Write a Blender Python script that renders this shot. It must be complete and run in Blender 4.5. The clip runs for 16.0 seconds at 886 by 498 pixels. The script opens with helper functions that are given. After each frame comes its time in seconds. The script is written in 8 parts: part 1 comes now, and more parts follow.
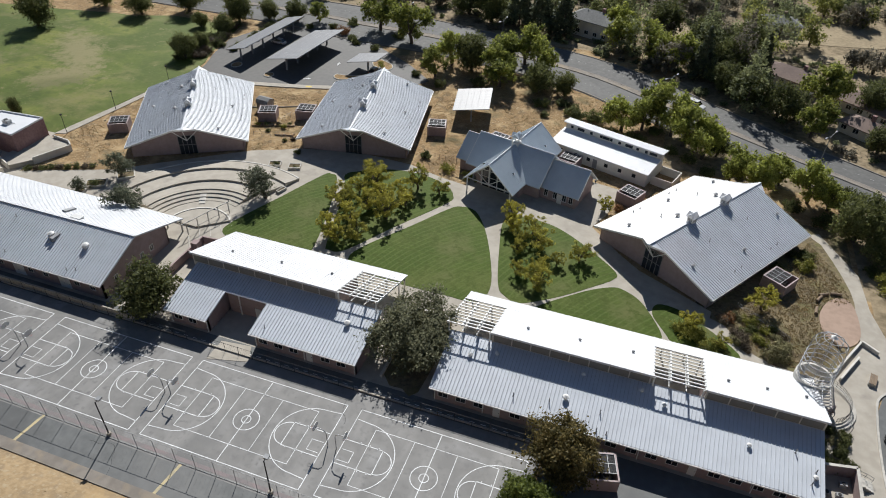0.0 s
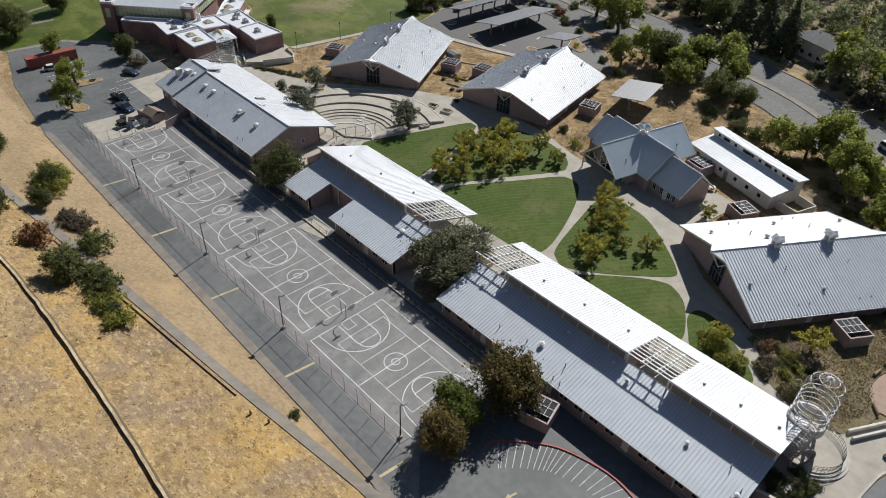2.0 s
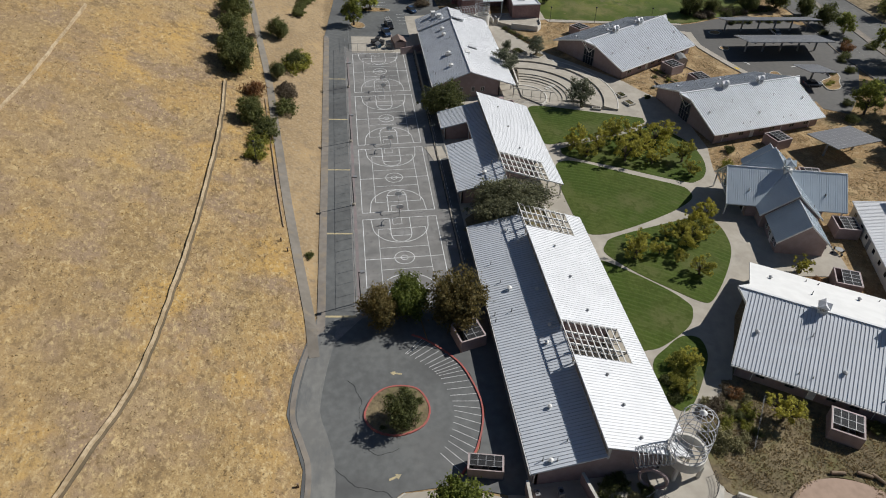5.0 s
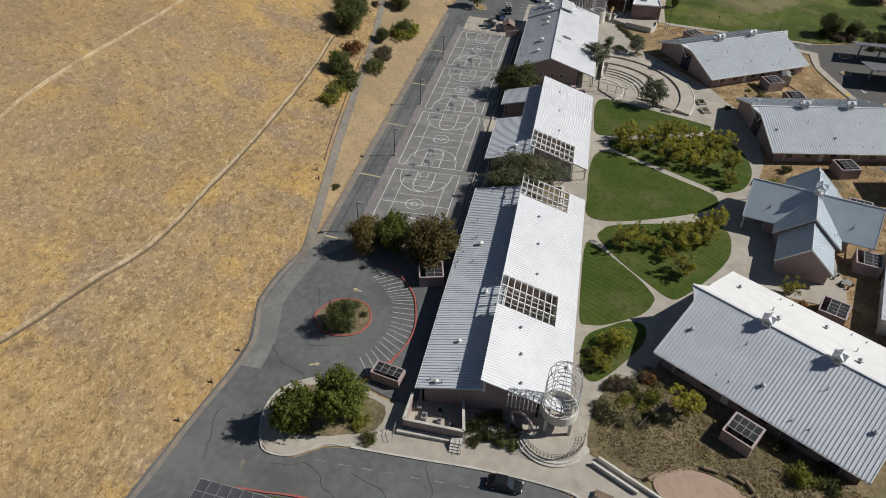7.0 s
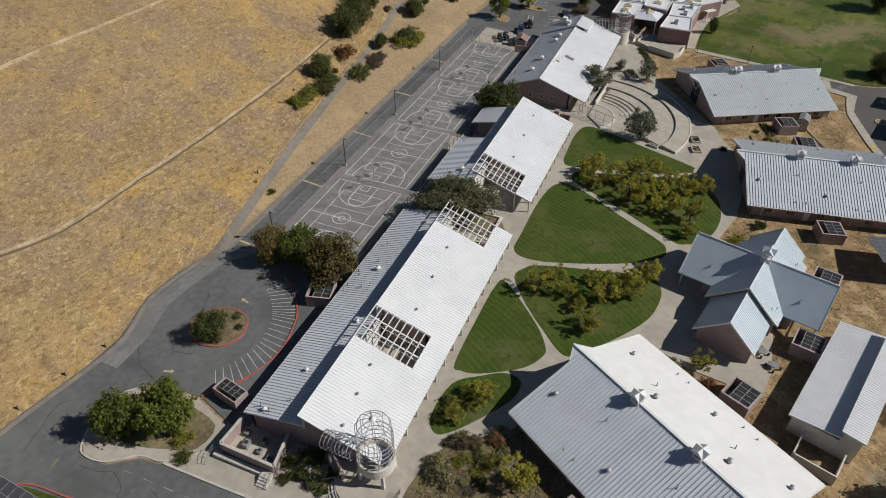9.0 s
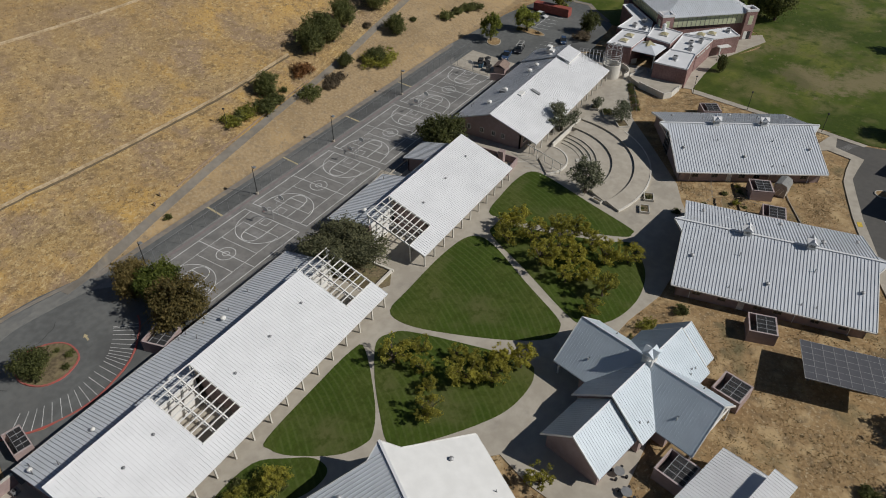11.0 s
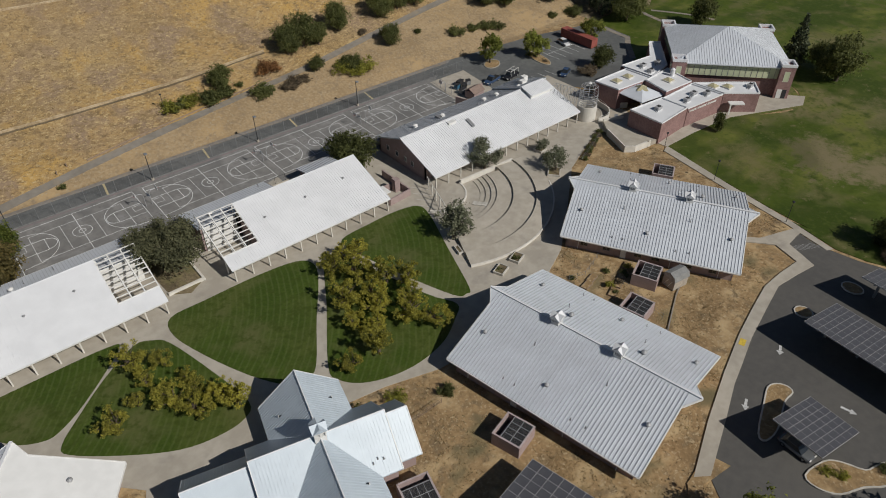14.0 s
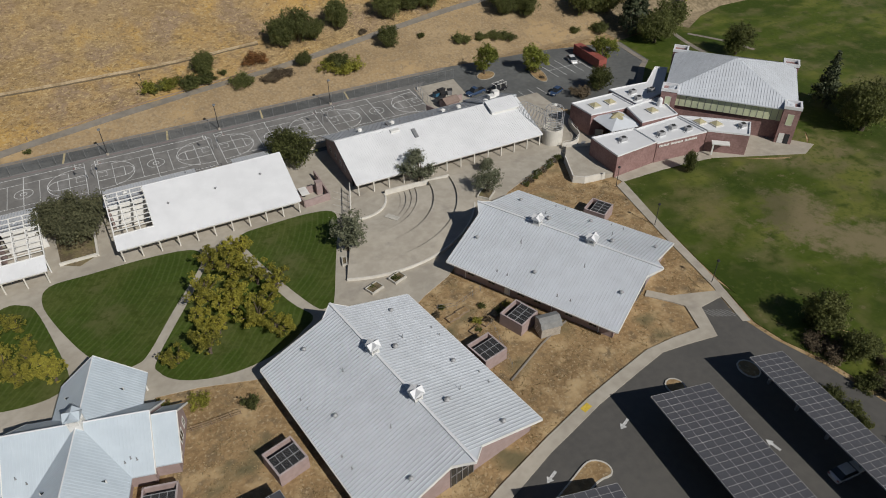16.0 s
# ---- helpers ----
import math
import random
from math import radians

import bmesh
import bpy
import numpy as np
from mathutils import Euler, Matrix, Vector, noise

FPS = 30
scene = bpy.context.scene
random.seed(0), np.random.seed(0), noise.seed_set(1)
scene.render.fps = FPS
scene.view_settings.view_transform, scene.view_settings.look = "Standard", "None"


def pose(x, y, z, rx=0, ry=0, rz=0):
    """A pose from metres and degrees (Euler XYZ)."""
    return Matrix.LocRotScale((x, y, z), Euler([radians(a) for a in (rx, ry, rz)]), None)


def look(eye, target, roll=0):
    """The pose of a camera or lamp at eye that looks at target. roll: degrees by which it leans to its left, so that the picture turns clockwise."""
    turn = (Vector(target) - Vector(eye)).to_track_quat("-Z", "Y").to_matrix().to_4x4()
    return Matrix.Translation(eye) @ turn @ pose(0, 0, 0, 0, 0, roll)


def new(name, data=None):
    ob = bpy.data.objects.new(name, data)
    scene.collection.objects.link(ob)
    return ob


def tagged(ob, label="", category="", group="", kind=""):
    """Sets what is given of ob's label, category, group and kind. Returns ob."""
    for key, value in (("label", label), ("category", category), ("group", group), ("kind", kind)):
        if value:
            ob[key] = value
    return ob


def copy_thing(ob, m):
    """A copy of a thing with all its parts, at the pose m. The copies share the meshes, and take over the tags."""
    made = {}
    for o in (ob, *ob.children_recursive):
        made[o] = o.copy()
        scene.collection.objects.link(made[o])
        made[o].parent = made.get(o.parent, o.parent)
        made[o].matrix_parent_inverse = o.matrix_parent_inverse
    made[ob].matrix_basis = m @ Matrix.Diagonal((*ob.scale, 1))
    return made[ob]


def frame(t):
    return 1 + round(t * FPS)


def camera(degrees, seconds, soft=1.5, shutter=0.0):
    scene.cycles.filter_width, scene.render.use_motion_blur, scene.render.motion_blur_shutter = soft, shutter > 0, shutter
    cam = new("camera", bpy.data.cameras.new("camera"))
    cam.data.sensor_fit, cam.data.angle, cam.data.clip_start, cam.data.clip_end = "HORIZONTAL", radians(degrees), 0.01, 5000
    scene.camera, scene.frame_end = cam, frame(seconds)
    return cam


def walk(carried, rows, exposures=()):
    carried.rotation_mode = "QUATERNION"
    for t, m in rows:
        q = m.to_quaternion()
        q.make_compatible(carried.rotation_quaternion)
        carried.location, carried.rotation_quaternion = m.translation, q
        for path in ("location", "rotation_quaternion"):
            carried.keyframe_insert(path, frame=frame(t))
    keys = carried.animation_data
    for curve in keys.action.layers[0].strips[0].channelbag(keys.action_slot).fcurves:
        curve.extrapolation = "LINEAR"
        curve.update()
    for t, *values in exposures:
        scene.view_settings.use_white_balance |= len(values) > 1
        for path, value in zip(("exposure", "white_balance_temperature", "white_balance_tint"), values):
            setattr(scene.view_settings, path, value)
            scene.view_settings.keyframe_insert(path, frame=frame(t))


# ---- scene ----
cam = camera(67.1, 16.0, soft=1.0)
METRES, EYE, TILT, LEAN, TURN = 302.4, 75.0, 0.0, 0.0, 18.4
ROWS = [
    (0.0, 0.0, 0.0, 0.0, 1.17, -37.75, -1.51),
    (0.5, 0.0284, -0.0104, 0.0, 6.8, -37.91, -1.61),
    (1.0, 0.0565, -0.02, 0.0001, 13.04, -38.15, -1.67),
    (1.5, 0.0857, -0.027, 0.0007, 20.25, -38.38, -1.66),
    (2.0, 0.114, -0.0256, 0.0016, 28.32, -38.65, -1.77),
    (2.5, 0.1414, -0.0171, 0.0025, 35.77, -38.82, -1.72),
    (3.0, 0.1669, -0.0035, 0.0036, 42.79, -39.04, -1.61),
    (3.5, 0.1923, 0.0096, 0.0042, 49.06, -39.19, -1.48),
    (4.0, 0.219, 0.0217, 0.005, 54.23, -39.28, -1.33),
    (4.5, 0.2466, 0.0331, 0.0056, 59.23, -39.32, -1.21),
    (7.0, 0.3514, 0.1374, 0.0106, 83.43, -39.68, -0.63),
    (7.5, 0.3562, 0.1674, 0.0111, 87.6, -39.71, -0.53),
    (8.0, 0.3539, 0.1968, 0.0113, 89.8, -39.76, -0.5),
    (8.5, 0.3441, 0.2245, 0.011, 92.08, -39.73, -0.45),
    (11.0, 0.2632, 0.3597, 0.0103, 103.43, -39.61, -0.07),
    (11.5, 0.2487, 0.39, 0.0103, 106.28, -39.52, 0.04),
    (12.0, 0.2331, 0.4198, 0.0105, 109.86, -39.49, 0.13),
    (12.5, 0.2158, 0.449, 0.0101, 113.23, -39.4, 0.22),
    (13.0, 0.1974, 0.4775, 0.0096, 116.19, -39.35, 0.28),
    (13.5, 0.1777, 0.5053, 0.0088, 118.9, -39.3, 0.34),
    (14.0, 0.1567, 0.5322, 0.0077, 121.94, -39.21, 0.4),
    (14.5, 0.1342, 0.5577, 0.0063, 125.2, -39.12, 0.47),
    (15.0, 0.1105, 0.5818, 0.005, 128.44, -39.05, 0.51),
    (15.5, 0.0854, 0.6048, 0.0038, 131.56, -38.96, 0.57),
    (16.0, 0.0593, 0.6265, 0.0028, 134.76, -38.88, 0.61),
]
walk(cam, [(t, pose(0, 0, EYE, TILT, LEAN, TURN) @ pose(METRES * x, METRES * y, METRES * z, 90 + pitch, roll, yaw)) for t, x, y, z, yaw, pitch, roll in ROWS],
     exposures=[(0.0, 0.38, 6280, 10), (2.0, 0.26, 6300, 10), (4.5, 0.10, 6400, 10), (7.0, 0.02, 6500, 10), (8.5, -0.06, 6520, 10), (11.0, -0.32, 6560, 10), (14.0, -0.34, 6600, 10), (16.0, -0.26, 6600, 10)])

# ---- sky and sun ----
SUN_FROM = Vector((-0.265, 0.96, 0.84)).normalized()
world = bpy.data.worlds.new("sky")
world.use_nodes = True
scene.world = world
wn = world.node_tree.nodes
sky = wn.new("ShaderNodeTexSky")
sky.sky_type = 'NISHITA'
sky.sun_disc = False
sky.dust_density, sky.ozone_density = 0.4, 3.0
sky.sun_elevation = math.asin(SUN_FROM.z)
sky.sun_rotation = math.atan2(SUN_FROM.x, SUN_FROM.y)
wn["Background"].inputs["Strength"].default_value = 0.039
world.node_tree.links.new(sky.outputs[0], wn["Background"].inputs["Color"])
sun = new("sun", bpy.data.lights.new("sun", 'SUN'))
sun.data.energy, sun.data.angle, sun.data.color = 4.4, radians(0.5), (1.0, 0.975, 0.925)
sun.matrix_world = look(SUN_FROM * 300, (0, 0, 0))


# ---- materials ----
def material(name, colour, rough=0.8, metal=0.0, second=None, grain=0.6, patch=0.08, bump=0.15, spread=0.25, spec=0.4, ramp=(0.41, 0.61)):
    """Two colours mixed by large patches and fine grain, with relief."""
    m = bpy.data.materials.new(name)
    m.use_nodes = True
    nt = m.node_tree
    n, l = nt.nodes, nt.links
    b = n["Principled BSDF"]
    second = second or tuple(c * (1 - spread) for c in colour)
    tc = n.new("ShaderNodeTexCoord")
    big = n.new("ShaderNodeTexNoise")
    big.inputs["Scale"].default_value, big.inputs["Detail"].default_value = patch, 6
    small = n.new("ShaderNodeTexNoise")
    small.inputs["Scale"].default_value, small.inputs["Detail"].default_value = grain, 5
    add = n.new("ShaderNodeMath")
    add.operation = 'MULTIPLY_ADD'
    add.inputs[1].default_value = 0.5
    half = n.new("ShaderNodeMath")
    half.operation = 'MULTIPLY'
    half.inputs[1].default_value = 0.5
    cr = n.new("ShaderNodeValToRGB")
    cr.color_ramp.elements[0].position, cr.color_ramp.elements[1].position = ramp
    cr.color_ramp.elements[0].color = (*second, 1)
    cr.color_ramp.elements[1].color = (*colour, 1)
    l.new(tc.outputs["Object"], big.inputs["Vector"])
    l.new(tc.outputs["Object"], small.inputs["Vector"])
    l.new(small.outputs[0], half.inputs[0])
    l.new(big.outputs[0], add.inputs[0])
    l.new(half.outputs[0], add.inputs[2])
    l.new(add.outputs[0], cr.inputs[0])
    l.new(cr.outputs[0], b.inputs["Base Color"])
    b.inputs["Roughness"].default_value, b.inputs["Metallic"].default_value = rough, metal
    b.inputs["Specular IOR Level"].default_value = spec
    if bump:
        bp = n.new("ShaderNodeBump")
        bp.inputs["Strength"].default_value, bp.inputs["Distance"].default_value = bump, 0.1
        l.new(small.outputs[0], bp.inputs["Height"])
        l.new(bp.outputs[0], b.inputs["Normal"])
    return m


def overlay(m, colour, scale, low, high, detail=4, stretch=(1, 1, 1), kind="noise", turn=0.0, at=(0, 0, 0), rough=0.5):
    """A further layer of stains or stripes with their own shape on a material."""
    nt = m.node_tree
    n, l = nt.nodes, nt.links
    b = n["Principled BSDF"]
    src = b.inputs["Base Color"].links[0].from_socket
    tc = n.new("ShaderNodeTexCoord")
    mp = n.new("ShaderNodeMapping")
    mp.inputs["Scale"].default_value = stretch
    mp.inputs["Location"].default_value = at
    mp.inputs["Rotation"].default_value = (0, 0, radians(turn))
    l.new(tc.outputs["Object"], mp.inputs[0])
    if kind == "noise":
        tx = n.new("ShaderNodeTexNoise")
        tx.inputs["Detail"].default_value = detail
        tx.inputs["Roughness"].default_value = rough
    elif kind == "cells":
        tx = n.new("ShaderNodeTexVoronoi")
        tx.feature = 'DISTANCE_TO_EDGE'
    else:
        tx = n.new("ShaderNodeTexWave")
        tx.wave_type = 'RINGS' if kind == "rings" else 'BANDS'
        tx.rings_direction = 'Z'
        tx.inputs["Distortion"].default_value, tx.inputs["Detail Scale"].default_value = 1.5, 0.6
    tx.inputs["Scale"].default_value = scale
    l.new(mp.outputs[0], tx.inputs["Vector"])
    mr = n.new("ShaderNodeMapRange")
    mr.inputs["From Min"].default_value, mr.inputs["From Max"].default_value = low, high
    l.new(tx.outputs["Distance" if kind == "cells" else 0], mr.inputs[0])
    mx = n.new("ShaderNodeMix")
    mx.data_type = 'RGBA'
    l.new(mr.outputs[0], mx.inputs[0])
    l.new(src, mx.inputs[6])
    mx.inputs[7].default_value = (*colour, 1)
    l.new(mx.outputs[2], b.inputs["Base Color"])
    return m


def worn_patch(m, colour, x, y, rx, ry, turn, low=0.62, high=0.84):
    """A trodden oval with a ragged edge, at its own place on a surface."""
    nt = m.node_tree
    n, l = nt.nodes, nt.links
    b = n["Principled BSDF"]
    src = b.inputs["Base Color"].links[0].from_socket
    tc = n.new("ShaderNodeTexCoord")
    mp = n.new("ShaderNodeMapping")
    mp.vector_type = 'TEXTURE'
    mp.inputs["Location"].default_value, mp.inputs["Rotation"].default_value, mp.inputs["Scale"].default_value = (x, y, 0.9), (0, 0, radians(turn)), (rx, ry, 300)
    gr = n.new("ShaderNodeTexGradient")
    gr.gradient_type = 'SPHERICAL'
    tx = n.new("ShaderNodeTexNoise")
    tx.inputs["Scale"].default_value, tx.inputs["Detail"].default_value, tx.inputs["Roughness"].default_value = 0.35, 15, 0.78
    l.new(tc.outputs["Object"], mp.inputs[0])
    l.new(tc.outputs["Object"], tx.inputs["Vector"])
    l.new(mp.outputs[0], gr.inputs[0])
    mu = n.new("ShaderNodeMath")
    mu.operation = 'MULTIPLY_ADD'
    mu.inputs[1].default_value = 0.36
    l.new(gr.outputs["Fac"], mu.inputs[0])
    l.new(tx.outputs[0], mu.inputs[2])
    mr = n.new("ShaderNodeMapRange")
    mr.inputs["From Min"].default_value, mr.inputs["From Max"].default_value = low, high
    mr.inputs["To Max"].default_value = 0.85
    l.new(mu.outputs[0], mr.inputs[0])
    mx = n.new("ShaderNodeMix")
    mx.data_type = 'RGBA'
    l.new(mr.outputs[0], mx.inputs[0])
    l.new(src, mx.inputs[6])
    mx.inputs[7].default_value = (*colour, 1)
    l.new(mx.outputs[2], b.inputs["Base Color"])
    return m


def leaf_material(name, dark, light, clear=0.25, patch=0.5):
    m = bpy.data.materials.new(name)
    m.use_nodes = True
    nt = m.node_tree
    n, l = nt.nodes, nt.links
    b = n["Principled BSDF"]
    ge = n.new("ShaderNodeNewGeometry")
    tc = n.new("ShaderNodeTexCoord")
    tx = n.new("ShaderNodeTexNoise")
    tx.inputs["Scale"].default_value = patch
    l.new(tc.outputs["Object"], tx.inputs["Vector"])
    oi = n.new("ShaderNodeObjectInfo")
    ad = n.new("ShaderNodeMath")
    ad.operation = 'MULTIPLY_ADD'
    ad.inputs[1].default_value = 0.55
    hf = n.new("ShaderNodeMath")
    hf.operation = 'MULTIPLY_ADD'
    hf.inputs[1].default_value = 0.3
    l.new(ge.outputs["Random Per Island"], ad.inputs[0])
    l.new(oi.outputs["Random"], hf.inputs[0])
    l.new(tx.outputs[0], hf.inputs[2])
    sb = n.new("ShaderNodeMath")
    sb.operation = 'SUBTRACT'
    sb.inputs[1].default_value = 0.42
    l.new(hf.outputs[0], sb.inputs[0])
    l.new(sb.outputs[0], ad.inputs[2])
    cr = n.new("ShaderNodeValToRGB")
    cr.color_ramp.elements[0].color, cr.color_ramp.elements[1].color = (*dark, 1), (*light, 1)
    cr.color_ramp.elements[0].position, cr.color_ramp.elements[1].position = 0.15, 0.85
    l.new(ad.outputs[0], cr.inputs[0])
    l.new(cr.outputs[0], b.inputs["Base Color"])
    b.inputs["Roughness"].default_value = 0.65
    b.inputs["Specular IOR Level"].default_value = 0.25
    tr = n.new("ShaderNodeBsdfTranslucent")
    l.new(cr.outputs[0], tr.inputs["Color"])
    ms = n.new("ShaderNodeMixShader")
    ms.inputs[0].default_value = clear
    l.new(b.outputs[0], ms.inputs[1])
    l.new(tr.outputs[0], ms.inputs[2])
    l.new(ms.outputs[0], n["Material Output"].inputs["Surface"])
    return m


M_STRAW = material("dry_grass", (0.375, 0.268, 0.128), 0.95, second=(0.265, 0.178, 0.083), grain=3.2, patch=0.07, bump=1.0, spec=0.1, ramp=(0.42, 0.58))
overlay(M_STRAW, (0.39, 0.25, 0.10), 0.03, 0.44, 0.66, 8)
overlay(M_STRAW, (0.31, 0.225, 0.13), 0.045, 0.48, 0.70, 10, stretch=(1, 1.8, 1), turn=20)
overlay(M_STRAW, (0.265, 0.19, 0.125), 0.10, 0.47, 0.60, 14, rough=0.62)
overlay(M_STRAW, (0.425, 0.27, 0.092), 0.085, 0.51, 0.66, 14, at=(3, 7, 1), rough=0.62)
overlay(M_STRAW, (0.165, 0.112, 0.058), 0.7, 0.51, 0.66, 14, stretch=(1, 1.5, 1), turn=35, rough=0.66)
overlay(M_STRAW, (0.50, 0.375, 0.195), 0.9, 0.52, 0.67, 14, stretch=(1, 1.7, 1), turn=-20, rough=0.66)
overlay(M_STRAW, (0.19, 0.13, 0.068), 0.28, 0.55, 0.68, 14, rough=0.66)
overlay(M_STRAW, (0.14, 0.10, 0.058), 2.4, 0.56, 0.70, 8, rough=0.6)
overlay(M_STRAW, (0.50, 0.385, 0.21), 2.0, 0.57, 0.72, 8, at=(5, 2, 9), rough=0.6)
worn_patch(M_STRAW, (0.245, 0.172, 0.10), 0, -62, 170, 76, 0, 0.48, 0.86)
M_TAN = material("trodden_tan_earth", (0.36, 0.265, 0.155), 0.95, second=(0.265, 0.19, 0.108), grain=1.6, patch=0.1, bump=0.8, spec=0.1)
overlay(M_TAN, (0.39, 0.275, 0.145), 0.08, 0.50, 0.68, 8)
overlay(M_TAN, (0.24, 0.18, 0.115), 0.7, 0.52, 0.72, 10)
overlay(M_TAN, (0.36, 0.29, 0.19), 1.8, 0.54, 0.74, 8)
M_DIRT = material("straw_and_dirt", (0.365, 0.25, 0.13), 0.95, second=(0.24, 0.16, 0.083), grain=1.8, patch=0.12, bump=0.9, spec=0.1)
overlay(M_DIRT, (0.46, 0.335, 0.185), 0.3, 0.50, 0.66, 10)
overlay(M_DIRT, (0.185, 0.135, 0.08), 0.55, 0.53, 0.70, 10)
overlay(M_DIRT, (0.45, 0.35, 0.215), 2.2, 0.55, 0.72, 8)
overlay(M_DIRT, (0.16, 0.135, 0.075), 0.12, 0.58, 0.70, 10)
M_CLEARING = material("pale_dry_grass", (0.39, 0.315, 0.205), 0.95, second=(0.28, 0.225, 0.145), grain=1.0, patch=0.08, bump=0.5, spec=0.1)
M_FLOOR = material("woodland_floor", (0.34, 0.27, 0.175), 0.95, second=(0.17, 0.135, 0.085), grain=0.8, patch=0.05, bump=0.6, spec=0.1)
M_MULCH = material("bark_mulch", (0.25, 0.20, 0.12), 0.95, second=(0.12, 0.095, 0.06), grain=2.0, patch=0.2, bump=0.6, spec=0.1)
overlay(M_MULCH, (0.30, 0.235, 0.13), 0.6, 0.52, 0.8, 8)
overlay(M_MULCH, (0.135, 0.13, 0.055), 0.3, 0.48, 0.70, 10, rough=0.65)
M_LAWN = material("mown_lawn", (0.061, 0.092, 0.018), 0.75, second=(0.040, 0.064, 0.013), grain=2.2, patch=0.1, bump=0.6, spec=0.22)
M_LAWN.node_tree.nodes["Principled BSDF"].inputs["Specular Tint"].default_value = (0.75, 1.0, 0.12, 1)
overlay(M_LAWN, (0.105, 0.132, 0.046), 0.31, 0.62, 1.7, kind="rings")
overlay(M_LAWN, (0.115, 0.105, 0.045), 0.05, 0.50, 0.85, 10)
overlay(M_LAWN, (0.10, 0.105, 0.042), 0.14, 0.52, 0.70, 8)
overlay(M_LAWN, (0.045, 0.062, 0.014), 0.9, 0.5, 0.72, 8)
M_FIELD = material("sports_turf", (0.064, 0.088, 0.016), 0.72, second=(0.042, 0.060, 0.012), grain=0.9, patch=0.05, bump=0.4, spec=0.6)
M_FIELD.node_tree.nodes["Principled BSDF"].inputs["Specular Tint"].default_value = (0.8, 1.0, 0.1, 1)
M_FIELD.node_tree.nodes["Principled BSDF"].inputs["Sheen Weight"].default_value = 0.1
M_FIELD.node_tree.nodes["Principled BSDF"].inputs["Sheen Roughness"].default_value = 0.35
M_FIELD.node_tree.nodes["Principled BSDF"].inputs["Sheen Tint"].default_value = (0.7, 1.0, 0.2, 1)
overlay(M_FIELD, (0.15, 0.125, 0.07), 0.028, 0.50, 0.60, 15, at=(0.4, -3.1, 0), turn=35, stretch=(1, 1.7, 1))
overlay(M_FIELD, (0.12, 0.125, 0.033), 0.06, 0.48, 0.62, 12, turn=35, stretch=(1, 2.2, 1))
overlay(M_FIELD, (0.027, 0.044, 0.010), 0.045, 0.49, 0.59, 13)
overlay(M_FIELD, (0.055, 0.072, 0.018), 0.9, 0.52, 0.70, 10)
overlay(M_FIELD, (0.11, 0.098, 0.045), 0.16, 0.53, 0.72, 13)
overlay(M_FIELD, (0.034, 0.048, 0.013), 0.3, 0.54, 0.70, 13)
worn_patch(M_FIELD, (0.21, 0.165, 0.105), -156, 139, 30, 10, -43, 0.58, 0.78)
worn_patch(M_FIELD, (0.20, 0.155, 0.10), -148, 125, 15, 9, 45, 0.58, 0.76)
worn_patch(M_FIELD, (0.10, 0.085, 0.05), -146, 121, 14, 7, 45, 0.64, 0.78)
worn_patch(M_FIELD, (0.15, 0.125, 0.06), -134, 116, 16, 9, 70, 0.62, 0.86)
worn_patch(M_FIELD, (0.15, 0.125, 0.07), -178, 125, 20, 9, 30, 0.63, 0.86)
M_ASPHALT = material("asphalt", (0.148, 0.152, 0.147), 0.68, second=(0.107, 0.11, 0.107), grain=0.9, patch=0.07, bump=0.25, spec=0.5)
overlay(M_ASPHALT, (0.09, 0.09, 0.088), 0.11, 0.53, 0.68, 9, stretch=(1, 0.45, 1), turn=-35)
overlay(M_ASPHALT, (0.19, 0.185, 0.175), 0.05, 0.56, 0.8, 5)
M_COURT = material("court_asphalt", (0.226, 0.218, 0.204), 0.72, second=(0.172, 0.166, 0.156), grain=0.5, patch=0.09, bump=0.2, spec=0.6)
overlay(M_COURT, (0.27, 0.265, 0.255), 0.22, 0.54, 0.72, 8)
overlay(M_COURT, (0.15, 0.147, 0.14), 0.09, 0.54, 0.68, 8)
overlay(M_COURT, (0.265, 0.255, 0.24), 0.35, 0.52, 0.72, 9, stretch=(1, 0.25, 1), turn=20)
overlay(M_COURT, (0.155, 0.15, 0.143), 1.3, 0.55, 0.72, 8)
M_CONCRETE = material("concrete_paving", (0.445, 0.405, 0.34), 0.85, second=(0.365, 0.328, 0.272), grain=0.7, patch=0.12, bump=0.15, spec=0.3)
overlay(M_CONCRETE, (0.26, 0.235, 0.205), 0.3, 0.60, 0.85, 6)
M_KERB = material("kerb_concrete", (0.56, 0.53, 0.47), 0.85, grain=1.5, patch=0.4)
M_REDKERB = material("red_painted_kerb", (0.42, 0.10, 0.085), 0.7, second=(0.33, 0.12, 0.10), grain=2, patch=0.5)
M_TERRA = material("decomposed_granite", (0.40, 0.285, 0.215), 0.9, second=(0.33, 0.235, 0.175), grain=1.2, patch=0.15)
M_PATH = material("grey_track", (0.265, 0.235, 0.20), 0.9, second=(0.20, 0.175, 0.148), grain=0.8, patch=0.15)
overlay(M_PATH, (0.30, 0.245, 0.175), 0.35, 0.52, 0.7, 9)
M_PAINT = material("white_line_paint", (0.82, 0.83, 0.82), 0.7, second=(0.60, 0.60, 0.59), grain=3, patch=0.4, bump=0)
M_FADED = material("faded_line_paint", (0.36, 0.36, 0.35), 0.8, second=(0.22, 0.22, 0.215), grain=3, patch=0.4, bump=0)
M_FADEDYELLOW = material("faded_yellow_paint", (0.24, 0.215, 0.15), 0.8, second=(0.16, 0.15, 0.12), grain=4, patch=0.6, bump=0)
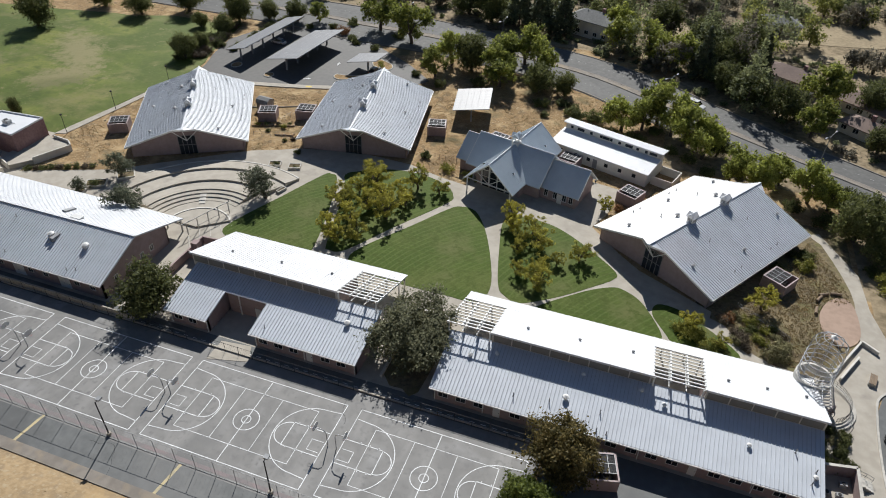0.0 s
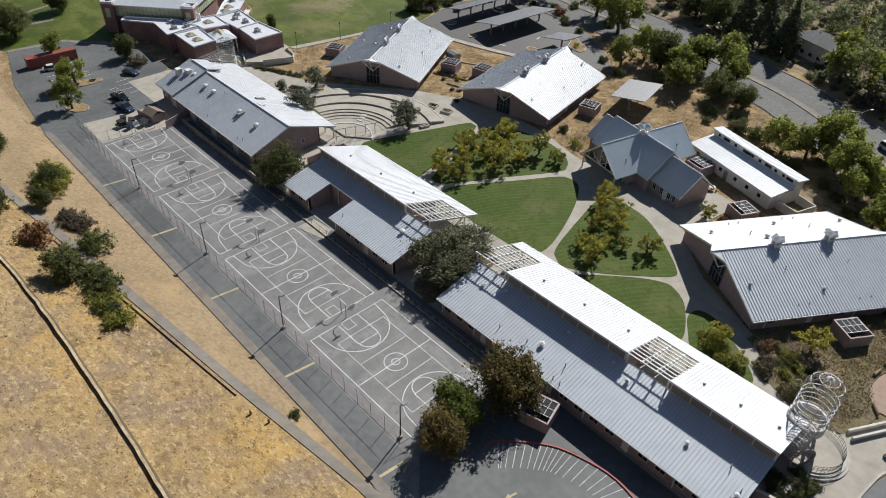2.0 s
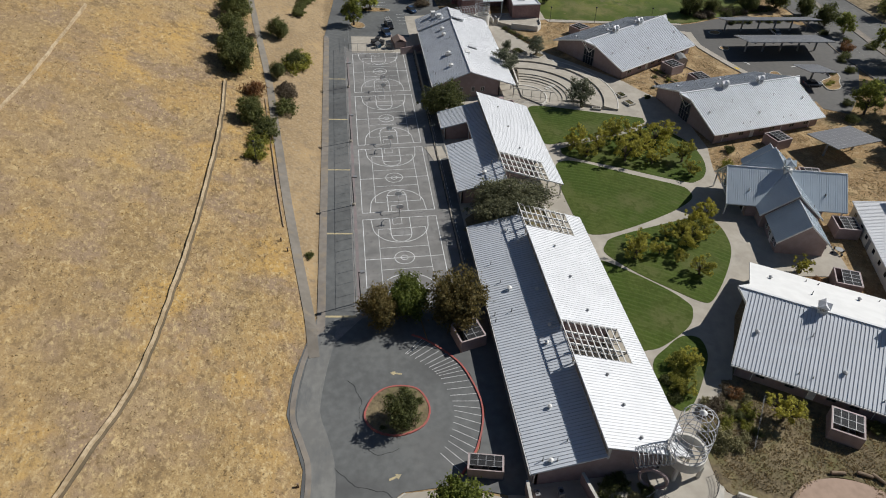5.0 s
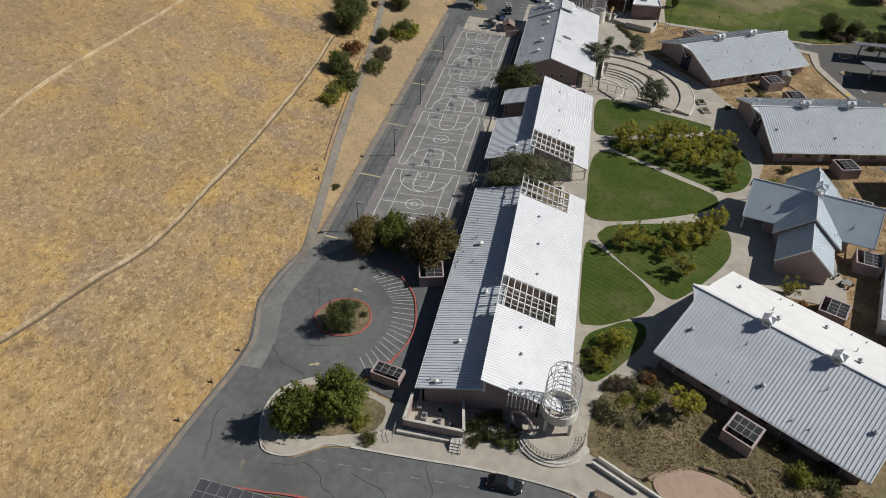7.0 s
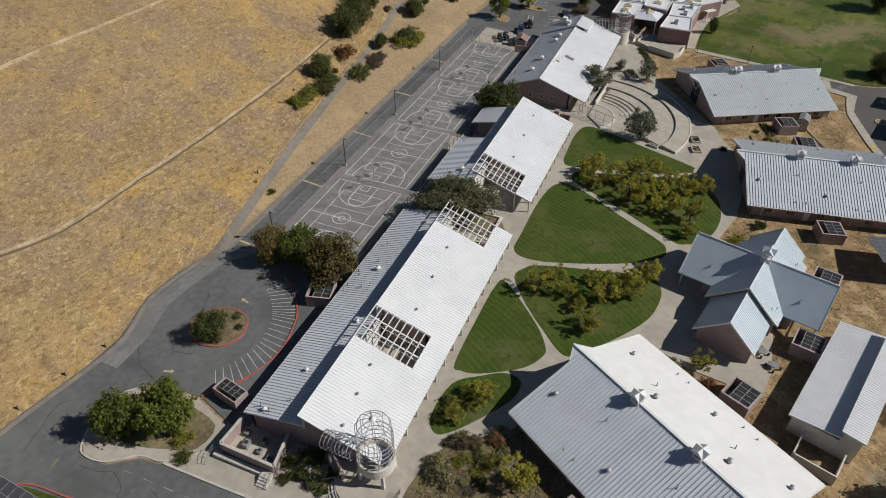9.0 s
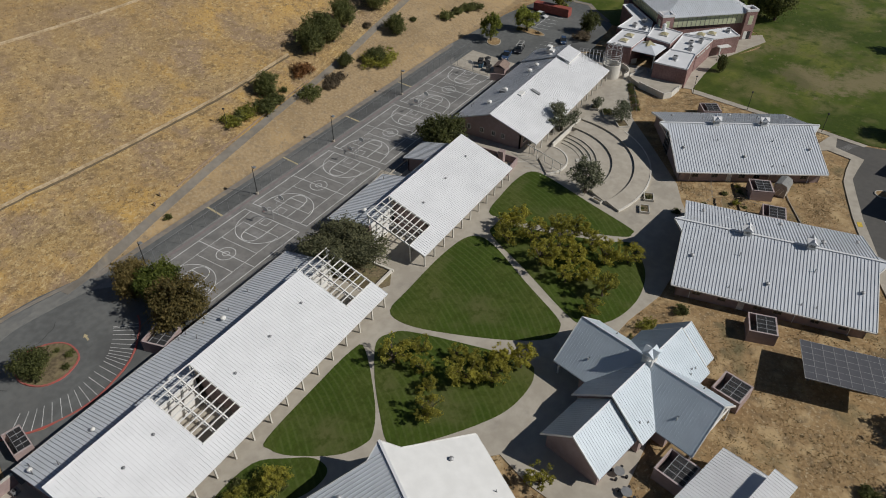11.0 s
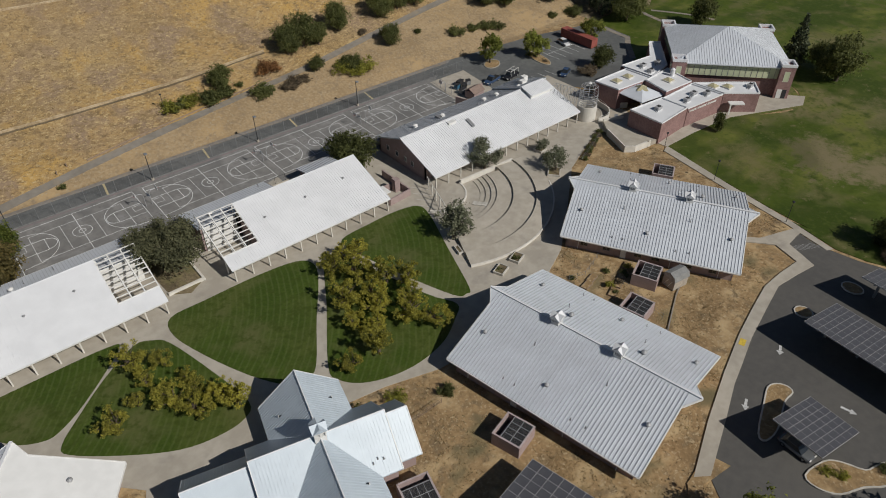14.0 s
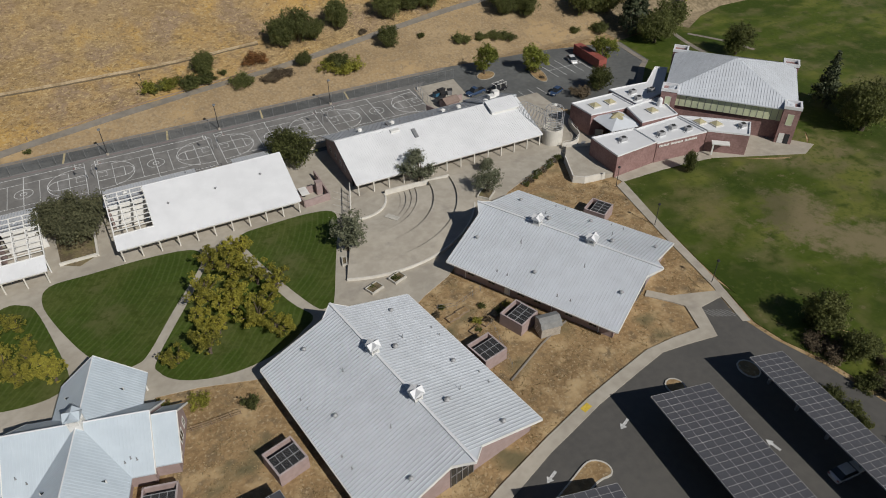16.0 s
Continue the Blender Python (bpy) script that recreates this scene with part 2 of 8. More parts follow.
M_WORN = material("worn_line_paint", (0.66, 0.66, 0.65), 0.8, second=(0.42, 0.42, 0.41), grain=3, patch=0.4, bump=0)
M_YELLOW = material("yellow_line_paint", (0.55, 0.45, 0.25), 0.7, second=(0.38, 0.33, 0.22), grain=3, patch=0.4, bump=0)
M_REDLINE = material("faded_red_paint", (0.255, 0.205, 0.20), 0.8, second=(0.205, 0.185, 0.18), grain=2, patch=0.4, bump=0)
M_ROOF = material("standing_seam_metal", (0.62, 0.65, 0.69), 0.43, 0.0, second=(0.565, 0.59, 0.625), grain=0.5, patch=0.12, bump=0.03, spec=0.45)
M_WHITEROOF = material("white_coated_metal", (0.72, 0.725, 0.735), 0.5, 0.0, second=(0.66, 0.665, 0.675), grain=0.4, patch=0.12, bump=0.03, spec=0.28)
M_MEMBRANE = material("white_roof_membrane", (0.76, 0.755, 0.735), 0.6, second=(0.70, 0.695, 0.675), grain=0.6, patch=0.15, bump=0.02, spec=0.15)
# Roof metal darkened for the seams: their shadow side is put into the colour.
M_SEAMSHADE = material("shade_toned_seam_metal", (0.545, 0.57, 0.60), 0.45, 0.0, grain=0.6, bump=0)
M_BLUEROOF = material("blue_grey_metal", (0.52, 0.582, 0.632), 0.42, 0.05, second=(0.47, 0.53, 0.58), grain=0.5, patch=0.15, bump=0.03, spec=0.5)
M_BLOCK = material("pink_concrete_block", (0.36, 0.275, 0.26), 0.85, second=(0.30, 0.225, 0.212), grain=1.4, patch=0.25, bump=0.2)
M_PINKCAP = material("pale_pink_coping", (0.47, 0.385, 0.37), 0.85, grain=1.4, patch=0.25, bump=0.1)
M_BRICK = material("red_brick", (0.30, 0.185, 0.172), 0.85, second=(0.215, 0.125, 0.116), grain=2.2, patch=0.35, bump=0.2)
M_STUCCO = material("cream_plaster", (0.66, 0.63, 0.57), 0.85, second=(0.58, 0.55, 0.49), grain=0.8, patch=0.2)
M_WHITE = material("white_painted_steel", (0.76, 0.75, 0.72), 0.5, second=(0.68, 0.67, 0.64), grain=1.0, patch=0.3, bump=0.02)
M_STEEL = material("grey_galvanised_steel", (0.31, 0.315, 0.32), 0.62, 0.35, grain=1.0, patch=0.3, bump=0.02)
M_GALV = material("bright_galvanised_tube", (0.47, 0.47, 0.475), 0.55, 0.3, grain=1.0, patch=0.3, bump=0.02)
M_FRAME = material("dull_grey_frame", (0.27, 0.25, 0.24), 0.6, grain=1.0, patch=0.3, bump=0.02)
M_DARK = material("dark_bronze_steel", (0.05, 0.05, 0.052), 0.7, 0.1, grain=1.0, patch=0.3, bump=0.02, spec=0.2)
M_GLASS = material("dark_window_glass", (0.03, 0.035, 0.04), 0.08, grain=1.0, bump=0, spec=0.6)
M_SOLAR = material("solar_cells", (0.052, 0.051, 0.058), 0.6, 0.0, second=(0.04, 0.039, 0.046), grain=0.3, patch=0.6, bump=0, spec=0.5)
M_SOLAR.node_tree.nodes["Principled BSDF"].inputs["Coat Weight"].default_value = 1.0
M_SOLAR.node_tree.nodes["Principled BSDF"].inputs["Coat Roughness"].default_value = 0.6
M_SOLAR.node_tree.nodes["Principled BSDF"].inputs["Coat IOR"].default_value = 1.75
M_SOLAR.node_tree.nodes["Principled BSDF"].inputs["Sheen Weight"].default_value = 0.2
M_SOLAR.node_tree.nodes["Principled BSDF"].inputs["Sheen Roughness"].default_value = 0.35
M_SOLARBACK = material("pale_panel_underside", (0.42, 0.415, 0.41), 0.7, grain=0.5)
M_GREENGLASS = material("pale_green_glazing", (0.60, 0.63, 0.43), 0.25, second=(0.50, 0.54, 0.37), grain=0.4, patch=0.1, bump=0, spec=0.5)
M_LOUVRE = material("grey_beige_screen", (0.27, 0.26, 0.235), 0.5, second=(0.22, 0.21, 0.19), grain=0.8, patch=0.2, bump=0.05)
M_LOT = material("parking_asphalt", (0.098, 0.092, 0.083), 0.74, second=(0.078, 0.074, 0.068), grain=0.9, patch=0.08, bump=0.25, spec=0.6)
M_ROAD = material("worn_road_asphalt", (0.15, 0.147, 0.138), 0.8, second=(0.112, 0.11, 0.104), grain=0.9, patch=0.08, bump=0.25, spec=0.3)
M_SKYLIGHT = material("amber_skylight", (0.50, 0.45, 0.28), 0.2, grain=0.5, bump=0)
M_BARK = material("tree_bark", (0.13, 0.10, 0.075), 0.95, grain=4, patch=1.0, bump=0.5)
M_WOOD = material("weathered_timber", (0.30, 0.22, 0.15), 0.85, grain=3, patch=0.5, bump=0.2)
M_SHINGLE = material("brown_shingle", (0.27, 0.20, 0.165), 0.9, second=(0.21, 0.155, 0.13), grain=2.0, patch=0.3, bump=0.3)
M_GREYSHINGLE = material("grey_shingle", (0.26, 0.26, 0.25), 0.9, grain=2.0, patch=0.3, bump=0.3)
M_SHEDWALL = material("pale_timber_siding", (0.42, 0.37, 0.31), 0.85, grain=2.5, patch=0.4, bump=0.15)
M_RUST = material("rust_red_steel", (0.33, 0.095, 0.075), 0.6, grain=1.0, patch=0.4)
M_RUBBER = material("black_rubber", (0.02, 0.02, 0.02), 0.85, grain=2, bump=0)
M_CARWHITE = material("white_car_paint", (0.75, 0.75, 0.75), 0.25, grain=0.3, bump=0)
M_CARBLACK = material("black_car_paint", (0.022, 0.022, 0.026), 0.2, grain=0.3, bump=0)
M_CARBLUE = material("blue_car_paint", (0.05, 0.085, 0.16), 0.25, grain=0.3, bump=0)
M_CARGREY = material("grey_car_paint", (0.22, 0.23, 0.24), 0.25, 0.4, grain=0.3, bump=0)
M_BLUEBIN = material("blue_plastic", (0.05, 0.16, 0.26), 0.5, grain=1, bump=0)

L_COURT = leaf_material("autumn_yellow_green_leaves", (0.19, 0.19, 0.042), (0.62, 0.56, 0.105), 0.6)
L_STREET = leaf_material("yellow_green_street_leaves", (0.110, 0.132, 0.029), (0.456, 0.480, 0.108), 0.55)
L_OAK = leaf_material("dark_oak_leaves", (0.062, 0.072, 0.026), (0.215, 0.230, 0.078), 0.5)
L_GREYOAK = leaf_material("grey_green_oak_leaves", (0.062, 0.068, 0.036), (0.20, 0.20, 0.108), 0.42)
L_BROWN = leaf_material("browning_oak_leaves", (0.080, 0.070, 0.024), (0.31, 0.235, 0.085), 0.46)
L_BRIGHT = leaf_material("fresh_green_leaves", (0.062, 0.086, 0.017), (0.23, 0.262, 0.052), 0.46)
L_OLIVE = leaf_material("grey_olive_leaves", (0.08, 0.09, 0.05), (0.25, 0.26, 0.17), 0.25)
L_PINE = leaf_material("dark_needles", (0.042, 0.054, 0.032), (0.15, 0.17, 0.085), 0.2)
L_YELLOW = leaf_material("yellow_green_bush_leaves", (0.105, 0.115, 0.02), (0.42, 0.40, 0.075), 0.4)
L_RED = leaf_material("russet_bush_leaves", (0.108, 0.054, 0.024), (0.351, 0.169, 0.061), 0.2)
L_DULL = leaf_material("dry_brown_bush_twigs", (0.075, 0.056, 0.036), (0.175, 0.135, 0.085), 0.15)
L_SAGE = leaf_material("pale_sage_leaves", (0.15, 0.14, 0.065), (0.40, 0.36, 0.18), 0.3)
L_TUFT = leaf_material("dry_grass_blades", (0.33, 0.235, 0.11), (0.52, 0.395, 0.205), 0.6, patch=0.05)
L_WEED = leaf_material("dull_weed_blades", (0.19, 0.155, 0.075), (0.44, 0.33, 0.18), 0.3, patch=0.15)
L_WOODS = leaf_material("mixed_woodland_leaves", (0.085, 0.104, 0.056), (0.34, 0.36, 0.175), 0.55, patch=0.09)
L_DUSTY = leaf_material("dusty_grey_brown_leaves", (0.12, 0.108, 0.08), (0.34, 0.305, 0.22), 0.5, patch=0.09)
L_FARGREEN = leaf_material("yellow_green_woodland_leaves", (0.13, 0.145, 0.045), (0.50, 0.50, 0.14), 0.55, patch=0.09)


# ---- builders ----
class Geo:
    """Collects faces for one mesh."""

    def __init__(self):
        self.v, self.f = [], []

    def face(self, *pts):
        k = len(self.v)
        self.v += [tuple(p) for p in pts]
        self.f.append(tuple(range(k, k + len(pts))))
        return self

    def box(self, x0, x1, y0, y1, z0, z1, m=None):
        c = [Vector((x, y, z)) for z in (z0, z1) for y in (y0, y1) for x in (x0, x1)]
        if m is not None:
            c = [m @ p for p in c]
        k = len(self.v)
        self.v += [tuple(p) for p in c]
        for q in ((0, 2, 3, 1), (4, 5, 7, 6), (0, 1, 5, 4), (2, 6, 7, 3), (0, 4, 6, 2), (1, 3, 7, 5)):
            self.f.append(tuple(k + i for i in q))
        return self

    def prism(self, pts, z0, z1, caps=True):
        """Upright prism over a plan outline, counter-clockwise."""
        n, k = len(pts), len(self.v)
        self.v += [(x, y, z0) for x, y in pts] + [(x, y, z1) for x, y in pts]
        for i in range(n):
            j = (i + 1) % n
            self.f.append((k + i, k + j, k + n + j, k + n + i))
        if caps:
            self.f.append(tuple(range(k + n, k + 2 * n)))
            self.f.append(tuple(reversed(range(k, k + n))))
        return self

    def slab(self, top, thick):
        """A sloping plate under the outline top, as thick as given."""
        n, k = len(top), len(self.v)
        self.v += [tuple(p) for p in top] + [(p[0], p[1], p[2] - thick) for p in top]
        self.f.append(tuple(range(k, k + n)))
        self.f.append(tuple(reversed(range(k + n, k + 2 * n))))
        for i in range(n):
            j = (i + 1) % n
            self.f.append((k + j, k + i, k + n + i, k + n + j))
        return self

    def tube(self, path, r, n=6, r2=None):
        path = [Vector(p) for p in path]
        k, last = len(self.v), len(path) - 1
        up = Vector((0, 0, 1))
        for i, p in enumerate(path):
            d = (path[min(i + 1, last)] - path[max(i - 1, 0)]).normalized()
            a = d.cross(up if abs(d.z) < 0.95 else Vector((1, 0, 0))).normalized()
            b = d.cross(a)
            rr = r if r2 is None else r + (r2 - r) * i / last
            self.v += [tuple(p + (a * math.cos(6.2832 * j / n) + b * math.sin(6.2832 * j / n)) * rr) for j in range(n)]
        for i in range(last):
            for j in range(n):
                a, b = k + i * n + j, k + i * n + (j + 1) % n
                self.f.append((a, b, b + n, a + n))
        self.f.append(tuple(range(k, k + n)))
        self.f.append(tuple(range(k + last * n, k + last * n + n)))
        return self

    def cone(self, x, y, z0, z1, r0, r1, n=12):
        return self.tube([(x, y, z0), (x, y, z1)], r0, n, r1)

    def mesh(self, name, mat):
        me = bpy.data.meshes.new(name)
        me.from_pydata(self.v, [], self.f)
        me.materials.append(mat)
        me.update()
        return me


def part(name, g, mat, parent, label=""):
    ob = new(name, g.mesh(name, mat) if isinstance(g, Geo) else g)
    ob.parent = parent
    return tagged(ob, label)


def thing(name, label, category, m=None, group="", kind=""):
    ob = new(name)
    ob.empty_display_size = 0.5
    if m is not None:
        ob.matrix_basis = m
    return tagged(ob, label, category, group, kind)


def solid(name, g, mat, label, category, m=None, group="", kind=""):
    ob = new(name, g.mesh(name, mat))
    if m is not None:
        ob.matrix_basis = m
    return tagged(ob, label, category, group, kind)


# ---- lie of the land ----
HILL_D, HILL_H = (0, 2, 8, 12, 20, 31, 40, 53, 120, 400), (0, 0.9, 3.1, 4.0, 7.0, 11.0, 15.3, 21.5, 50, 120)
FOOT_X, FOOT_Y = (-400, -60, -4, 2, 8, 15, 20, 24, 30, 40, 52, 80, 120, 400), (31, 31, 30.3, 28.8, 27.2, 26.6, 28.0, 29.1, 28.9, 27.1, 25.4, 19, 9, -60)


def level(y):
    return 0.2 + 0.011 * max(0.0, min(y, 260) - 60)


def land(x, y):
    """Height of the ground: a gentle fall to the courts, and the hill behind them."""
    d = float(np.interp(x, FOOT_X, FOOT_Y)) - y
    if d > 0:
        return 0.2 + float(np.interp(d, HILL_D, HILL_H))
    return level(y)


def smooth(pts, n=4, closed=True):
    out, k = [], len(pts)
    for i in range(k if closed else k - 1):
        p = [Vector(pts[(i + j) % k] if closed else pts[min(max(i + j, 0), k - 1)]) for j in (-1, 0, 1, 2)]
        for s in range(n):
            t = s / n
            q = 0.5 * (2 * p[1] + (p[2] - p[0]) * t + (2 * p[0] - 5 * p[1] + 4 * p[2] - p[3]) * t * t + (3 * p[1] - p[0] - 3 * p[2] + p[3]) * t ** 3)
            out.append((q.x, q.y))
    return out if closed else out + [tuple(pts[-1])]


SHEETS = []


def sheet(name, pts, rise, mat, label, category, skirt=0.35):
    """A paved or planted surface that follows the lie of the flat land, with its edge going down into it."""
    SHEETS.append(pts)
    bm = bmesh.new()
    if sum((pts[i - 1][0] * pts[i][1] - pts[i][0] * pts[i - 1][1]) for i in range(len(pts))) < 0:
        pts = pts[::-1]
    f = bm.faces.new([bm.verts.new((x, y, 0)) for x, y in pts])
    f.normal_update()
    bmesh.ops.triangulate(bm, faces=bm.faces[:], ngon_method='EAR_CLIP')
    bmesh.ops.bisect_plane(bm, geom=bm.verts[:] + bm.edges[:] + bm.faces[:], plane_co=(0, 60, 0), plane_no=(0, 1, 0))
    edge = [e for e in bm.edges if e.is_boundary]
    made = bmesh.ops.extrude_edge_only(bm, edges=edge)["geom"]
    low = {v for v in made if isinstance(v, bmesh.types.BMVert)}
    for v in bm.verts:
        v.co.z = level(v.co.y) + rise - (skirt if v in low else 0)
    bm.normal_update()
    me = bpy.data.meshes.new(name)
    bm.to_mesh(me)
    bm.free()
    me.materials.append(mat)
    return tagged(new(name, me), label, category, kind="structure")


def band(g, path, width, z_of, rise, depth=0.02, closed=False):
    """A strip of even width along a plan line."""
    p = [Vector(q) for q in path]
    n = len(p)
    rows = []
    for i in range(n):
        a = p[(i - 1) % n] if closed else p[max(i - 1, 0)]
        b = p[(i + 1) % n] if closed else p[min(i + 1, n - 1)]
        d = (b - a).normalized()
        s = Vector((-d.y, d.x)) * width / 2
        rows.append((p[i] + s, p[i] - s))
    for i in range(n if closed else n - 1):
        (a, b), (c, d) = rows[i], rows[(i + 1) % n]
        q = [(w.x, w.y, z_of(w.x, w.y) + rise) for w in (b, d, c, a)]
        g.slab(q, depth)
    return g


def flat(x, y):
    return level(y)


M_TRACK = material("worn_hill_track", (0.225, 0.20, 0.168), 0.9, second=(0.175, 0.155, 0.128), grain=0.8, patch=0.15)
overlay(M_TRACK, (0.25, 0.205, 0.145), 0.35, 0.55, 0.72, 9)
# ---- ground ----
TRACK_LINE = [(-240, -4), (-175, 5), (-134, 10), (-120, 12.2), (-103, 15), (-88, 17.6), (-75, 19.5), (-62.4, 21.1), (-51.4, 22.6), (-41.7, 23.9), (-33, 25.1), (-25, 26.3), (-18, 27.4), (-10, 28.7), (-3, 29.8), (5, 30.6)]


def build_ground():
    xs = np.concatenate([[-3000, -1500, -800, -520], np.arange(-420, -180, 4.0), np.arange(-180, -12, 2.0), np.arange(-12, 72, 1.0), np.arange(72, 301, 4.0), [420, 800, 1500, 3000]])
    ys = np.concatenate([[-3000, -1500, -800, -400], np.arange(-240, 421, 4.0), [560, 800, 1500, 3000]])
    ys = np.unique(np.concatenate([ys, np.arange(-2, 34, 1.0), [30.5, 31.5, 60]]))
    v, f, mi = [], [], []
    for y in ys:
        for x in xs:
            z = land(x, y) - 0.06
            d = float(np.interp(x, FOOT_X, FOOT_Y)) - y
            if d > 14:
                z += min(1.0, (d - 14) / 15) * 0.6 * noise.noise(Vector((x * 0.05, y * 0.05, 3.1)))
            v.append((x, y, z))
    w = len(xs)
    for j in range(len(ys) - 1):
        for i in range(w - 1):
            f.append((j * w + i, j * w + i + 1, (j + 1) * w + i + 1, (j + 1) * w + i))
            x, y = (xs[i] + xs[i + 1]) / 2, (ys[j] + ys[j + 1]) / 2
            wob = 8 * noise.noise(Vector((x * 0.03, y * 0.03, 7.7)))
            if 11 < x < 40 and 83 < y < 125 and x + 0.6 * y > 70:
                mi.append(4)
            elif y + wob > 196 or x + wob > 44 and y > 60 or x > 4 and y + wob > 138 or x + wob < -176 and y < 60 and y > 20 + wob:
                mi.append(2)
            elif y > 33:
                mi.append(1)
            elif x < 6 and y > float(np.interp(x, [p[0] for p in TRACK_LINE], [p[1] for p in TRACK_LINE])) + 0.25 * wob:
                mi.append(3)
            else:
                mi.append(0)
    me = bpy.data.meshes.new("ground")
    me.from_pydata(v, [], f)
    for m in (M_STRAW, M_DIRT, M_FLOOR, M_TAN, M_MULCH):
        me.materials.append(m)
    me.polygons.foreach_set("material_index", mi)
    me.polygons.foreach_set("use_smooth", [True] * len(f))
    me.update()
    tagged(new("ground", me), "golden dry grass hillside and bare straw-coloured earth", "ground", kind="structure")


build_ground()

sheet("pavement_court", [(-134, 56), (-134, 72), (-121.5, 72), (-121.5, 84), (-112, 88), (-104, 91.5), (-92, 101), (-81.5, 109), (-76, 111.5), (-72.5, 113.6), (-60, 117), (-47, 116.5), (-38.8, 114), (-33, 113),
      (-33, 119), (-22, 124), (-8, 124), (-2.5, 123), (-4, 113), (-6, 108), (0, 101.5), (4, 98), (16.5, 91.5), (18.8, 89), (22, 84.5), (26, 82.5), (33.5, 82.5), (39, 92), (39.2, 100), (38, 108),
      (33, 120.5), (35.2, 121.5), (40.8, 110.5), (41.5, 101), (43.5, 93), (46, 86), (40.6, 82), (39.3, 78), (38.7, 69), (38.9, 60), (39.1, 51), (39.6, 47.5), (42, 44), (42.3, 40.5), (40.5, 39.8), (38, 48), (35, 55), (30.5, 55), (30.5, 56.2), (-5, 56.2)],
      0.05, M_CONCRETE, "pale weathered concrete plaza and walkways", "pavement")
LAWNS = [
    [(-20.5, 79.9), (-26.5, 79.6), (-36.0, 79.6), (-43.2, 80.6), (-45.3, 83.2), (-43.7, 87.5), (-38.3, 95.8), (-33.6, 103.5), (-31.4, 105.3), (-28.3, 104.7), (-24.8, 99.5), (-21.3, 91.2), (-19.3, 84.1)],
    [(-58.0, 107.5), (-55.5, 102), (-50.9, 85.5), (-49.6, 83.6), (-46.7, 84.6), (-41.2, 94.2), (-34.5, 105.4), (-34.3, 108.5), (-36.5, 111.2), (-40.5, 113.0), (-45.5, 113.6), (-51, 112.6), (-55.5, 110.0)],
    [(-70.3, 81.2), (-70.2, 85.2), (-66, 96), (-62.2, 105.8), (-60.8, 106.7), (-58.9, 105.5), (-55.4, 95.3), (-52.7, 84.5), (-53.0, 80.6), (-59.3, 79.9), (-66, 79.9)],
    [(-13.6, 82.2), (-16.4, 83.0), (-18.3, 85.4), (-20.8, 95), (-22.4, 103.6), (-20.5, 106.0), (-16.5, 106.3), (-11.6, 105.0), (-5.5, 101), (0.0, 96.2), (0.2, 94.0), (-3.0, 90.6), (-8, 86)],
    [(-11.7, 81.4), (-10.3, 79.9), (-2, 79.7), (8.3, 79.9), (9.4, 81.4), (8.7, 84.4), (5.4, 89.6), (2.2, 91.7), (-0.1, 91.6), (-4.5, 88.6)],
    [(12.2, 81.0), (9.2, 84.4), (7.3, 87.6), (8.0, 90.2), (11.5, 90.0), (16.0, 87.2), (20.0, 84.0), (21.0, 82.0), (18.5, 80.4)],
]
for pts in LAWNS:
    lawn = sheet("lawn", smooth(pts, 4), 0.09, M_LAWN, "striped mown green lawn bordered by concrete paths", "lawn")
    mid = Vector((sum(p[0] for p in pts) / len(pts) + 34, sum(p[1] for p in pts) / len(pts) - 22, 0))
    lawn.data.transform(Matrix.Translation(-mid))
    lawn.location = mid
sheet("sports_field", smooth([(-126.5, 99.5), (-123.5, 116.5), (-121.4, 131), (-122, 143), (-129, 148), (-140, 160), (-161, 168), (-187, 164), (-230, 158), (-330, 150), (-330, 20), (-230, 28), (-186, 52), (-184, 88), (-168, 109), (-149, 101), (-138, 99.8)], 3),
      0.03, M_FIELD, "patchy green sports field worn brown in places", "field")
sheet("field_margin", [(-186, 60), (-178, 70), (-160, 73), (-150, 90), (-149, 101.5), (-168, 110), (-186, 92)], 0.02, M_FIELD, "green turf margin round the gymnasium", "field")
sheet("court_surface", [(-121, 31.3), (-60, 31.3), (0, 31.0), (3, 33), (-2.5, 38), (-4, 45), (-3.5, 56), (-100, 56), (-106, 56), (-106, 53), (-110, 38)], 0.03, M_COURT, "grey asphalt playground surface", "playground")
sheet("court_margin", [(-119, 32.4), (-60, 32.4), (-0.6, 32.1), (-3.2, 36.9), (-60, 36.9), (-112, 36.9)], 0.036, M_ASPHALT, "darker asphalt margin outside the court fence", "playground")
sheet("road_loop", [(-3.3, 38.2), (3, 33), (0.4, 29.8), (8, 27.6), (15, 27.0), (20, 28.4), (24, 29.5), (30, 29.2), (41, 27.3), (52, 25.6), (64, 20), (92, 12), (110, 40), (100, 90), (60, 96), (50, 90), (46.5, 86), (40.8, 82), (39.5, 78), (38.9, 69), (39.1, 60), (39.3, 51), (39.8, 47.6),
      (42.2, 44.2), (42.5, 40.4), (41, 38.6), (36.2, 37), (31.6, 37.8), (28.6, 42.0), (28.4, 48.5), (23.4, 52.4), (17, 54.3), (10.7, 53.2), (7.0, 51.3), (3.3, 47.8), (-3.4, 47)], 0.01, M_ASPHALT, "grey asphalt driveway with turning loop", "road")
sheet("service_walk", [(-105, 55.8), (-3.4, 55.8), (-3.4, 47.2), (3.2, 48), (7, 51.5), (10.7, 53.4), (17, 54.6), (23.4, 52.7), (28.5, 49), (30.5, 55), (31, 58), (-105, 58.3)], 0.06, M_ASPHALT, "dark asphalt service walk along the school", "pavement")
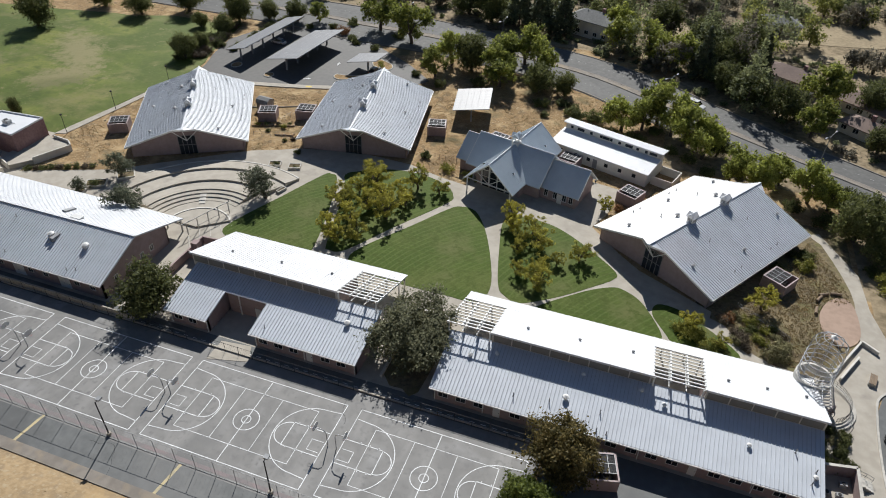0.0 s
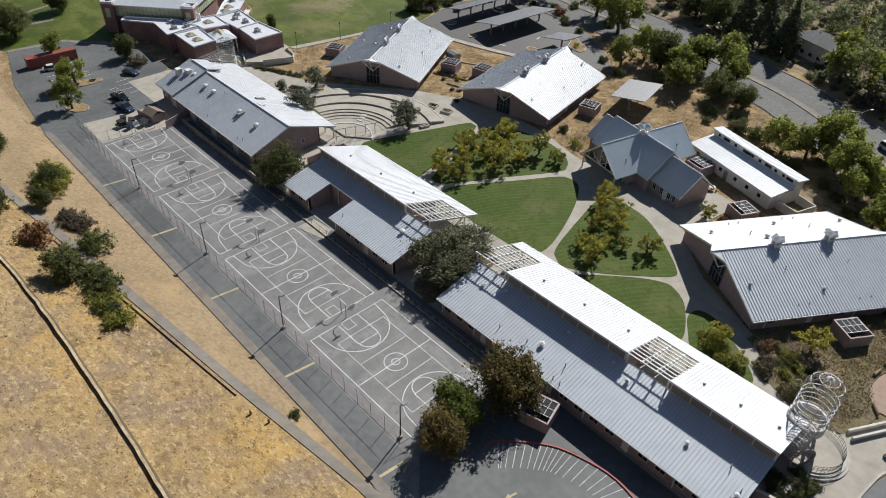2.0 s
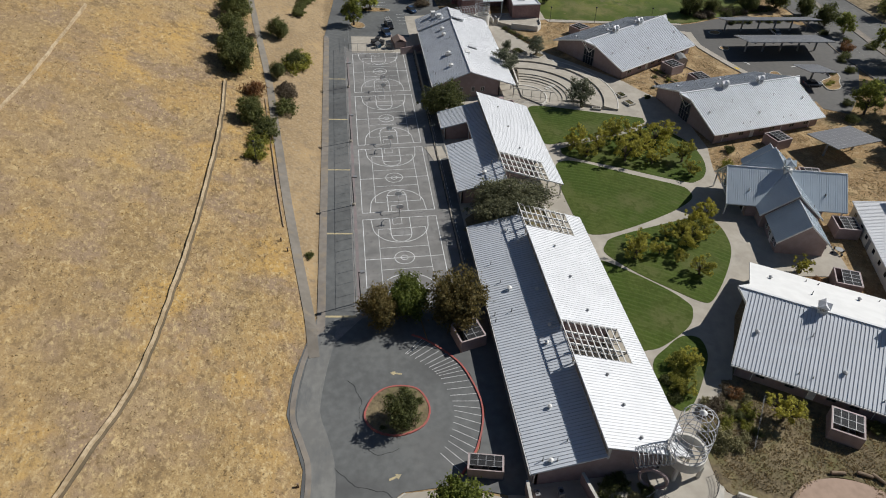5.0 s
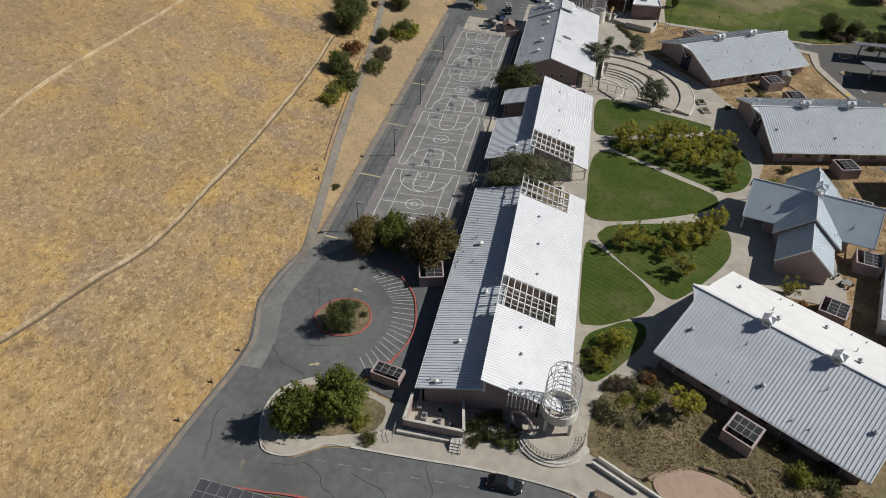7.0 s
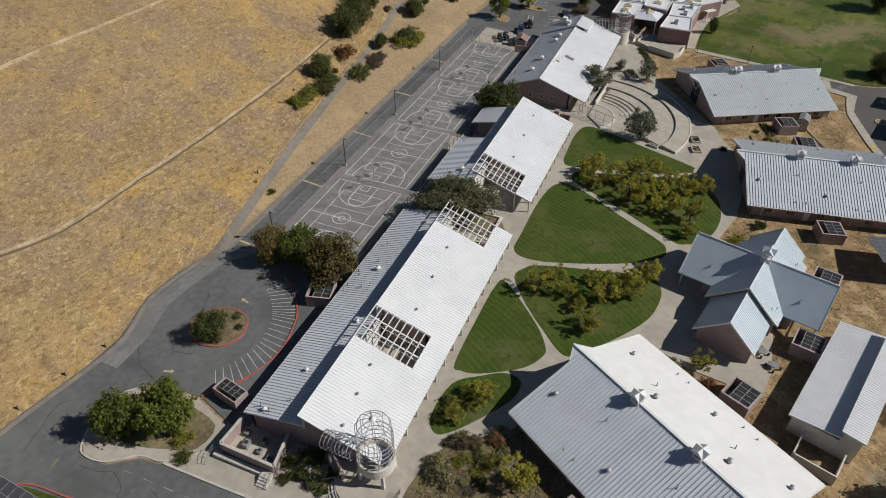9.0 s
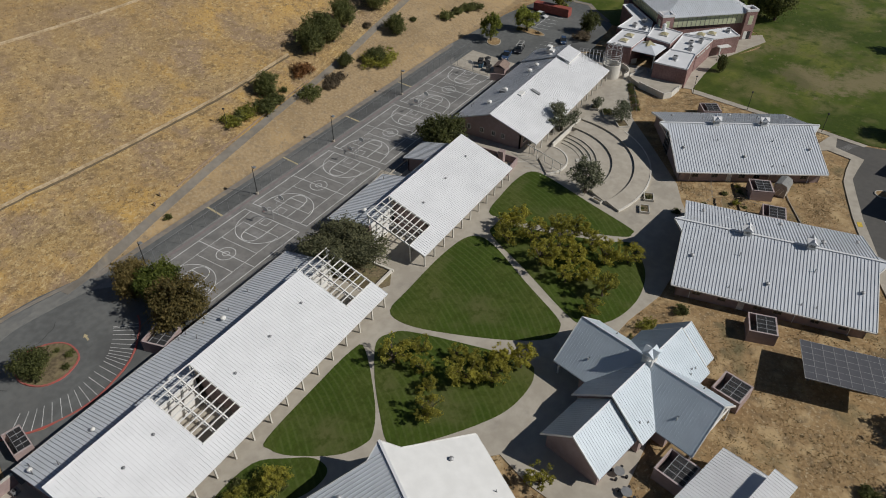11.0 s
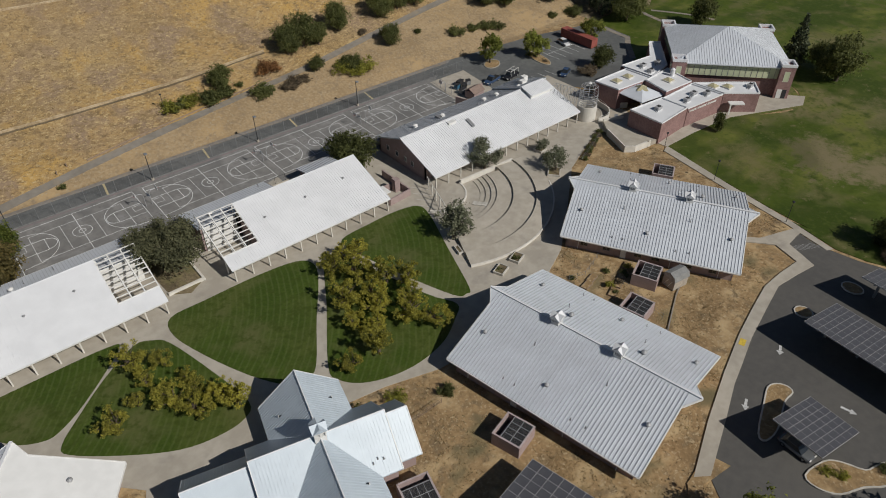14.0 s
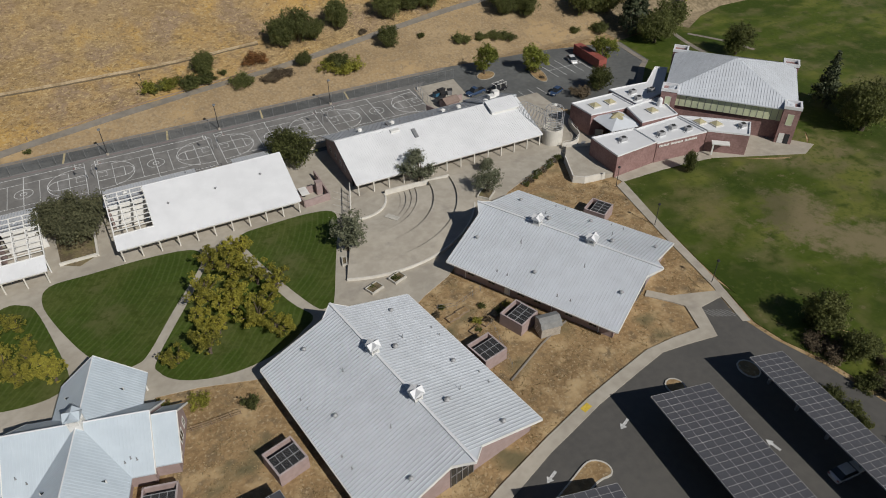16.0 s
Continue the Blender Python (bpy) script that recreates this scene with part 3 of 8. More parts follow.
sheet("walk_patch", [(-54.4, 57.5), (-49.5, 58.1), (-48.3, 55.2), (-54.4, 53.6)], 0.08, M_CONCRETE, "pale concrete ramp patch before the recessed yard", "pavement")
sheet("field_margin", [(-120.9, 131.5), (-118.8, 141), (-119.6, 146), (-122, 152), (-124, 163), (-126, 173), (-150, 173), (-161, 168.5), (-141, 160.5), (-129, 148.6), (-121.8, 143.2)], 0.035, M_FIELD, "dark green turf strip between field and parking lot", "field")
sheet("lot_corner_bed", [(-64.2, 150.2), (-65.0, 153.3), (-59.6, 152.6), (-58.9, 154.2), (-57.2, 152.6), (-58.6, 151.2)], 0.13, M_DIRT, "kerbed corner of dry earth beside the parking lot", "planting bed")
sheet("parking_lot", [(-61.8, 152.3), (-71.2, 148.6), (-77.5, 146.0), (-81.6, 144.7), (-87.6, 142.7), (-96.4, 140.5), (-101.9, 139.2), (-106.7, 139.7), (-111.3, 140.4), (-113.7, 134.5), (-118.4, 134.2), (-117.5, 138), (-118.6, 145), (-121, 152), (-123, 163), (-119.9, 171.4), (-101.3, 187.3), (-92, 183.5), (-82, 176), (-66.8, 166), (-58, 158)],
      0.01, M_LOT, "grey asphalt parking lot under solar canopies", "parking lot")
sheet("west_lot", [(-108, 38), (-106, 56), (-118, 56), (-131, 61), (-136, 68), (-158, 66), (-169, 56), (-172.2, 53.5), (-173.4, 39.5), (-150, 34), (-121, 31.4)], 0.015, M_ASPHALT, "grey asphalt service yard and parking", "parking lot")
sheet("sidewalk_parking", [(-60, 151.2), (-69, 147.4), (-78.3, 144.0), (-86.9, 141.2), (-93.4, 139.5), (-100.1, 137.9), (-105.2, 137.8), (-110.2, 138.1), (-111.8, 133.3), (-110.4, 131.4), (-107.7, 128.4), (-108.9, 127.5), (-111.6, 130.4), (-118.9, 132.9), (-118.6, 134.3), (-113.9, 134.7), (-111.5, 140.6), (-106.7, 139.9), (-101.9, 139.4), (-96.4, 140.7), (-87.6, 142.9), (-81.6, 144.9), (-77.5, 146.2), (-71.2, 148.8), (-61.8, 152.5)],
      0.14, M_CONCRETE, "pale concrete sidewalk along the parking lot", "sidewalk")
sheet("sidewalk_field", [(-124.5, 100), (-121.5, 116.5), (-119.3, 131), (-117.3, 140), (-118.5, 140.5), (-120.8, 131.4), (-123.2, 116.7), (-126.8, 99.2)], 0.07, M_CONCRETE, "pale concrete path beside the sports field", "sidewalk")
sheet("verge_lawn", [(-173.4, 38.5), (-172.2, 53.5), (-169, 56), (-158, 66), (-160, 73), (-178, 70), (-186, 60), (-186, 52), (-200, 43), (-196, 36)], 0.012, M_FIELD, "green turf verge behind the service yard", "lawn")
g = Geo()
band(g, [(-172.3, 39.2), (-171.4, 47), (-170.9, 53.6), (-167.4, 56.4), (-160, 64)], 1.6, flat, 0.07, 0.2)
band(g, smooth([(-191.6, 41.5), (-190.6, 46), (-189.6, 52), (-189.4, 57)], 4, False), 1.5, flat, 0.07, 0.2)
band(g, smooth([(-195.0, 44.0), (-198.0, 49), (-201.2, 55), (-203, 62)], 4, False), 1.2, flat, 0.07, 0.2)
solid("verge_path", g, M_PATH, "pale concrete walks behind the service yard", "path", kind="structure")
sheet("gym_yard", [(-121.4, 70), (-133, 70), (-133.5, 90), (-126, 96.5), (-122, 90), (-121.4, 84)], 0.055, M_CONCRETE, "shaded concrete yard between hall and gymnasium", "pavement")
sheet("gym_apron", [(-126, 95), (-126.5, 99.4), (-138, 99.6), (-149, 100.8), (-168, 109), (-173, 107), (-166, 98), (-150, 94)], 0.06, M_CONCRETE, "pale concrete apron beside the gymnasium", "pavement")
sheet("planting_bed", smooth([(22.0, 84.4), (18.8, 88.8), (16.5, 91.5), (27, 105), (33.4, 120), (38.2, 108.5), (39.2, 101), (37.5, 102.4), (34.6, 100.6), (33.2, 96), (36, 90.8), (33.8, 82.9), (28, 82.4)], 3), 0.08, M_MULCH, "brown mulched planting bed with dry grass", "planting bed")
sheet("granite_disc", smooth([(33.4, 97.2), (35.2, 101.5), (37.6, 103.0), (39.0, 101.2), (39.4, 96), (38.6, 92.4), (36.2, 90.6), (33.8, 92.6)], 4), 0.10, M_TERRA, "flat rose-brown decomposed granite circle", "plaza")
sheet("planting_bed", smooth([(-28.5, 60.2), (-28.5, 74.5), (-22.6, 74.5), (-22.6, 58.8), (-25, 58.6)], 2), 0.12, M_MULCH, "brown planting bed around a large tree", "planting bed")
sheet("kerb_pavement", [(35.2, 55.4), (38.8, 51), (39.4, 47.4), (41.9, 43.9), (42.2, 40.5), (40.8, 38.8), (36.2, 37.2), (31.8, 38.1), (28.8, 42.3), (28.8, 48.6), (31, 55)], 0.09, M_CONCRETE, "pale concrete pavement behind the driveway kerb", "pavement")
sheet("planting_bed", smooth([(30.0, 43), (30.2, 48), (31.6, 53.6), (35.6, 53.6), (37.2, 50), (38.3, 46.6), (38.6, 43), (37.4, 39.4), (32.4, 39.4)], 3), 0.13, M_MULCH, "brown mulched kerb bed under green trees", "planting bed")

# road past the school, with its median
NEAR = smooth([(-330, 183), (-200, 181), (-120, 179.5), (-93.8, 176), (-60.8, 175.2), (-25.1, 169), (-4.1, 158.5), (19.6, 146.6), (48.4, 133.5), (100, 108), (180, 60)], 4, False)
FAR = smooth([(-330, 205), (-200, 205), (-116, 204.8), (-87.3, 204), (-60, 200.5), (-20, 191.5), (3, 180.5), (16, 171.5), (50.4, 150.0), (106, 122), (190, 72)], 4, False)
sheet("road", NEAR + FAR[::-1], 0.02, M_ROAD, "grey asphalt divided road with tree shade", "road")


def between(k):
    return [(a[0] + (b[0] - a[0]) * k, a[1] + (b[1] - a[1]) * k) for a, b in zip(NEAR, FAR)]


sheet("road_median", between(0.46) + between(0.53)[::-1], 0.14, M_PATH, "raised bare earth road median with pale kerbs", "median")
g = Geo()
for k in (0.02, 0.455, 0.535, 0.98):
    band(g, between(k), 0.3, flat, 0.17, 0.3)
solid("kerb_road", g, M_PATH, "pale concrete road kerbs", "kerb", kind="structure")
g = Geo()
for k in (0.24, 0.76):
    row = between(k)
    for a, b in zip(row[:-1], row[1:]):
        for s in range(4):
            p = [(a[0] + (b[0] - a[0]) * (s + u) / 4, a[1] + (b[1] - a[1]) * (s + u) / 4) for u in (0, 0.3)]
            band(g, p, 0.1, flat, 0.03, 0.01)
solid("lane_markings", g, M_FADED, "white dashed lane lines on the road", "road marking", kind="structure")

M_CRACK = material("tarred_crack", (0.07, 0.07, 0.07), 0.9, grain=2.0, bump=0)
# Dark brown carries the shade of the ditch bank in its colour.
M_DITCHSHADE = material("ditch_bank_shade", (0.15, 0.115, 0.07), 0.95, grain=2.0, patch=0.3)
M_DRAIN = material("pale_drain_lining", (0.49, 0.385, 0.25), 0.9, second=(0.30, 0.22, 0.125), grain=2.0, patch=0.3)

# hill track and concrete-lined ditches
def on_land(x, y):
    return land(x, y)


g = Geo()
TRACK = smooth(TRACK_LINE[::-1], 5, False)
band(g, TRACK, 1.65, on_land, 0.07, 0.8)
solid("hill_track", g, M_TRACK, "narrow grey paved track across the hillside", "path", kind="structure")
g = Geo()
band(g, [(x - 0.1, y - 1.5) for x, y in TRACK[20:45]], 0.12, on_land, 0.22, 0.8)
solid("track_edging", g, M_WOOD, "low dark timber edging beside the hill track", "edging", kind="structure")
g, g2 = Geo(), Geo()
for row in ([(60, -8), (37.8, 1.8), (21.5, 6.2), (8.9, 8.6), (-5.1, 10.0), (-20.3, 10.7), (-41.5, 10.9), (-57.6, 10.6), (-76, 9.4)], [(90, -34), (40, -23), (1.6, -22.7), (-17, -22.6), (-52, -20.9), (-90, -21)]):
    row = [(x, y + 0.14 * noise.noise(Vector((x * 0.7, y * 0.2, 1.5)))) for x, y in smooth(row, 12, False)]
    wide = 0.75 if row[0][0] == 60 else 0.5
    band(g, row, 0.34, on_land, 0.42 if wide > 0.7 else 0.26, 0.9)
    # flat dark strip beside the pale edge, painted shade of the ditch bank
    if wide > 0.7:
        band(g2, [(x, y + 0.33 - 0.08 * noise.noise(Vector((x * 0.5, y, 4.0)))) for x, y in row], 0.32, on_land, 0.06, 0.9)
solid("drain_edge", g, M_DRAIN, "pale bench lines running across the dry hillside", "drain", kind="structure")
solid("drain_channel", g2, M_DITCHSHADE, "flat strip coloured dark as the shaded bank of the hillside drain", "drain", kind="structure")

# kerbs
g = Geo()
band(g, smooth([(35.2, 55.4), (38.8, 51), (39.4, 47.4), (41.9, 43.9), (42.2, 40.5), (40.8, 38.8), (36.2, 37.2), (31.8, 38.1), (28.8, 42.3)], 4, False), 0.22, flat, 0.17, 0.4)
band(g, smooth([(39.1, 51), (38.95, 60), (38.8, 69), (39.4, 78), (40.7, 82), (46.2, 86.3)], 4, False), 0.3, flat, 0.17, 0.4)
solid("kerb_drive", g, M_KERB, "pale concrete kerb along the driveway", "kerb", kind="structure")
g = Geo()
LOOP = smooth([(28.3, 48.6), (23.4, 52.3), (17, 54.2), (10.7, 53.1), (7.0, 51.2), (3.3, 47.7), (2.0, 45.6)], 5, False)
band(g, LOOP, 0.25, flat, 0.17, 0.4)
ISLAND = smooth([(16.8, 37.7), (13.9, 38.7), (12.1, 40.7), (11.9, 43.4), (13.0, 45.7), (16.2, 46.8), (19.0, 45.6), (20.2, 42.4), (19.3, 39.3)], 4)
band(g, ISLAND, 0.25, flat, 0.2, 0.4, True)
band(g, smooth([(50.4, 33.5), (48.2, 37.3), (47.7, 42.5), (47.4, 47.7), (47.6, 60)], 4, False), 0.25, flat, 0.17, 0.4)
solid("kerb_red", g, M_REDKERB, "red painted fire-lane kerb", "kerb", kind="structure")
sheet("lawn_strip", [(50.9, 33.7), (48.6, 37.4), (48.1, 42.5), (47.8, 47.7), (48.0, 60), (49.4, 60), (49.4, 47.5), (49.8, 38)], 0.12, M_LAWN, "narrow green strip behind the red kerb", "lawn")
sheet("island_bed", ISLAND, 0.14, M_MULCH, "mulched island in the turning loop", "planting bed")

sheet("gutter_strip", [(-120, 31.1), (-60, 31.1), (0.5, 30.9), (-0.5, 32.2), (-60, 32.6), (-118, 32.6)], 0.05, M_PATH, "pale concrete gutter strip at the foot of the hill", "pavement")

g = Geo()
band(g, smooth([(-2, 30.8), (2, 29.9), (8, 28.5), (15, 27.8), (20, 29.2), (24, 30.2), (30, 29.9), (40, 28.1), (52, 26.4), (64, 23.0), (80, 19.6), (120, 10)], 6, False), 0.75, flat, 0.06, 0.3)
solid("dusty_shoulder", g, M_PATH, "pale dusty gutter strip between driveway and hill", "gutter", kind="structure")
M_OLDASPHALT = material("bleached_dusty_asphalt", (0.225, 0.222, 0.205), 0.8, second=(0.175, 0.173, 0.162), grain=1.0, patch=0.12, bump=0.2)
overlay(M_OLDASPHALT, (0.15, 0.152, 0.147), 0.2, 0.48, 0.64, 10, stretch=(1, 2.5, 1), rough=0.65)
g = band(Geo(), smooth([(-3, 32.4), (2, 32.0), (8, 30.8), (15, 30.0), (20, 31.2), (24, 32.0), (29, 32.0)], 6, False), 3.2, flat, 0.035, 0.2)
solid("road_shoulder", g, M_OLDASPHALT, "bleached asphalt shoulder below the hillside", "road", kind="structure")

g = Geo()
for i in range(9):
    band(g, [(41.9 - 0.05 * i, 47 + 3.2 * i), (41.9 - 0.05 * i, 48.4 + 3.2 * i)], 0.09, flat, 0.02, 0.008)
solid("drive_dashes", g, M_FADED, "worn white dashed line along the driveway", "road marking", kind="structure")
g = Geo()
rr = random.Random(21)
for x, y, a, n in ((43.5, 41, 100, 26), (42.8, 52, 60, 18), (24, 33.5, 10, 26), (10, 35.5, 40, 16), (45, 62, 95, 22), (22, 38, 75, 10), (36, 32, -10, 20), (-60, 36, 5, 24), (-30, 50, 80, 10), (-85, 44, 95, 12)):
    row = []
    for k in range(n):
        row.append((x, y))
        a += rr.uniform(-28, 28)
        x, y = x + 0.5 * math.cos(radians(a)), y + 0.5 * math.sin(radians(a))
    band(g, row, 0.045, flat, 0.045, 0.03)
solid("asphalt_cracks", g, M_CRACK, "thin dark meandering cracks in the asphalt", "crack", kind="structure")

# painted bays in the loop and the lots
g = Geo()
fine = LOOP[2:28]
for a, b in zip(fine[:-1], fine[1:]):
    a, b = Vector(a), Vector(b)
    d = (b - a).normalized()
    s = Vector((-d.y, d.x)) * (-4.0 if (Vector((16, 42)) - a).dot(Vector((-d.y, d.x))) < 0 else 4.0)
    band(g, [a + s * 0.05, a + s * 1.0 + d * 0.9], 0.085, flat, 0.02, 0.008)
solid("bay_lines", g, M_WORN, "worn white parking bay lines round the turning loop", "road marking", kind="structure")
g = Geo()
for i in range(5):
    band(g, [(-143.8 - 2.7 * i, 41.6), (-144.1 - 2.7 * i, 51.0)], 0.11, flat, 0.03, 0.008)
band(g, [(-143.7, 46.5), (-154.8, 46.2)], 0.11, flat, 0.033, 0.008)
for i in range(4):
    band(g, [(-127.5 - 2.7 * i, 53.5), (-127.8 - 2.7 * i, 57.6)], 0.11, flat, 0.03, 0.008)
solid("bay_lines", g, M_PAINT, "white painted parking bay lines", "road marking", kind="structure")
g = Geo()
for i in range(7):
    band(g, [(-113.2 - 0.6 * i, 135.0 + 0.3 * i), (-114.2 - 0.6 * i, 137.2 + 0.3 * i)], 0.10, flat, 0.02, 0.008)
solid("crossing_lines", g, M_FADED, "worn painted crossing lines at the lot corner", "road marking", kind="structure")


def arrow(name, x, y, turn, mat, size=1.0, lift=0.025):
    g = Geo()
    m = pose(0, 0, 0, 0, 0, turn)
    pts = [(-0.22, -1.2), (0.22, -1.2), (0.22, 0.3), (0.62, 0.3), (0, 1.3), (-0.62, 0.3), (-0.22, 0.3)]
    q = [m @ Vector((a * size, b * size, 0)) for a, b in pts]
    g.slab([(v.x, v.y, 0.008) for v in q], 0.008)
    return solid(name, g, mat, "painted direction arrow on asphalt", "road marking", pose(x, y, level(y) + lift), group="pavement arrows")


for x, y, a in ((-75.4, 149.2, -65), (-88.6, 147, -65), (-103.5, 158.5, 191), (-117.3, 160, 191), (-85.2, 158.9, 11)):
    arrow("road_arrow", x, y, a, M_WORN, 0.85)
for x, y, a in ((26.4, 41.2, 20), (9.4, 42.6, 165)):
    arrow("road_arrow", x, y, a, M_YELLOW, 0.7)
arrow("road_arrow", 44.6, 37.9, 100, M_FADEDYELLOW, 0.7)
M_TACTILE = material("yellow_tactile_plastic", (0.70, 0.50, 0.07), 0.6, grain=3, patch=0.5)
solid("tactile_plate", Geo().box(-0.75, 0.75, -0.45, 0.45, 0, 0.02), M_TACTILE, "yellow tactile kerb plate on the sidewalk", "kerb plate", pose(-85.6, 142.5, level(143) + 0.141, 0, 0, 17))

# ball courts: lines, hoops, fences, lamps
def ring(cx, cy, r, a0=0, a1=360, n=40):
    return [(cx + r * math.cos(radians(a0 + (a1 - a0) * i / n)), cy + r * math.sin(radians(a0 + (a1 - a0) * i / n))) for i in range(n + 1)]


COURT_X = (-16.9, -42.75, -68.35, -94.3)
for cx in COURT_X:
    g = Geo()
    z = lambda x, y: 0.23

    def line(*p, w=0.115):
        band(g, p, w, z, 0.012, 0.01)

    for y in (39.1, 53.15):
        line((cx - 11.85, y), (cx + 11.85, y))
    for y in (41.85, 50.75):
        line((cx - 8.6, y), (cx + 8.6, y), w=0.085)
    for s in (-1, 1):
        e = cx + 11.85 * s
        line((e, 39.1), (e, 53.15))
        for y in (44.2, 48.0):
            line((e, y), (e - 5.45 * s, y))
        for k in (2.2, 3.5, 4.8):
            line((e - k * s, 47.9), (e - k * s, 48.25), w=0.085)
            line((e - k * s, 43.95), (e - k * s, 44.3), w=0.085)
        line((e - 5.45 * s, 44.2), (e - 5.45 * s, 48.0))
        line((e - 1.95 * s, 44.75), (e - 1.95 * s, 46.45), w=0.085)
        for y in (44.75, 46.45):
            line((e - 0.3 * s, y), (e - 1.95 * s, y), w=0.085)
        a0, a1 = (90, 270) if s > 0 else (-90, 90)
        band(g, ring(e - 5.45 * s, 46.1, 1.8, a0, a1), 0.115, z, 0.012, 0.01)
        band(g, ring(e - 2.2 * s, 46.1, 5.25, a0, a1), 0.115, z, 0.013, 0.01)
        for k in (-1, 1):
            line((e - 2.2 * s, 46.1 + 5.25 * k), (e, 46.1 + 5.45 * k))
        line((cx + 8.6 * s, 41.85), (cx + 8.6 * s, 50.75), w=0.085)
        line((cx + 3.0 * s, 41.85), (cx + 3.0 * s, 50.75), w=0.085)
    line((cx, 39.1), (cx, 53.15))
    band(g, ring(cx, 46.1, 1.75), 0.115, z, 0.013, 0.01)
    band(g, ring(cx, 46.1, 0.62), 0.115, z, 0.013, 0.01)
    solid("court_marking", g, M_PAINT, "white painted basketball court lines on asphalt", "court marking", group="basketball courts")
for x in (-91.0, -69.2, -47.2, -25.3, -3.6):
    solid("yellow_bar", band(Geo(), [(x, 31.9), (x + 0.6, 37.1)], 0.42, flat, 0.04, 0.008), M_YELLOW, "faded yellow bar painted on asphalt", "court marking", group="yellow bars")
g = Geo()
band(g, [(-104, 37.75), (-6, 37.75)], 0.55, flat, 0.04, 0.008)
solid("red_line", g, M_REDLINE, "faded red line painted on asphalt", "court marking")
g = Geo()
for i in range(60):
    x = -99 + 1.6 * i
    band(g, [(x, 56.6), (x + 0.8, 56.6)], 0.08, flat, 0.07, 0.008)
solid("dashed_line", g, M_PAINT, "white dashed line on the service walk", "road marking", kind="structure")


def hoop():
    h = thing("basketball_hoop", "grey gooseneck basketball hoop on asphalt", "basketball hoop", group="basketball hoops")
    part("pole", Geo().tube([(0, 0, 0), (0, 0, 2.5), (0.12, 0, 2.85), (0.5, 0, 3.15), (1.5, 0, 3.25)], 0.065, 8), M_GALV, h)
    g = Geo()
    pts = [(0.68 * math.cos(radians(a)), 0.42 + 0.42 * math.sin(radians(a))) for a in range(0, 181, 20)] + [(-0.68, 0.1), (-0.36, -0.12), (0.36, -0.12), (0.68, 0.1)]
    k = len(pts)
    for x in (1.5, 1.56):
        g.v += [(x, a, b + 3.05) for a, b in pts]
    g.f += [tuple(range(k)), tuple(range(2 * k - 1, k - 1, -1))] + [(i, (i + 1) % k, k + (i + 1) % k, k + i) for i in range(k)]
    part("backboard", g, M_WHITE, h, "pale fan-shaped backboard")
    part("rim", Geo().tube([(1.82 + 0.23 * math.cos(i * 0.5236), 0.23 * math.sin(i * 0.5236), 3.05) for i in range(13)], 0.02, 5), M_RUST, h, "red steel rim")
    return h


first = hoop()
spots = [(cx + 12.3 * s, s) for cx in COURT_X for s in (1, -1)]
for i, (x, s) in enumerate(spots):
    m = pose(x, 46.2, 0.22, 0, 0, 180 if s > 0 else 0)
    if i == 0:
        first.matrix_basis = m
    else:
        copy_thing(first, m)


def fence(name, label, path, height, gap, mat, z_of=flat, rails=(1.0,), r=0.04, mesh=0.0):
    f = thing(name, label, "fence", pose(path[0][0], path[0][1], z_of(*path[0])))
    o = Vector((path[0][0], path[0][1], z_of(*path[0])))
    shared = Geo().cone(0, 0, -0.1, height, r, r, 6).mesh("post", mat)
    w = Geo()
    lines = [[] for k in rails]
    for a, b in zip(path[:-1], path[1:]):
        a, b = Vector(a), Vector(b)
        n = max(1, round((b - a).length / gap))
        for i in range(n + 1):
            p = a + (b - a) * i / n
            if i < n or tuple(b) == tuple(path[-1]):
                ob = part("post", shared, mat, f)
                ob.location = Vector((p.x, p.y, z_of(p.x, p.y))) - o
            if i < n:
                q = a + (b - a) * (i + 1) / n
                p3, q3 = Vector((p.x, p.y, z_of(p.x, p.y))) - o, Vector((q.x, q.y, z_of(q.x, q.y))) - o
                for k, row in zip(rails, lines):
                    row.append(p3 + Vector((0, 0, height * k)))
                    if i == n - 1 and tuple(b) == tuple(path[-1]):
                        row.append(q3 + Vector((0, 0, height * k)))
                if mesh:
                    m = int((q3 - p3).length / mesh)
                    for j in range(1, m):
                        c = p3 + (q3 - p3) * j / m
                        w.tube([c, c + Vector((0, 0, height))], 0.006 if r < 0.06 else 0.012, 3)
    for row in lines:
        part("rail", Geo().tube(row, r * 0.7, 5), mat, f)
    if mesh:
        tagged(part("chain_link", w, mat, f), kind="stuff")
    return f


fence("court_fence", "tall grey chain-link fence along the ball courts", [(-110, 37.2), (-5.6, 37.2), (-4.2, 47)], 3.0, 3.0, M_STEEL, rails=(1.0, 0.03), mesh=0.5)
fence("school_fence", "dark steel picket fence on a low kerb", [(-106, 55.9), (-57, 55.9)], 1.8, 2.4, M_DARK, rails=(0.95, 0.1), mesh=0.3)
fence("school_fence", "dark steel picket fence on a low kerb", [(-55, 55.9), (-29, 55.9)], 1.8, 2.4, M_DARK, rails=(0.95, 0.1), mesh=0.3)
fence("school_fence", "dark steel picket fence on a low kerb", [(-26, 55.9), (-3.8, 55.9)], 1.8, 2.4, M_DARK, rails=(0.95, 0.1), mesh=0.3)
solid("fence_kerb", Geo().box(-106, -3.8, 56.0, 56.25, 0, 0.45), M_CONCRETE, "low concrete kerb under the school fence", "kerb", kind="structure")


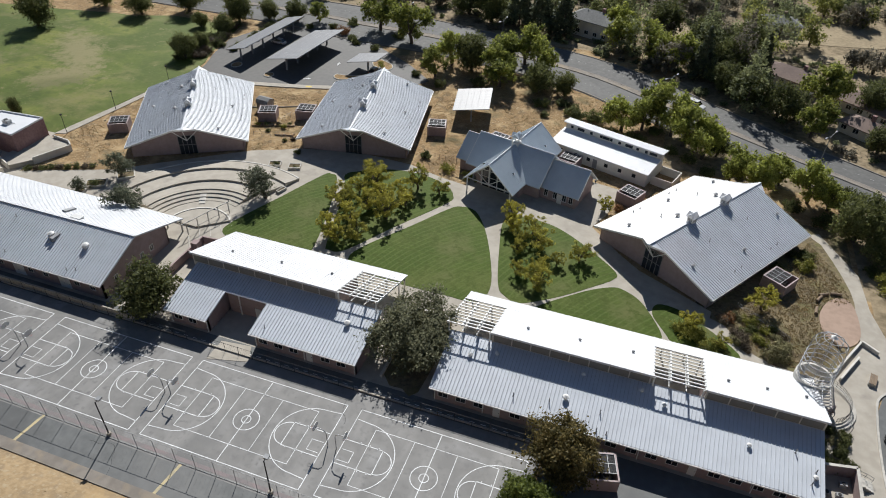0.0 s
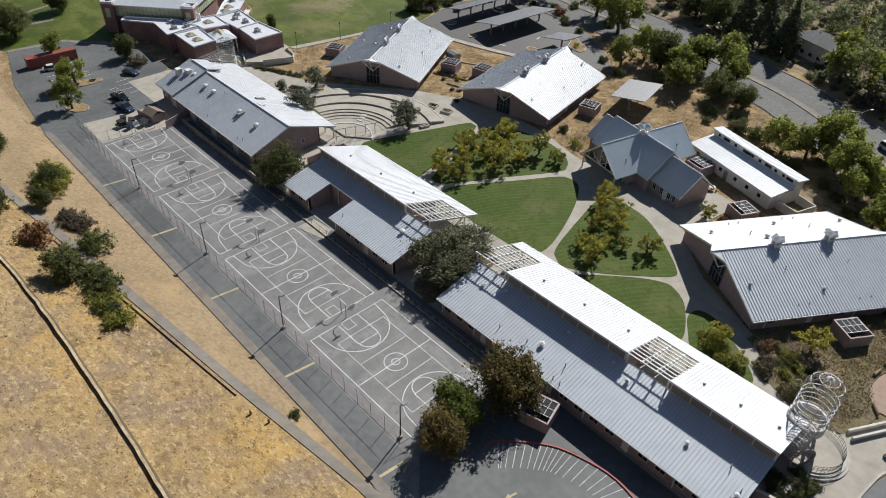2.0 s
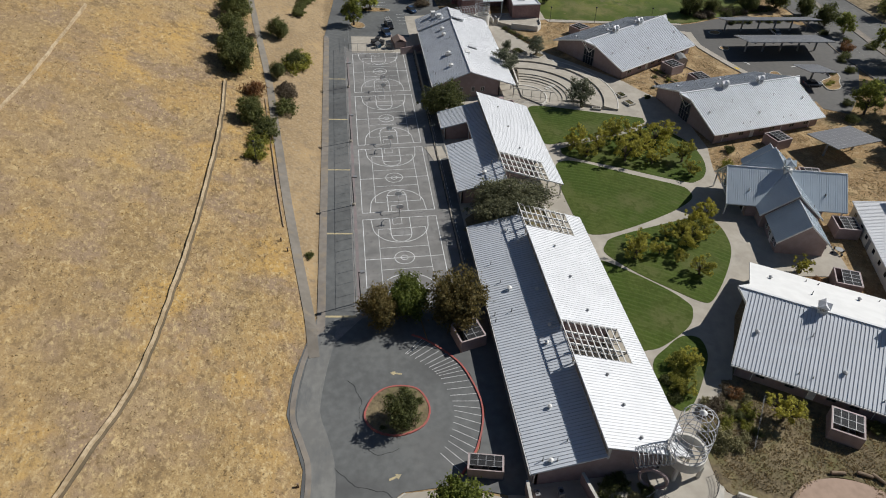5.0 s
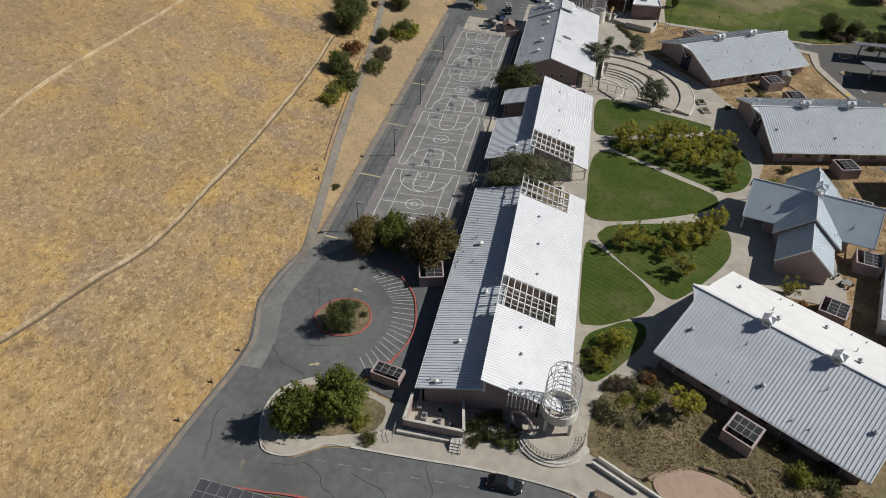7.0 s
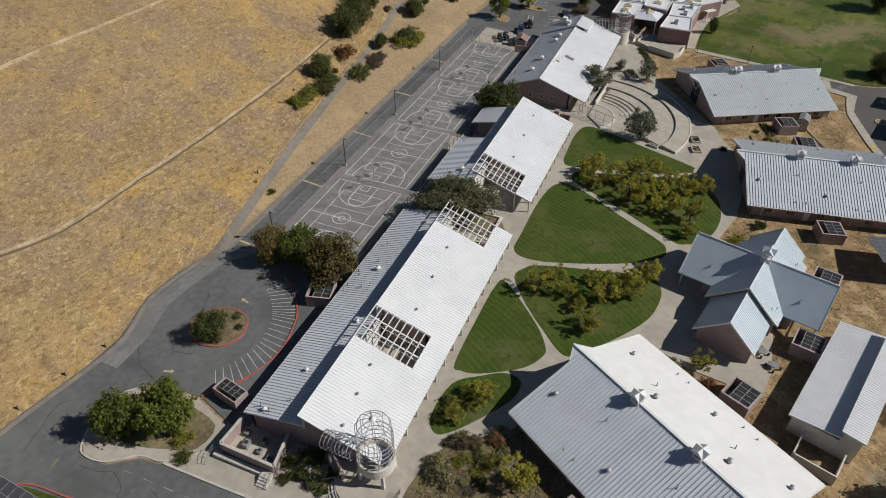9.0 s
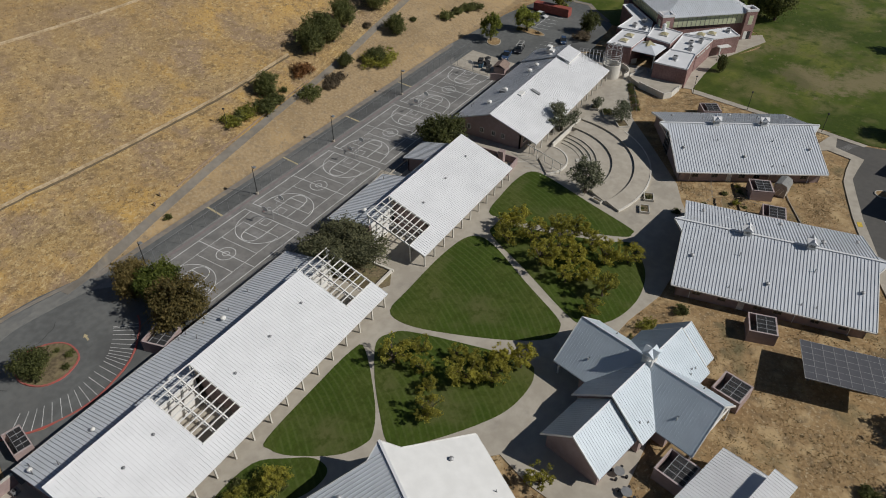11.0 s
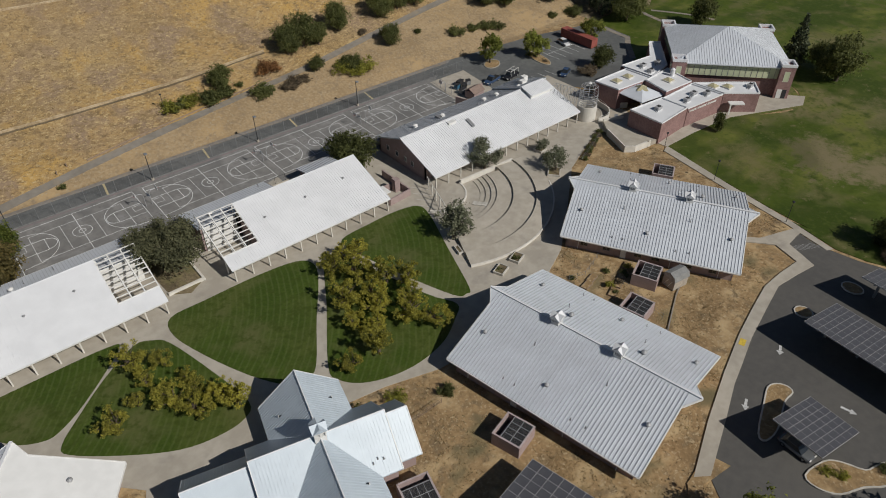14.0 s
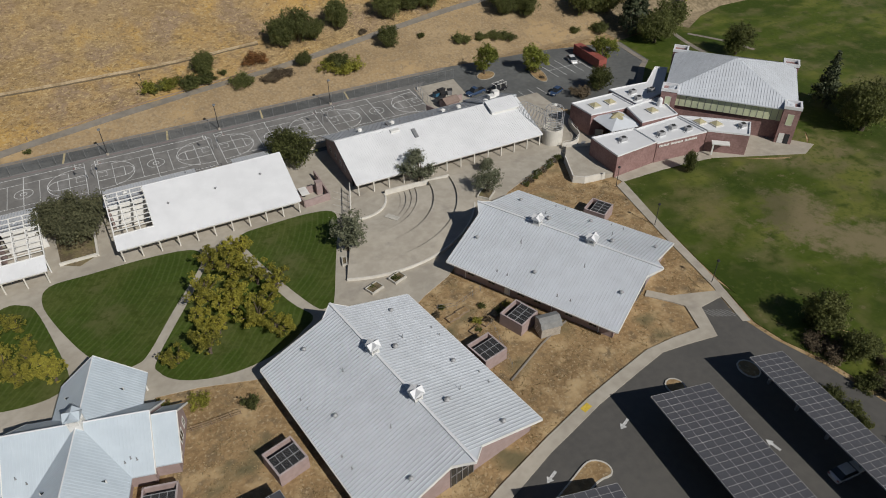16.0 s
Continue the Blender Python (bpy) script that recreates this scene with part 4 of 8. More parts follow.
def court_lamp():
    t = thing("court_lamp", "tall steel floodlight pole beside the courts", "lamp post", group="court floodlights")
    part("base", Geo().cone(0, 0, 0, 0.5, 0.32, 0.3, 10), M_CONCRETE, t)
    part("pole", Geo().cone(0, 0, 0.5, 6.6, 0.1, 0.07, 8), M_DARK, t)
    part("arm", Geo().tube([(0, 0, 6.45), (-0.1, 0.6, 6.6)], 0.05, 5), M_DARK, t)
    part("lamp_head", Geo().box(-0.3, 0.3, 0.3, 0.95, 6.5, 6.72), M_STEEL, t, "pale box floodlight")
    return t


first = court_lamp()
first.matrix_basis = pose(-6.3, 38.0, 0.2)
for x in (-33.8, -58.2, -85.5):
    copy_thing(first, pose(x, 37.6, 0.2))


def path_lamp(x, y, z, turn=0):
    t = thing("lamp_post", "slender dark lamp post beside a path", "lamp post", pose(x, y, z, 0, 0, turn), group="path lamps")
    part("pole", Geo().cone(0, 0, 0, 4.6, 0.07, 0.05, 6), M_DARK, t)
    part("lamp_head", Geo().cone(0, 0, 4.6, 4.85, 0.28, 0.2, 8), M_DARK, t)


for x, y in ((-124.1, 100.2), (-122.3, 113.9), (-119.8, 130.9), (-45.2, 18.6)):
    path_lamp(x, y, land(x, y))

for x, y in ((26.3, 29.0), (33.0, 27.9), (40.2, 26.6), (-21, 24.6), (-18.6, 25.8)):
    solid("marker_post", Geo().box(-0.12, 0.12, -0.12, 0.12, -0.2, 0.8), M_WOOD, "short timber marker post beside the road", "post", pose(x, y, land(x, y)), group="marker posts")


# ---- buildings ----
def slope_z(y, y0, z0, y1, z1):
    return z0 + (z1 - z0) * (y - y0) / (y1 - y0)


def roof_panel(name, x0, x1, y0, z0, y1, z1, mat, parent, gap=0.55, thick=0.22, label=""):
    """A sloping roof plate with raised seams running up it."""
    p = part(name, Geo().slab([(x0, y0, z0), (x1, y0, z0), (x1, y1, z1), (x0, y1, z1)] if y1 > y0 else [(x1, y0, z0), (x0, y0, z0), (x0, y1, z1), (x1, y1, z1)], thick), mat, parent, label)
    g = Geo()
    n = max(1, round((x1 - x0) / gap))
    for i in range(n + 1):
        x = x0 + (x1 - x0) * i / n
        a, b = max(x - 0.035, x0), min(x + 0.035, x1)
        lift = 0.08 if mat is not M_WHITEROOF else 0.05
        top = [(a, y0, z0 + lift), (b, y0, z0 + lift), (b, y1, z1 + lift), (a, y1, z1 + lift)]
        g.slab(top if y1 > y0 else [top[1], top[0], top[3], top[2]], lift - 0.004)
    tagged(part("seams", g, M_SEAMSHADE if mat is not M_WHITEROOF else M_WHITEROOF, p), kind="stuff")
    return p


def window(parent, m, w=1.0, h=1.1, frame=None, bars=1, name="window", glass=None):
    """Framed window; the frame lies in the local xz plane and faces -y."""
    t = 0.07
    g = Geo()
    o = [(-w / 2, 0), (w / 2, 0), (w / 2, h), (-w / 2, h)]
    i4 = [(-w / 2 + t, t), (w / 2 - t, t), (w / 2 - t, h - t), (-w / 2 + t, h - t)]
    g.v = [(x, y, z) for y in (-0.05, 0.02) for q in (o, i4) for x, z in q]
    for a in range(4):
        b = (a + 1) % 4
        g.f += [(a, b, 4 + b, 4 + a), (8 + b, 8 + a, 12 + a, 12 + b), (b, a, 8 + a, 8 + b), (4 + a, 4 + b, 12 + b, 12 + a)]
    f = part(name, g, frame or M_WHITE, parent)
    f.matrix_basis = m
    for i in range(1, bars + 1):
        x = -w / 2 + w * i / (bars + 1)
        part("glazing_bar", Geo().box(x - 0.025, x + 0.025, -0.045, -0.018, t, h - t), frame or M_WHITE, f)
    part("pane", Geo().box(-w / 2 + t, w / 2 - t, -0.018, 0.01, t, h - t), glass or M_GLASS, f, "dark glass pane" if glass is None else "grey-beige screen panel")
    return f


def door(parent, m, w=1.0, h=2.1, mat=None):
    d = part("door", Geo().box(-w / 2, w / 2, -0.05, 0.03, 0, h), mat or M_WHITE, parent, "pale painted metal door")
    d.matrix_basis = m
    part("door_handle", Geo().box(w / 2 - 0.18, w / 2 - 0.08, -0.12, -0.05, 0.95, 1.05), M_STEEL, d)
    return d


def vent(parent, x, y, z, size=1.0, mat=None):
    g = Geo().cone(x, y, z - 0.4, z + 0.35 * size, 0.2 * size, 0.2 * size, 8).cone(x, y, z + 0.35 * size, z + 0.5 * size, 0.42 * size, 0.42 * size, 10).cone(x, y, z + 0.5 * size, z + 0.7 * size, 0.42 * size, 0.08, 10)
    return part("roof_vent", g, mat or M_WHITE, parent, "grey mushroom roof vent" if mat else "white mushroom roof vent")


def pipe(parent, x, y, z, h=0.5):
    return part("vent_pipe", Geo().cone(x, y, z - 0.2, z + h, 0.07, 0.07, 6).cone(x, y, z - 0.02, z + 0.06, 0.16, 0.1, 6), M_STEEL, parent)


def cross_gable(x, y, r, e, t):
    """Four small gables meeting over a square, as one closed cap."""
    g = Geo()
    g.v = [(x, y, t), (x + r * 1.1, y, t), (x, y + r * 1.1, t), (x - r * 1.1, y, t), (x, y - r * 1.1, t)] + [(x + a * r, y + b * r, e) for a, b in ((1, -1), (1, 1), (-1, 1), (-1, -1))]
    g.f = [(0, 5, 1), (0, 1, 6), (0, 6, 2), (0, 2, 7), (0, 7, 3), (0, 3, 8), (0, 8, 4), (0, 4, 5), (5, 6, 1), (6, 7, 2), (7, 8, 3), (8, 5, 4), (8, 7, 6, 5)]
    return g


def cupola(parent, x, y, z, s=1.0):
    c = part("cupola", Geo().box(x - 0.6 * s, x + 0.6 * s, y - 0.6 * s, y + 0.6 * s, z - 0.8, z + 0.9 * s), M_WHITE, parent, "small white louvred roof cupola")
    g = cross_gable(x, y, 0.85 * s, z + 0.75 * s, z + 1.5 * s)
    part("cupola_roof", g, M_WHITEROOF, c, "crossed gable metal cap")
    g = Geo()
    for k in range(4):
        m = Matrix.Translation((x, y, 0)) @ pose(0, 0, 0, 0, 0, 90 * k)
        for j in range(4):
            g.box(0.6 * s, 0.63 * s, -0.42 * s, 0.42 * s, z + (0.1 + 0.16 * j) * s, z + (0.18 + 0.16 * j) * s, m)
    part("louvre", g, M_STEEL, c)


def gable_wall(g, x0, x1, half, zw, zt, k):
    """An end wall between x0 and x1 with a pointed head."""
    a = [(-half, 0), (half, 0), (half, zw), (0, zt), (-half, zw)]
    n, b = len(a), len(g.v)
    g.v += [(x0, y, z) for y, z in a] + [(x1, y, z) for y, z in a]
    g.f += [tuple(range(b, b + n)), tuple(range(b + 2 * n - 1, b + n - 1, -1))] + [(b + i, b + (i + 1) % n, b + n + (i + 1) % n, b + n + i) for i in range(n)]


def classroom_hall(cx, cy, turn, label, membrane=False):
    """Classroom block: two broad seamed slopes, a pointed prow over each entrance, two cupolas."""
    h = thing("classroom_building", label, "building", pose(cx, cy, level(cy), 0, 0, turn), group="gabled classroom buildings")
    L, W, ze, zr, prow, pw = 30.4, 25.4, 2.75, 6.95, 1.7, 2.3
    hw, hl = W / 2 - 1.0, L / 2 - 0.9
    fall = (zr - ze) / (W / 2)
    for y in (-hw, hw - 0.3):
        part("side_wall", Geo().box(-hl, hl, y, y + 0.3, -0.3, ze + fall * 1.0 - 0.25), M_BLOCK, h)
    for s in (-1, 1):
        g = Geo()
        gable_wall(g, s * hl, s * (hl - 0.3), hw, ze + fall - 0.25, zr - 0.25, s)
        part("gable_wall", g, M_BLOCK, h)
    zp = zr - fall * pw
    for s in (-1, 1):
        top = [(-L / 2, s * W / 2, ze), (L / 2, s * W / 2, ze), (L / 2, s * pw, zp), (L / 2 + prow, 0, zr), (-L / 2 - prow, 0, zr), (-L / 2, s * pw, zp)]
        plain = membrane and s > 0
        r = part("roof", Geo().slab(top if s < 0 else top[::-1], 0.24), M_MEMBRANE if plain else M_ROOF, h, "plain cream-white membrane roof slope" if plain else "pale grey standing-seam metal roof slope")
        g = Geo()
        n = 58
        for i in range(n + 1):
            x = -L / 2 + L * i / n
            a, b = max(x - 0.035, -L / 2), min(x + 0.035, L / 2)
            q = [(a, s * W / 2, ze + 0.09), (b, s * W / 2, ze + 0.09), (b, 0, zr + 0.09), (a, 0, zr + 0.09)]
            g.slab(q if s < 0 else q[::-1], 0.085)
        if not plain:
            tagged(part("seams", g, M_SEAMSHADE, r), kind="stuff")
        g = Geo()
        g.box(-L / 2, L / 2, s * W / 2, s * (W / 2 + 0.14), ze - 0.26, ze - 0.06)
        part("gutter", g, M_WHITE, h, "pale eaves gutter")
        for x in (-12, -4, 4, 12):
            part("downpipe", Geo().box(x - 0.05, x + 0.05, s * (hw + 0.02), s * (hw + 0.12), 0, ze), M_WHITE, h)
        for e in (-1, 1):
            edge = [(e * L / 2, s * W / 2, ze), (e * L / 2, s * pw, zp), (e * (L / 2 + prow), 0, zr)]
            for p, q in zip(edge[:-1], edge[1:]):
                g = Geo().slab([(p[0], p[1], p[2] + 0.06), (q[0], q[1], q[2] + 0.06), (q[0] + e * 0.12, q[1], q[2] + 0.06), (p[0] + e * 0.12, p[1], p[2] + 0.06)], 0.36)
                part("barge_board", g, M_WHITE, h)
        for x, y in ((-12.9, 6.7), (-0.8, 8.8), (13.0, 6.6)) if s < 0 else ((-12.1, 7.6), (1.2, 9.0), (13.4, 7.5)):
            vent(h, x, s * y, zr - fall * y, 0.8, M_GALV)
        for x in () if s < 0 else (-4.4, 7.3):
            vent(h, x, 3.2, zr - fall * 3.2, 1.0, M_GALV)
        for x, y in ((-5.6, 4.6), (5.9, 4.6)) if s < 0 else ((-6.0, 5.4), (6.2, 6.2)):
            pipe(h, x, s * y, zr - fall * y, 0.75)
        for x, y in ((-6.5, 10.9), (-4.6, 10.9), (4.4, 11.0), (6.6, 10.9)):
            pipe(h, x, s * y, zr - fall * y, 0.4)
        for x in (-11, -7, -1.5, 1.5, 7, 11):
            window(h, pose(x, s * (hw + 0.01), 0.9, 0, 0, 0 if s < 0 else 180), 1.3, 1.2, M_FRAME)
        door(h, pose(-4, s * (hw + 0.02), 0, 0, 0, 0 if s < 0 else 180))
    part("ridge_cap", Geo().box(-L / 2 - prow, L / 2 + prow, -0.18, 0.18, zr + 0.02, zr + 0.15), M_WHITEROOF, h)
    for x in (-5.0, 5.0):
        cupola(h, x, 0, zr + 0.2)
    for e in (-1, 1):
        x = e * (hl + 0.02)
        g = Geo().box(min(x, x + e * 0.05), max(x, x + e * 0.05), -1.8, 1.8, 0, 4.4)
        part("entrance_glazing", g, M_GLASS, h, "dark glazed entrance wall")
        g = Geo()
        for y in (-1.8, -0.9, 0, 0.9, 1.8):
            g.box(min(x, x + e * 0.12), max(x, x + e * 0.12), y - 0.05, y + 0.05, 0, 4.45)
        for z in (2.2, 4.4):
            g.box(min(x, x + e * 0.12), max(x, x + e * 0.12), -1.8, 1.8, z - 0.05, z + 0.05)
        part("entrance_frame", g, M_FRAME, h)
        g = Geo()
        tip = (e * (L / 2 + prow - 0.15), 0, zr - 0.35)
        foot = (e * (hl + 0.15), 0, 3.2)
        for q in ((e * (L / 2 - 0.1), 2.6, zr - fall * 2.6 - 0.3), (e * (L / 2 - 0.1), -2.6, zr - fall * 2.6 - 0.3), tip):
            g.tube([foot, q], 0.1, 6)
        g.tube([(e * (L / 2 - 0.1), 2.6, zr - fall * 2.6 - 0.3), (e * (L / 2 - 0.1), -2.6, zr - fall * 2.6 - 0.3)], 0.09, 6)
        part("prow_truss", g, M_WHITE, h, "white steel prow struts")
    return h


classroom_hall(-100.2, 115.25, 119.7, "classroom building with pale grey metal roof beside the amphitheatre")
classroom_hall(-62.7, 130.2, 100.7, "classroom building with pale grey metal roof near the parking lot")
classroom_hall(13.5, 110.5, 57.2, "classroom building with grey metal and white roof beside garden beds", True)


def verandah(parent, x0, x1, y, z, step=3.25):
    n = round((x1 - x0) / step)
    for i in range(n + 1):
        x = x0 + (x1 - x0) * i / n
        p = part("verandah_post", Geo().box(x - 0.11, x + 0.11, y - 0.11, y + 0.11, -0.2, z - 0.3), M_STUCCO, parent, "cream verandah post")
        part("bracket", Geo().tube([(x, y - 0.05, z - 1.1), (x, y - 1.0, z - 0.15)], 0.06, 5), M_STUCCO, p)
    part("verandah_beam", Geo().box(x0 - 0.2, x1 + 0.2, y - 0.12, y + 0.12, z - 0.55, z - 0.27), M_STUCCO, parent)


def lattice(parent, x0, x1, y0, z0, y1, z1):
    """Open white roof framing over a breezeway."""
    for i in range(4):
        x = x0 + (x1 - x0) * i / 3
        part("rafter", Geo().slab([(x - 0.09, y0, z0 + 0.05), (x + 0.09, y0, z0 + 0.05), (x + 0.09, y1, z1 + 0.05), (x - 0.09, y1, z1 + 0.05)], 0.32), M_WHITE, parent)
    for i in range(10):
        y = y0 + (y1 - y0) * i / 9
        z = slope_z(y, y0, z0, y1, z1)
        part("purlin", Geo().box(x0 - 0.1, x1 + 0.1, y - 0.07, y + 0.07, z + 0.06, z + 0.2), M_WHITE, parent)
    for i in (1, 2):
        x = x0 + (x1 - x0) * i / 3
        ym = (y0 + y1) / 2
        zm = slope_z(ym, y0, z0, y1, z1)
        g = Geo().tube([(x, y0 + 0.3, z0 - 1.4), (x, y1 - 0.2, z1 - 0.9)], 0.08, 5)
        k = 6
        for j in range(k):
            ya, yb = y0 + 0.3 + (y1 - y0 - 0.5) * j / k, y0 + 0.3 + (y1 - y0 - 0.5) * (j + 1) / k
            za, zb = slope_z(ya, y0, z0, y1, z1), slope_z(yb, y0, z0, y1, z1)
            ca, cb = slope_z(ya, y0 + 0.3, z0 - 1.4, y1 - 0.2, z1 - 0.9), slope_z(yb, y0 + 0.3, z0 - 1.4, y1 - 0.2, z1 - 0.9)
            g.tube([(x, ya, ca if j % 2 else za), (x, yb, zb if j % 2 else cb)], 0.055, 5)
        part("truss", g, M_WHITE, parent, "white lattice truss")
    for x in (x0 + 0.2, x1 - 0.2):
        part("lattice_post", Geo().box(x - 0.1, x + 0.1, y1 - 0.3, y1 - 0.1, 0, z1 - 0.2), M_WHITE, parent)
        part("lattice_post", Geo().box(x - 0.1, x + 0.1, y0 + 0.1, y0 + 0.3, 5.2, z0 - 0.2), M_WHITE, parent)


YN, ZN, YH, ZH, YS, ZS, YT, ZT = 79.1, 3.05, 66.9, 7.3, 57.8, 3.1, 67.45, 5.3


def end_wall(g, x0, x1, south=58.6, north=75.0):
    a = [(south, -0.3), (south, slope_z(south, YS, ZS, YT, ZT) - 0.22), (67.3, ZT - 0.25), (67.3, slope_z(67.3, YH, ZH, YN, ZN) - 0.22), (north, slope_z(north, YH, ZH, YN, ZN) - 0.22), (north, -0.3)]
    n, b = len(a), len(g.v)
    g.v += [(x0, y, z) for y, z in a] + [(x1, y, z) for y, z in a]
    g.f += [tuple(range(b, b + n)), tuple(range(b + 2 * n - 1, b + n - 1, -1))] + [(b + i, b + (i + 1) % n, b + n + (i + 1) % n, b + n + i) for i in range(n)]


def long_hall(label, x0, x1, opens, south, wall_south, fans):
    """Long block: high white roof falling to a verandah, a clerestory, and a lower roof on the other side."""
    cx = (x0 + x1) / 2
    h = thing("school_hall", label, "building", pose(cx, 68, 0.25), group="long school halls")
    hold = part("white_roof", Geo().slab([(x0 - cx, 76.0 - 68, slope_z(76, YH, ZH, YN, ZN)), (x0 - cx, 11.1, ZN), (x1 - cx, 11.1, ZN), (x1 - cx, 8.0, slope_z(76, YH, ZH, YN, ZN))][::-1], 0.2), M_WHITEROOF, h, "white coated metal verandah roof strip")
    g = Geo()
    n = round((x1 - x0) / 0.5)
    for i in range(n + 1):
        x = x0 - cx + (x1 - x0) * i / n
        zz = slope_z(76, YH, ZH, YN, ZN)
        g.slab([(x + 0.03, 11.1, ZN + 0.06), (x - 0.03, 11.1, ZN + 0.06), (x - 0.03, 8.0, zz + 0.06), (x + 0.03, 8.0, zz + 0.06)], 0.056)
    tagged(part("seams", g, M_WHITEROOF, hold), kind="stuff")
    cuts = sorted(opens)
    solidx, at = [], x0
    for a, b in cuts:
        if a > at + 0.1:
            solidx.append((at, a))
        at = b
    if at < x1 - 0.1:
        solidx.append((at, x1))
    z76 = slope_z(76, YH, ZH, YN, ZN)
    for a, b in solidx:
        roof_panel("white_roof", a - cx, b - cx, 8.0, z76, YH - 68, ZH, M_WHITEROOF, h, 0.5, 0.2, "white coated metal high roof")
        w = Geo().box(a - cx + 0.15, b - cx - 0.15, -0.75, -0.45, 4.6, ZH - 0.3)
        part("clerestory_wall", w, M_STUCCO, h)
        k = max(2, round((b - a) / 2.9))
        for i in range(k):
            xa = a - cx + 0.3 + (b - a - 0.6) * (i + 0.5) / k
            window(h, pose(xa, -0.76, ZT + 0.02, 0, 0, 0), (b - a - 0.6) / k - 0.02, 1.55, M_STUCCO, 0, "clerestory_window", M_LOUVRE)
        part("fascia", Geo().box(a - cx, b - cx, YH - 68.06, YH - 68, ZH - 0.3, ZH + 0.06), M_WHITEROOF, h)
        g = Geo().box(a - cx + 0.5, b - cx - 0.5, 6.7, 7.0, -0.3, slope_z(75, YH, ZH, YN, ZN) - 0.2)
        part("north_wall", g, M_BLOCK, h)
        for i in range(int((b - a) / 3.2)):
            xa = a - cx + 1.6 + 3.2 * i
            if i % 3 == 1:
                door(h, pose(xa, 7.02, 0, 0, 0, 180))
            else:
                window(h, pose(xa, 7.01, 0.9, 0, 0, 180), 1.5, 1.3)
        for x, t in ((a - cx + 0.5, 0.3), (b - cx - 0.5, -0.3)):
            g = Geo()
            y = [(-0.6, -0.3), (-0.6, ZH - 0.4), (7.0, slope_z(75, YH, ZH, YN, ZN) - 0.22), (7.0, -0.3)]
            b4 = len(g.v)
            g.v += [(x, p, q) for p, q in y] + [(x + t, p, q) for p, q in y]
            g.f += [tuple(range(b4, b4 + 4)), tuple(range(b4 + 7, b4 + 3, -1))] + [(b4 + i, b4 + (i + 1) % 4, b4 + 4 + (i + 1) % 4, b4 + 4 + i) for i in range(4)]
            part("end_wall", g, M_BLOCK, h)
        for i in range(3):
            vent(h, a - cx + (b - a) * (i + 0.6) / 3, 3.0 + 0.6 * i, slope_z(71 + 0.6 * i, YH, ZH, YN, ZN), 0.55, M_STEEL)
    for a, b in opens:
        lattice(h, a - cx, b - cx, YH - 68, ZH - 0.1, 8.0, z76 - 0.1)
        part("breezeway_wall", Geo().box(a - cx + 0.2, b - cx - 0.2, -0.75, -0.45, -0.3, ZT - 0.15), M_WHITE, h, "white plaster breezeway wall")
    for a, b, ytop in south:
        ztop = slope_z(ytop, YS, ZS, YT, ZT)
        roof_panel("low_roof", a - cx, b - cx, YS - 68 if ytop > 66 and (a, b) not in wall_south else YS - 68, ZS, ytop - 68, ztop, M_ROOF, h, 0.52, 0.2, "pale grey ribbed metal lower roof")
        part("gutter", Geo().box(a - cx, b - cx, YS - 68.16, YS - 68, ZS - 0.24, ZS - 0.04), M_WHITE, h)
    for a, b in wall_south:
        g = Geo().box(a - cx + 0.4, b - cx - 0.4, -9.4, -9.1, -0.3, slope_z(58.7, YS, ZS, YT, ZT) - 0.2)
        part("south_wall", g, M_BLOCK, h)
        for i in range(int((b - a) / 2.6)):
            xa = a - cx + 1.8 + 2.6 * i
            if i % 5 == 3:
                door(h, pose(xa, -9.42, 0, 0, 0, 0))
            else:
                window(h, pose(xa, -9.41, 0.85, 0, 0, 0), 1.5, 1.35)
        for x, t in ((a - cx + 0.4, 0.3), (b - cx - 0.4, -0.3)):
            g = Geo()
            y = [(-9.4, -0.3), (-9.4, slope_z(58.6, YS, ZS, YT, ZT) - 0.22), (-0.6, ZT - 0.3), (-0.6, -0.3)]
            b4 = len(g.v)
            g.v += [(x, p, q) for p, q in y] + [(x + t, p, q) for p, q in y]
            g.f += [tuple(range(b4, b4 + 4)), tuple(range(b4 + 7, b4 + 3, -1))] + [(b4 + i, b4 + (i + 1) % 4, b4 + 4 + (i + 1) % 4, b4 + 4 + i) for i in range(4)]
            part("end_wall", g, M_BLOCK, h)
        for i in range(int((b - a) / 7) + 1):
            xa = a - cx + 0.6 + (b - a - 1.2) * i / max(1, int((b - a) / 7))
            part("downpipe", Geo().box(xa - 0.06, xa + 0.06, -9.55, -9.42, 0, ZS - 0.1), M_WHITE, h)
    for x, y, s in fans:
        if s > 0:
            vent(h, x - cx, y - 68, slope_z(y, YS, ZS, YT, ZT), s)
        else:
            pipe(h, x - cx, y - 68, slope_z(y, YS, ZS, YT, ZT), 0.7)
    verandah(h, x0 - cx + 0.5, x1 - cx - 0.5, 10.7, ZN)
    return h


HFANS = [(-16.7, 64.1, 0.8), (-13.1, 65.4, 0.8), (-0.85, 65.8, 0.8), (7.0, 65.8, 0.8), (10.2, 64.6, 0.8), (-2.4, 61.7, 1.05), (21.0, 62.3, 0.75), (28.8, 60.5, 0.8), (-4.4, 60.7, 0), (2.4, 61.1, 0), (2.4, 58.5, 0), (3.7, 58.4, 0), (26.5, 63.2, 0), (28.4, 59.6, 0), (28.9, 61.3, 0), (-9.2, 60.0, 0)]
long_hall("long school hall with white high roof beside the turning loop", -21.2, 30.0, [(-21.2, -14.6), (8.1, 14.9)], [(-20.6, 29.9, YT)], [(-20.6, 29.9)], HFANS)
